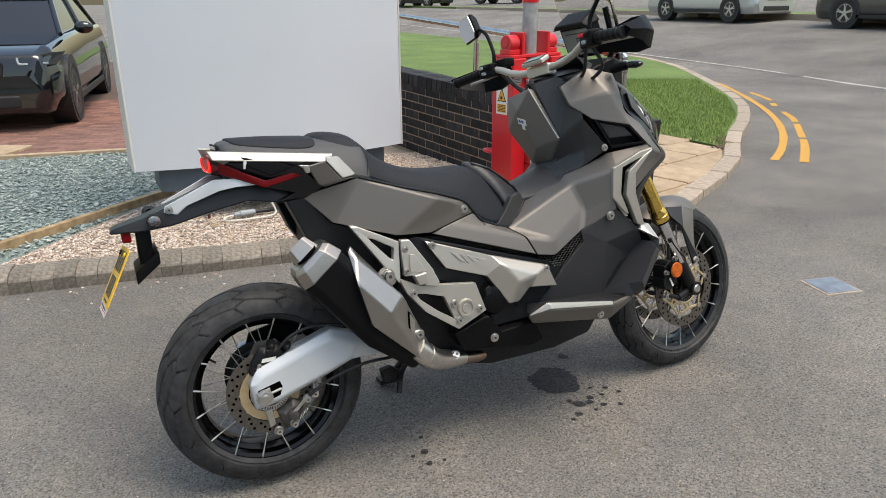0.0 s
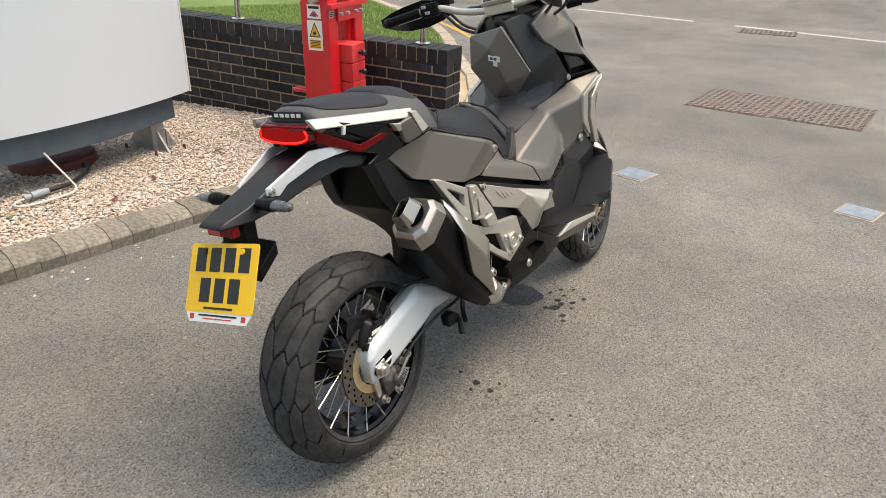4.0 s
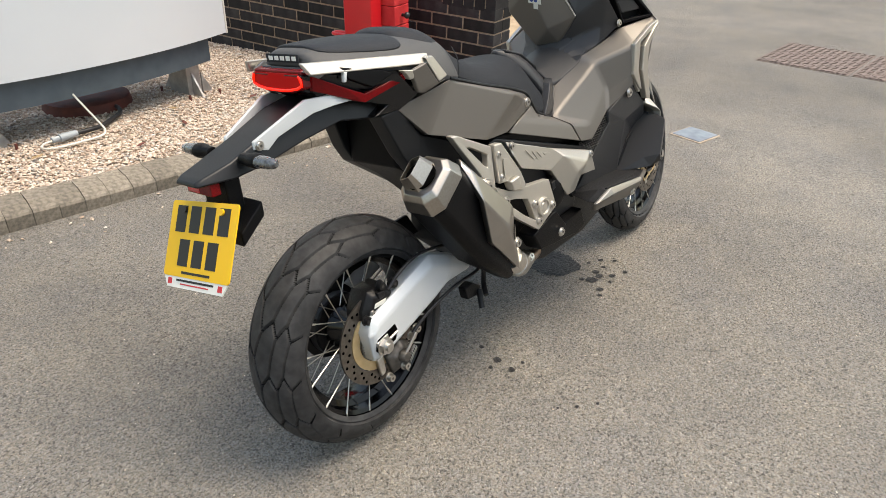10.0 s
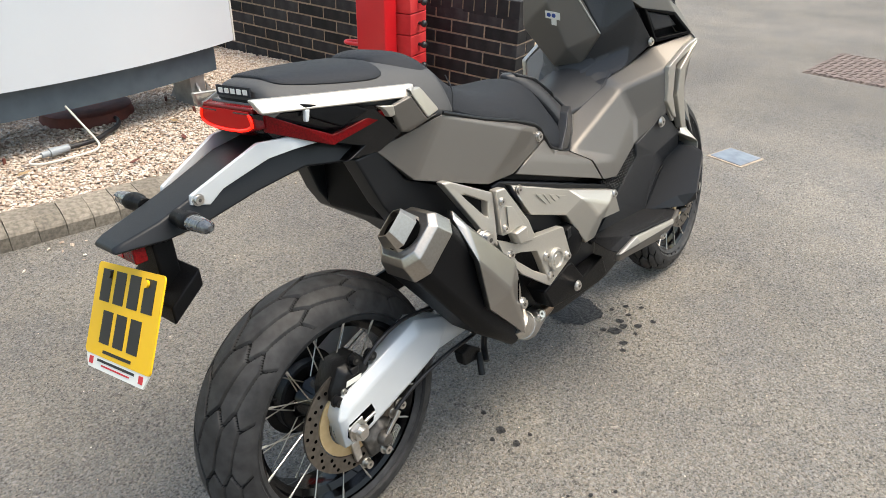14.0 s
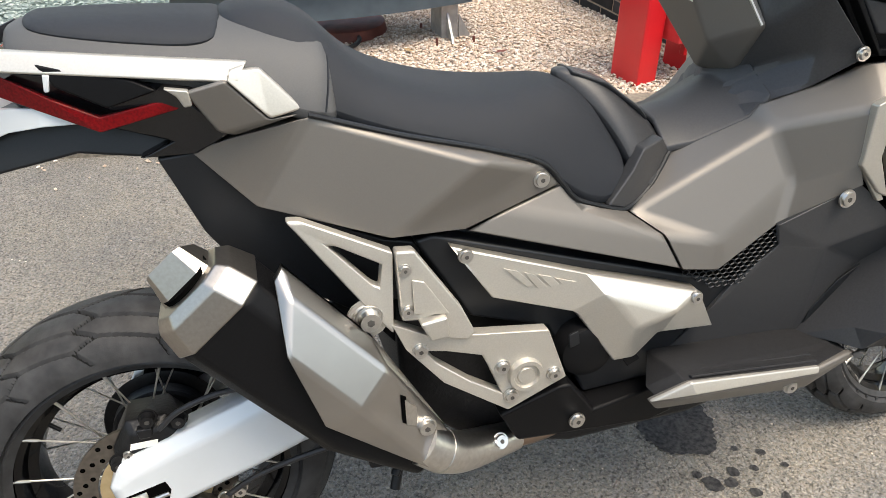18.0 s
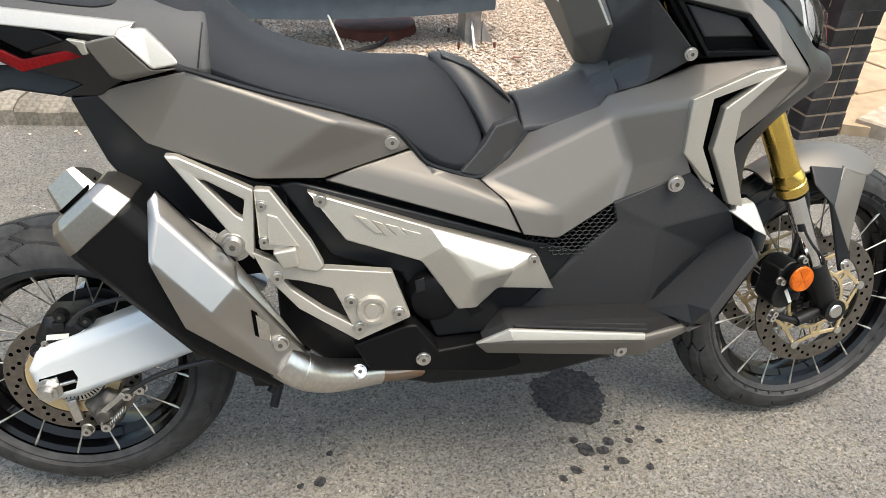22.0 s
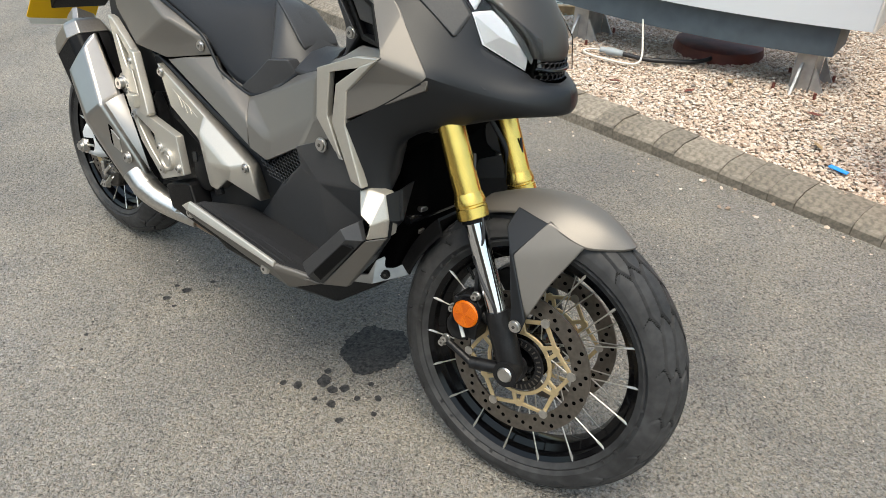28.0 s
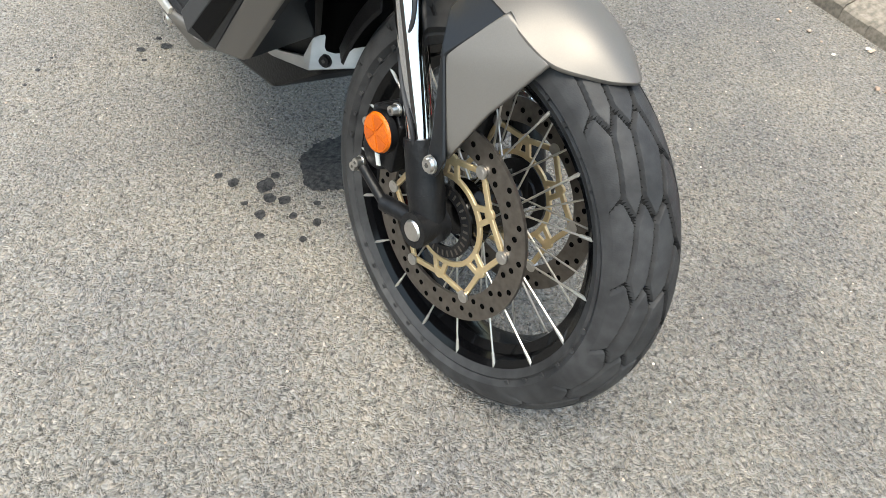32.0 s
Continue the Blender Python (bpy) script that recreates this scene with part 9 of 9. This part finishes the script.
def chamfered(name, x, y, z, c, material):
    """A box of that size, centred on its base, with chamfered top edges."""
    bm = bmesh.new()
    lo = [bm.verts.new((sx * x / 2, sy * y / 2, 0)) for sx, sy in ((-1, -1), (1, -1), (1, 1), (-1, 1))]
    mid = [bm.verts.new((sx * x / 2, sy * y / 2, z - c)) for sx, sy in ((-1, -1), (1, -1), (1, 1), (-1, 1))]
    top = [bm.verts.new((sx * (x / 2 - c), sy * (y / 2 - c), z)) for sx, sy in ((-1, -1), (1, -1), (1, 1), (-1, 1))]
    for a, b in ((lo, mid), (mid, top)):
        for i in range(4):
            bm.faces.new((a[i], a[(i + 1) % 4], b[(i + 1) % 4], b[i]))
    bm.faces.new(top)
    bm.faces.new(lo[::-1])
    me = bpy.data.meshes.new(name)
    bm.to_mesh(me)
    bm.free()
    me.materials.append(material)
    return me


rng = random.Random(11)
kerb = tagged(new("kerb"), "row of brown concrete edging blocks along the gravel bed", "kerb", kind="structure")
kb = kerb_block()
ang = math.degrees(math.atan(-0.165))
rows = []
for i in range(56):
    x = -3.05 + i * 0.1045 * KDIR.x
    if x < 2.46:
        rows.append(Matrix.Translation((x, kerb_y(x), rng.uniform(-0.004, 0.004))) @ pose(0, 0, 0, rng.uniform(-0.8, 0.8), rng.uniform(-0.6, 0.6), ang + rng.uniform(-0.7, 0.7)))
pieces(kb, "block", kerb, rows)

brick = chamfered("brick", 0.215, 0.065, 0.104, 0.003, M_BRICK)
half = chamfered("half_brick", 0.1025, 0.065, 0.104, 0.003, M_BRICK)
UP = Matrix.Rotation(radians(-90), 4, "X")
rows, halves = [], []
for c in range(8):
    z = -0.045 + 0.075 * c + 0.0325
    for i in range(26):
        u = i * 0.225 + (0.1075 if c % 2 == 0 else 0.22)
        if u < 5.7:
            rows.append(WALL @ Matrix.Translation((u, -0.104 + rng.uniform(-0.0015, 0.0015), z)) @ UP)
    if c % 2:
        halves.append(WALL @ Matrix.Translation((0.0515, -0.104, z)) @ UP)
        halves.append(WALL @ Matrix.Translation((0.104, -0.167, z)) @ Matrix.Rotation(radians(90), 4, "Z") @ UP)
    else:
        halves.append(WALL @ Matrix.Translation((0.104, -0.161, z)) @ Matrix.Rotation(radians(90), 4, "Z") @ UP)
pieces(brick, "brick", wall_east, rows[:300])
pieces(half, "half_brick", wall_east, halves)
cope = chamfered("coping_brick", 0.065, 0.222, 0.104, 0.004, M_BRICK)
pieces(cope, "coping_brick", wall_east, [WALL @ Matrix.Translation((0.034 + i * 0.0752, -0.110 + rng.uniform(-0.002, 0.002), WALL_H - 0.103 + rng.uniform(-0.002, 0.002))) for i in range(74)])

# concrete kerb stones along the lawn's curve
curb = tagged(new("road_kerb"), "pale concrete kerb stones curving round the path and lawn", "kerb", kind="structure")
stone = chamfered("kerb_stone", 0.60, 0.14, 0.16, 0.008, M_CONC)
fine = smooth_line([(x, y, 0) for x, y in CURVE], 24)
acc, last, rows = 0.0, fine[0], []
for p, q in zip(fine, fine[1:]):
    acc += (q - p).length
    if acc > 0.605 and q.y < 20:
        d = (q - last)
        mid = (q + last) / 2
        rows.append(Matrix.Translation((mid.x, mid.y, -0.10)) @ pose(0, 0, 0, 0, 0, math.degrees(math.atan2(d.y, d.x))))
        acc, last = 0.0, q
pieces(stone, "kerb_stone", curb, rows)

slab = chamfered("slab", 0.445, 0.445, 0.05, 0.005, M_SLAB)
poly = [(2.78, 1.62), (3.3, 1.82), (4.25, 2.42), (4.66, 2.72), (4.6, 3.6), (4.35, 7.5), (2.1, 7.5), (2.5, 3.2)]
rows = []
for i in range(-2, 8):
    for j in range(-2, 18):
        x, y = 2.7 + i * 0.452 + (0.1 if j % 2 else 0) - j * 0.035, 1.5 + j * 0.452 + i * 0.12
        if inside(np.array([x]), np.array([y]), poly)[0]:
            rows.append(Matrix.Translation((x, y, -0.002 + rng.uniform(-0.002, 0.002))) @ pose(0, 0, 0, rng.uniform(-.4, .4), rng.uniform(-.4, .4), 15))
pieces(slab, "slab", path_base, rows)
rows = []
for i in range(6):
    for j in range(3):
        m = M_STRIP @ Matrix.Translation((i * 0.452 + 0.2, j * 0.452 - 0.1, -0.035))
        if (m.translation.x - (-1.16)) * 0.44 - (m.translation.y - (5.02)) * 0.18 < -0.1:
            rows.append(m)
strip = tagged(new("slab_strip"), "strip of sandy paving slabs across the slate bed", "paving", kind="structure")
pieces(slab, "slab", strip, rows)

paver = chamfered("paver", 0.196, 0.096, 0.05, 0.004, M_PAVER)
near, far = [], []
for i in range(-60, 60):
    for j in range(-4, 60):
        # herringbone: pairs of blocks at right angles
        for k in range(2):
            gx, gy = (i * 0.2 + (j % 2) * 0.1, j * 0.1) if k == 0 else (None, None)
            if k:
                continue
            a = radians(-17)
            x, y = -0.9 + gx * math.cos(a) - gy * math.sin(a), 5.62 + gx * math.sin(a) + gy * math.cos(a)
            if -3.4 < x < 1.5 and 5.56 - 0.26 * (x + 1.2) + (0.12 if x < -1.2 else 0) < y < 9.4 and y > 5.34:
                (near if x > -2.6 and y < 8.2 else far).append(Matrix.Translation((x, y, -0.033 + rng.uniform(-0.002, 0.002))) @ pose(0, 0, 0, 0, 0, -17))
near.sort(key=lambda m: m.translation.y)
pieces(paver, "paver", paving, near[:300])
bm = bmesh.new()
vs, fs = [], []
src = [(v.co.copy()) for v in paver.vertices]
pf = [tuple(p.vertices) for p in paver.polygons]
for m in near[300:] + far:
    o = len(vs)
    vs += [(m @ c)[:] for c in src]
    fs += [tuple(o + k for k in p) for p in pf]
bm.free()
me = bpy.data.meshes.new("pavers")
me.from_pydata(vs, [], fs)
me.materials.append(islands(mat("red_block_paver_far", (0.22, 0.105, 0.075), 0.9, bump=0.3, bump_scale=90), [(0.0, (0.13, 0.06, 0.045)), (0.5, (0.20, 0.095, 0.068)), (1.0, (0.27, 0.14, 0.10))]))
ob = new("pavers", me)
ob.parent = paving
ob["kind"] = "stuff"
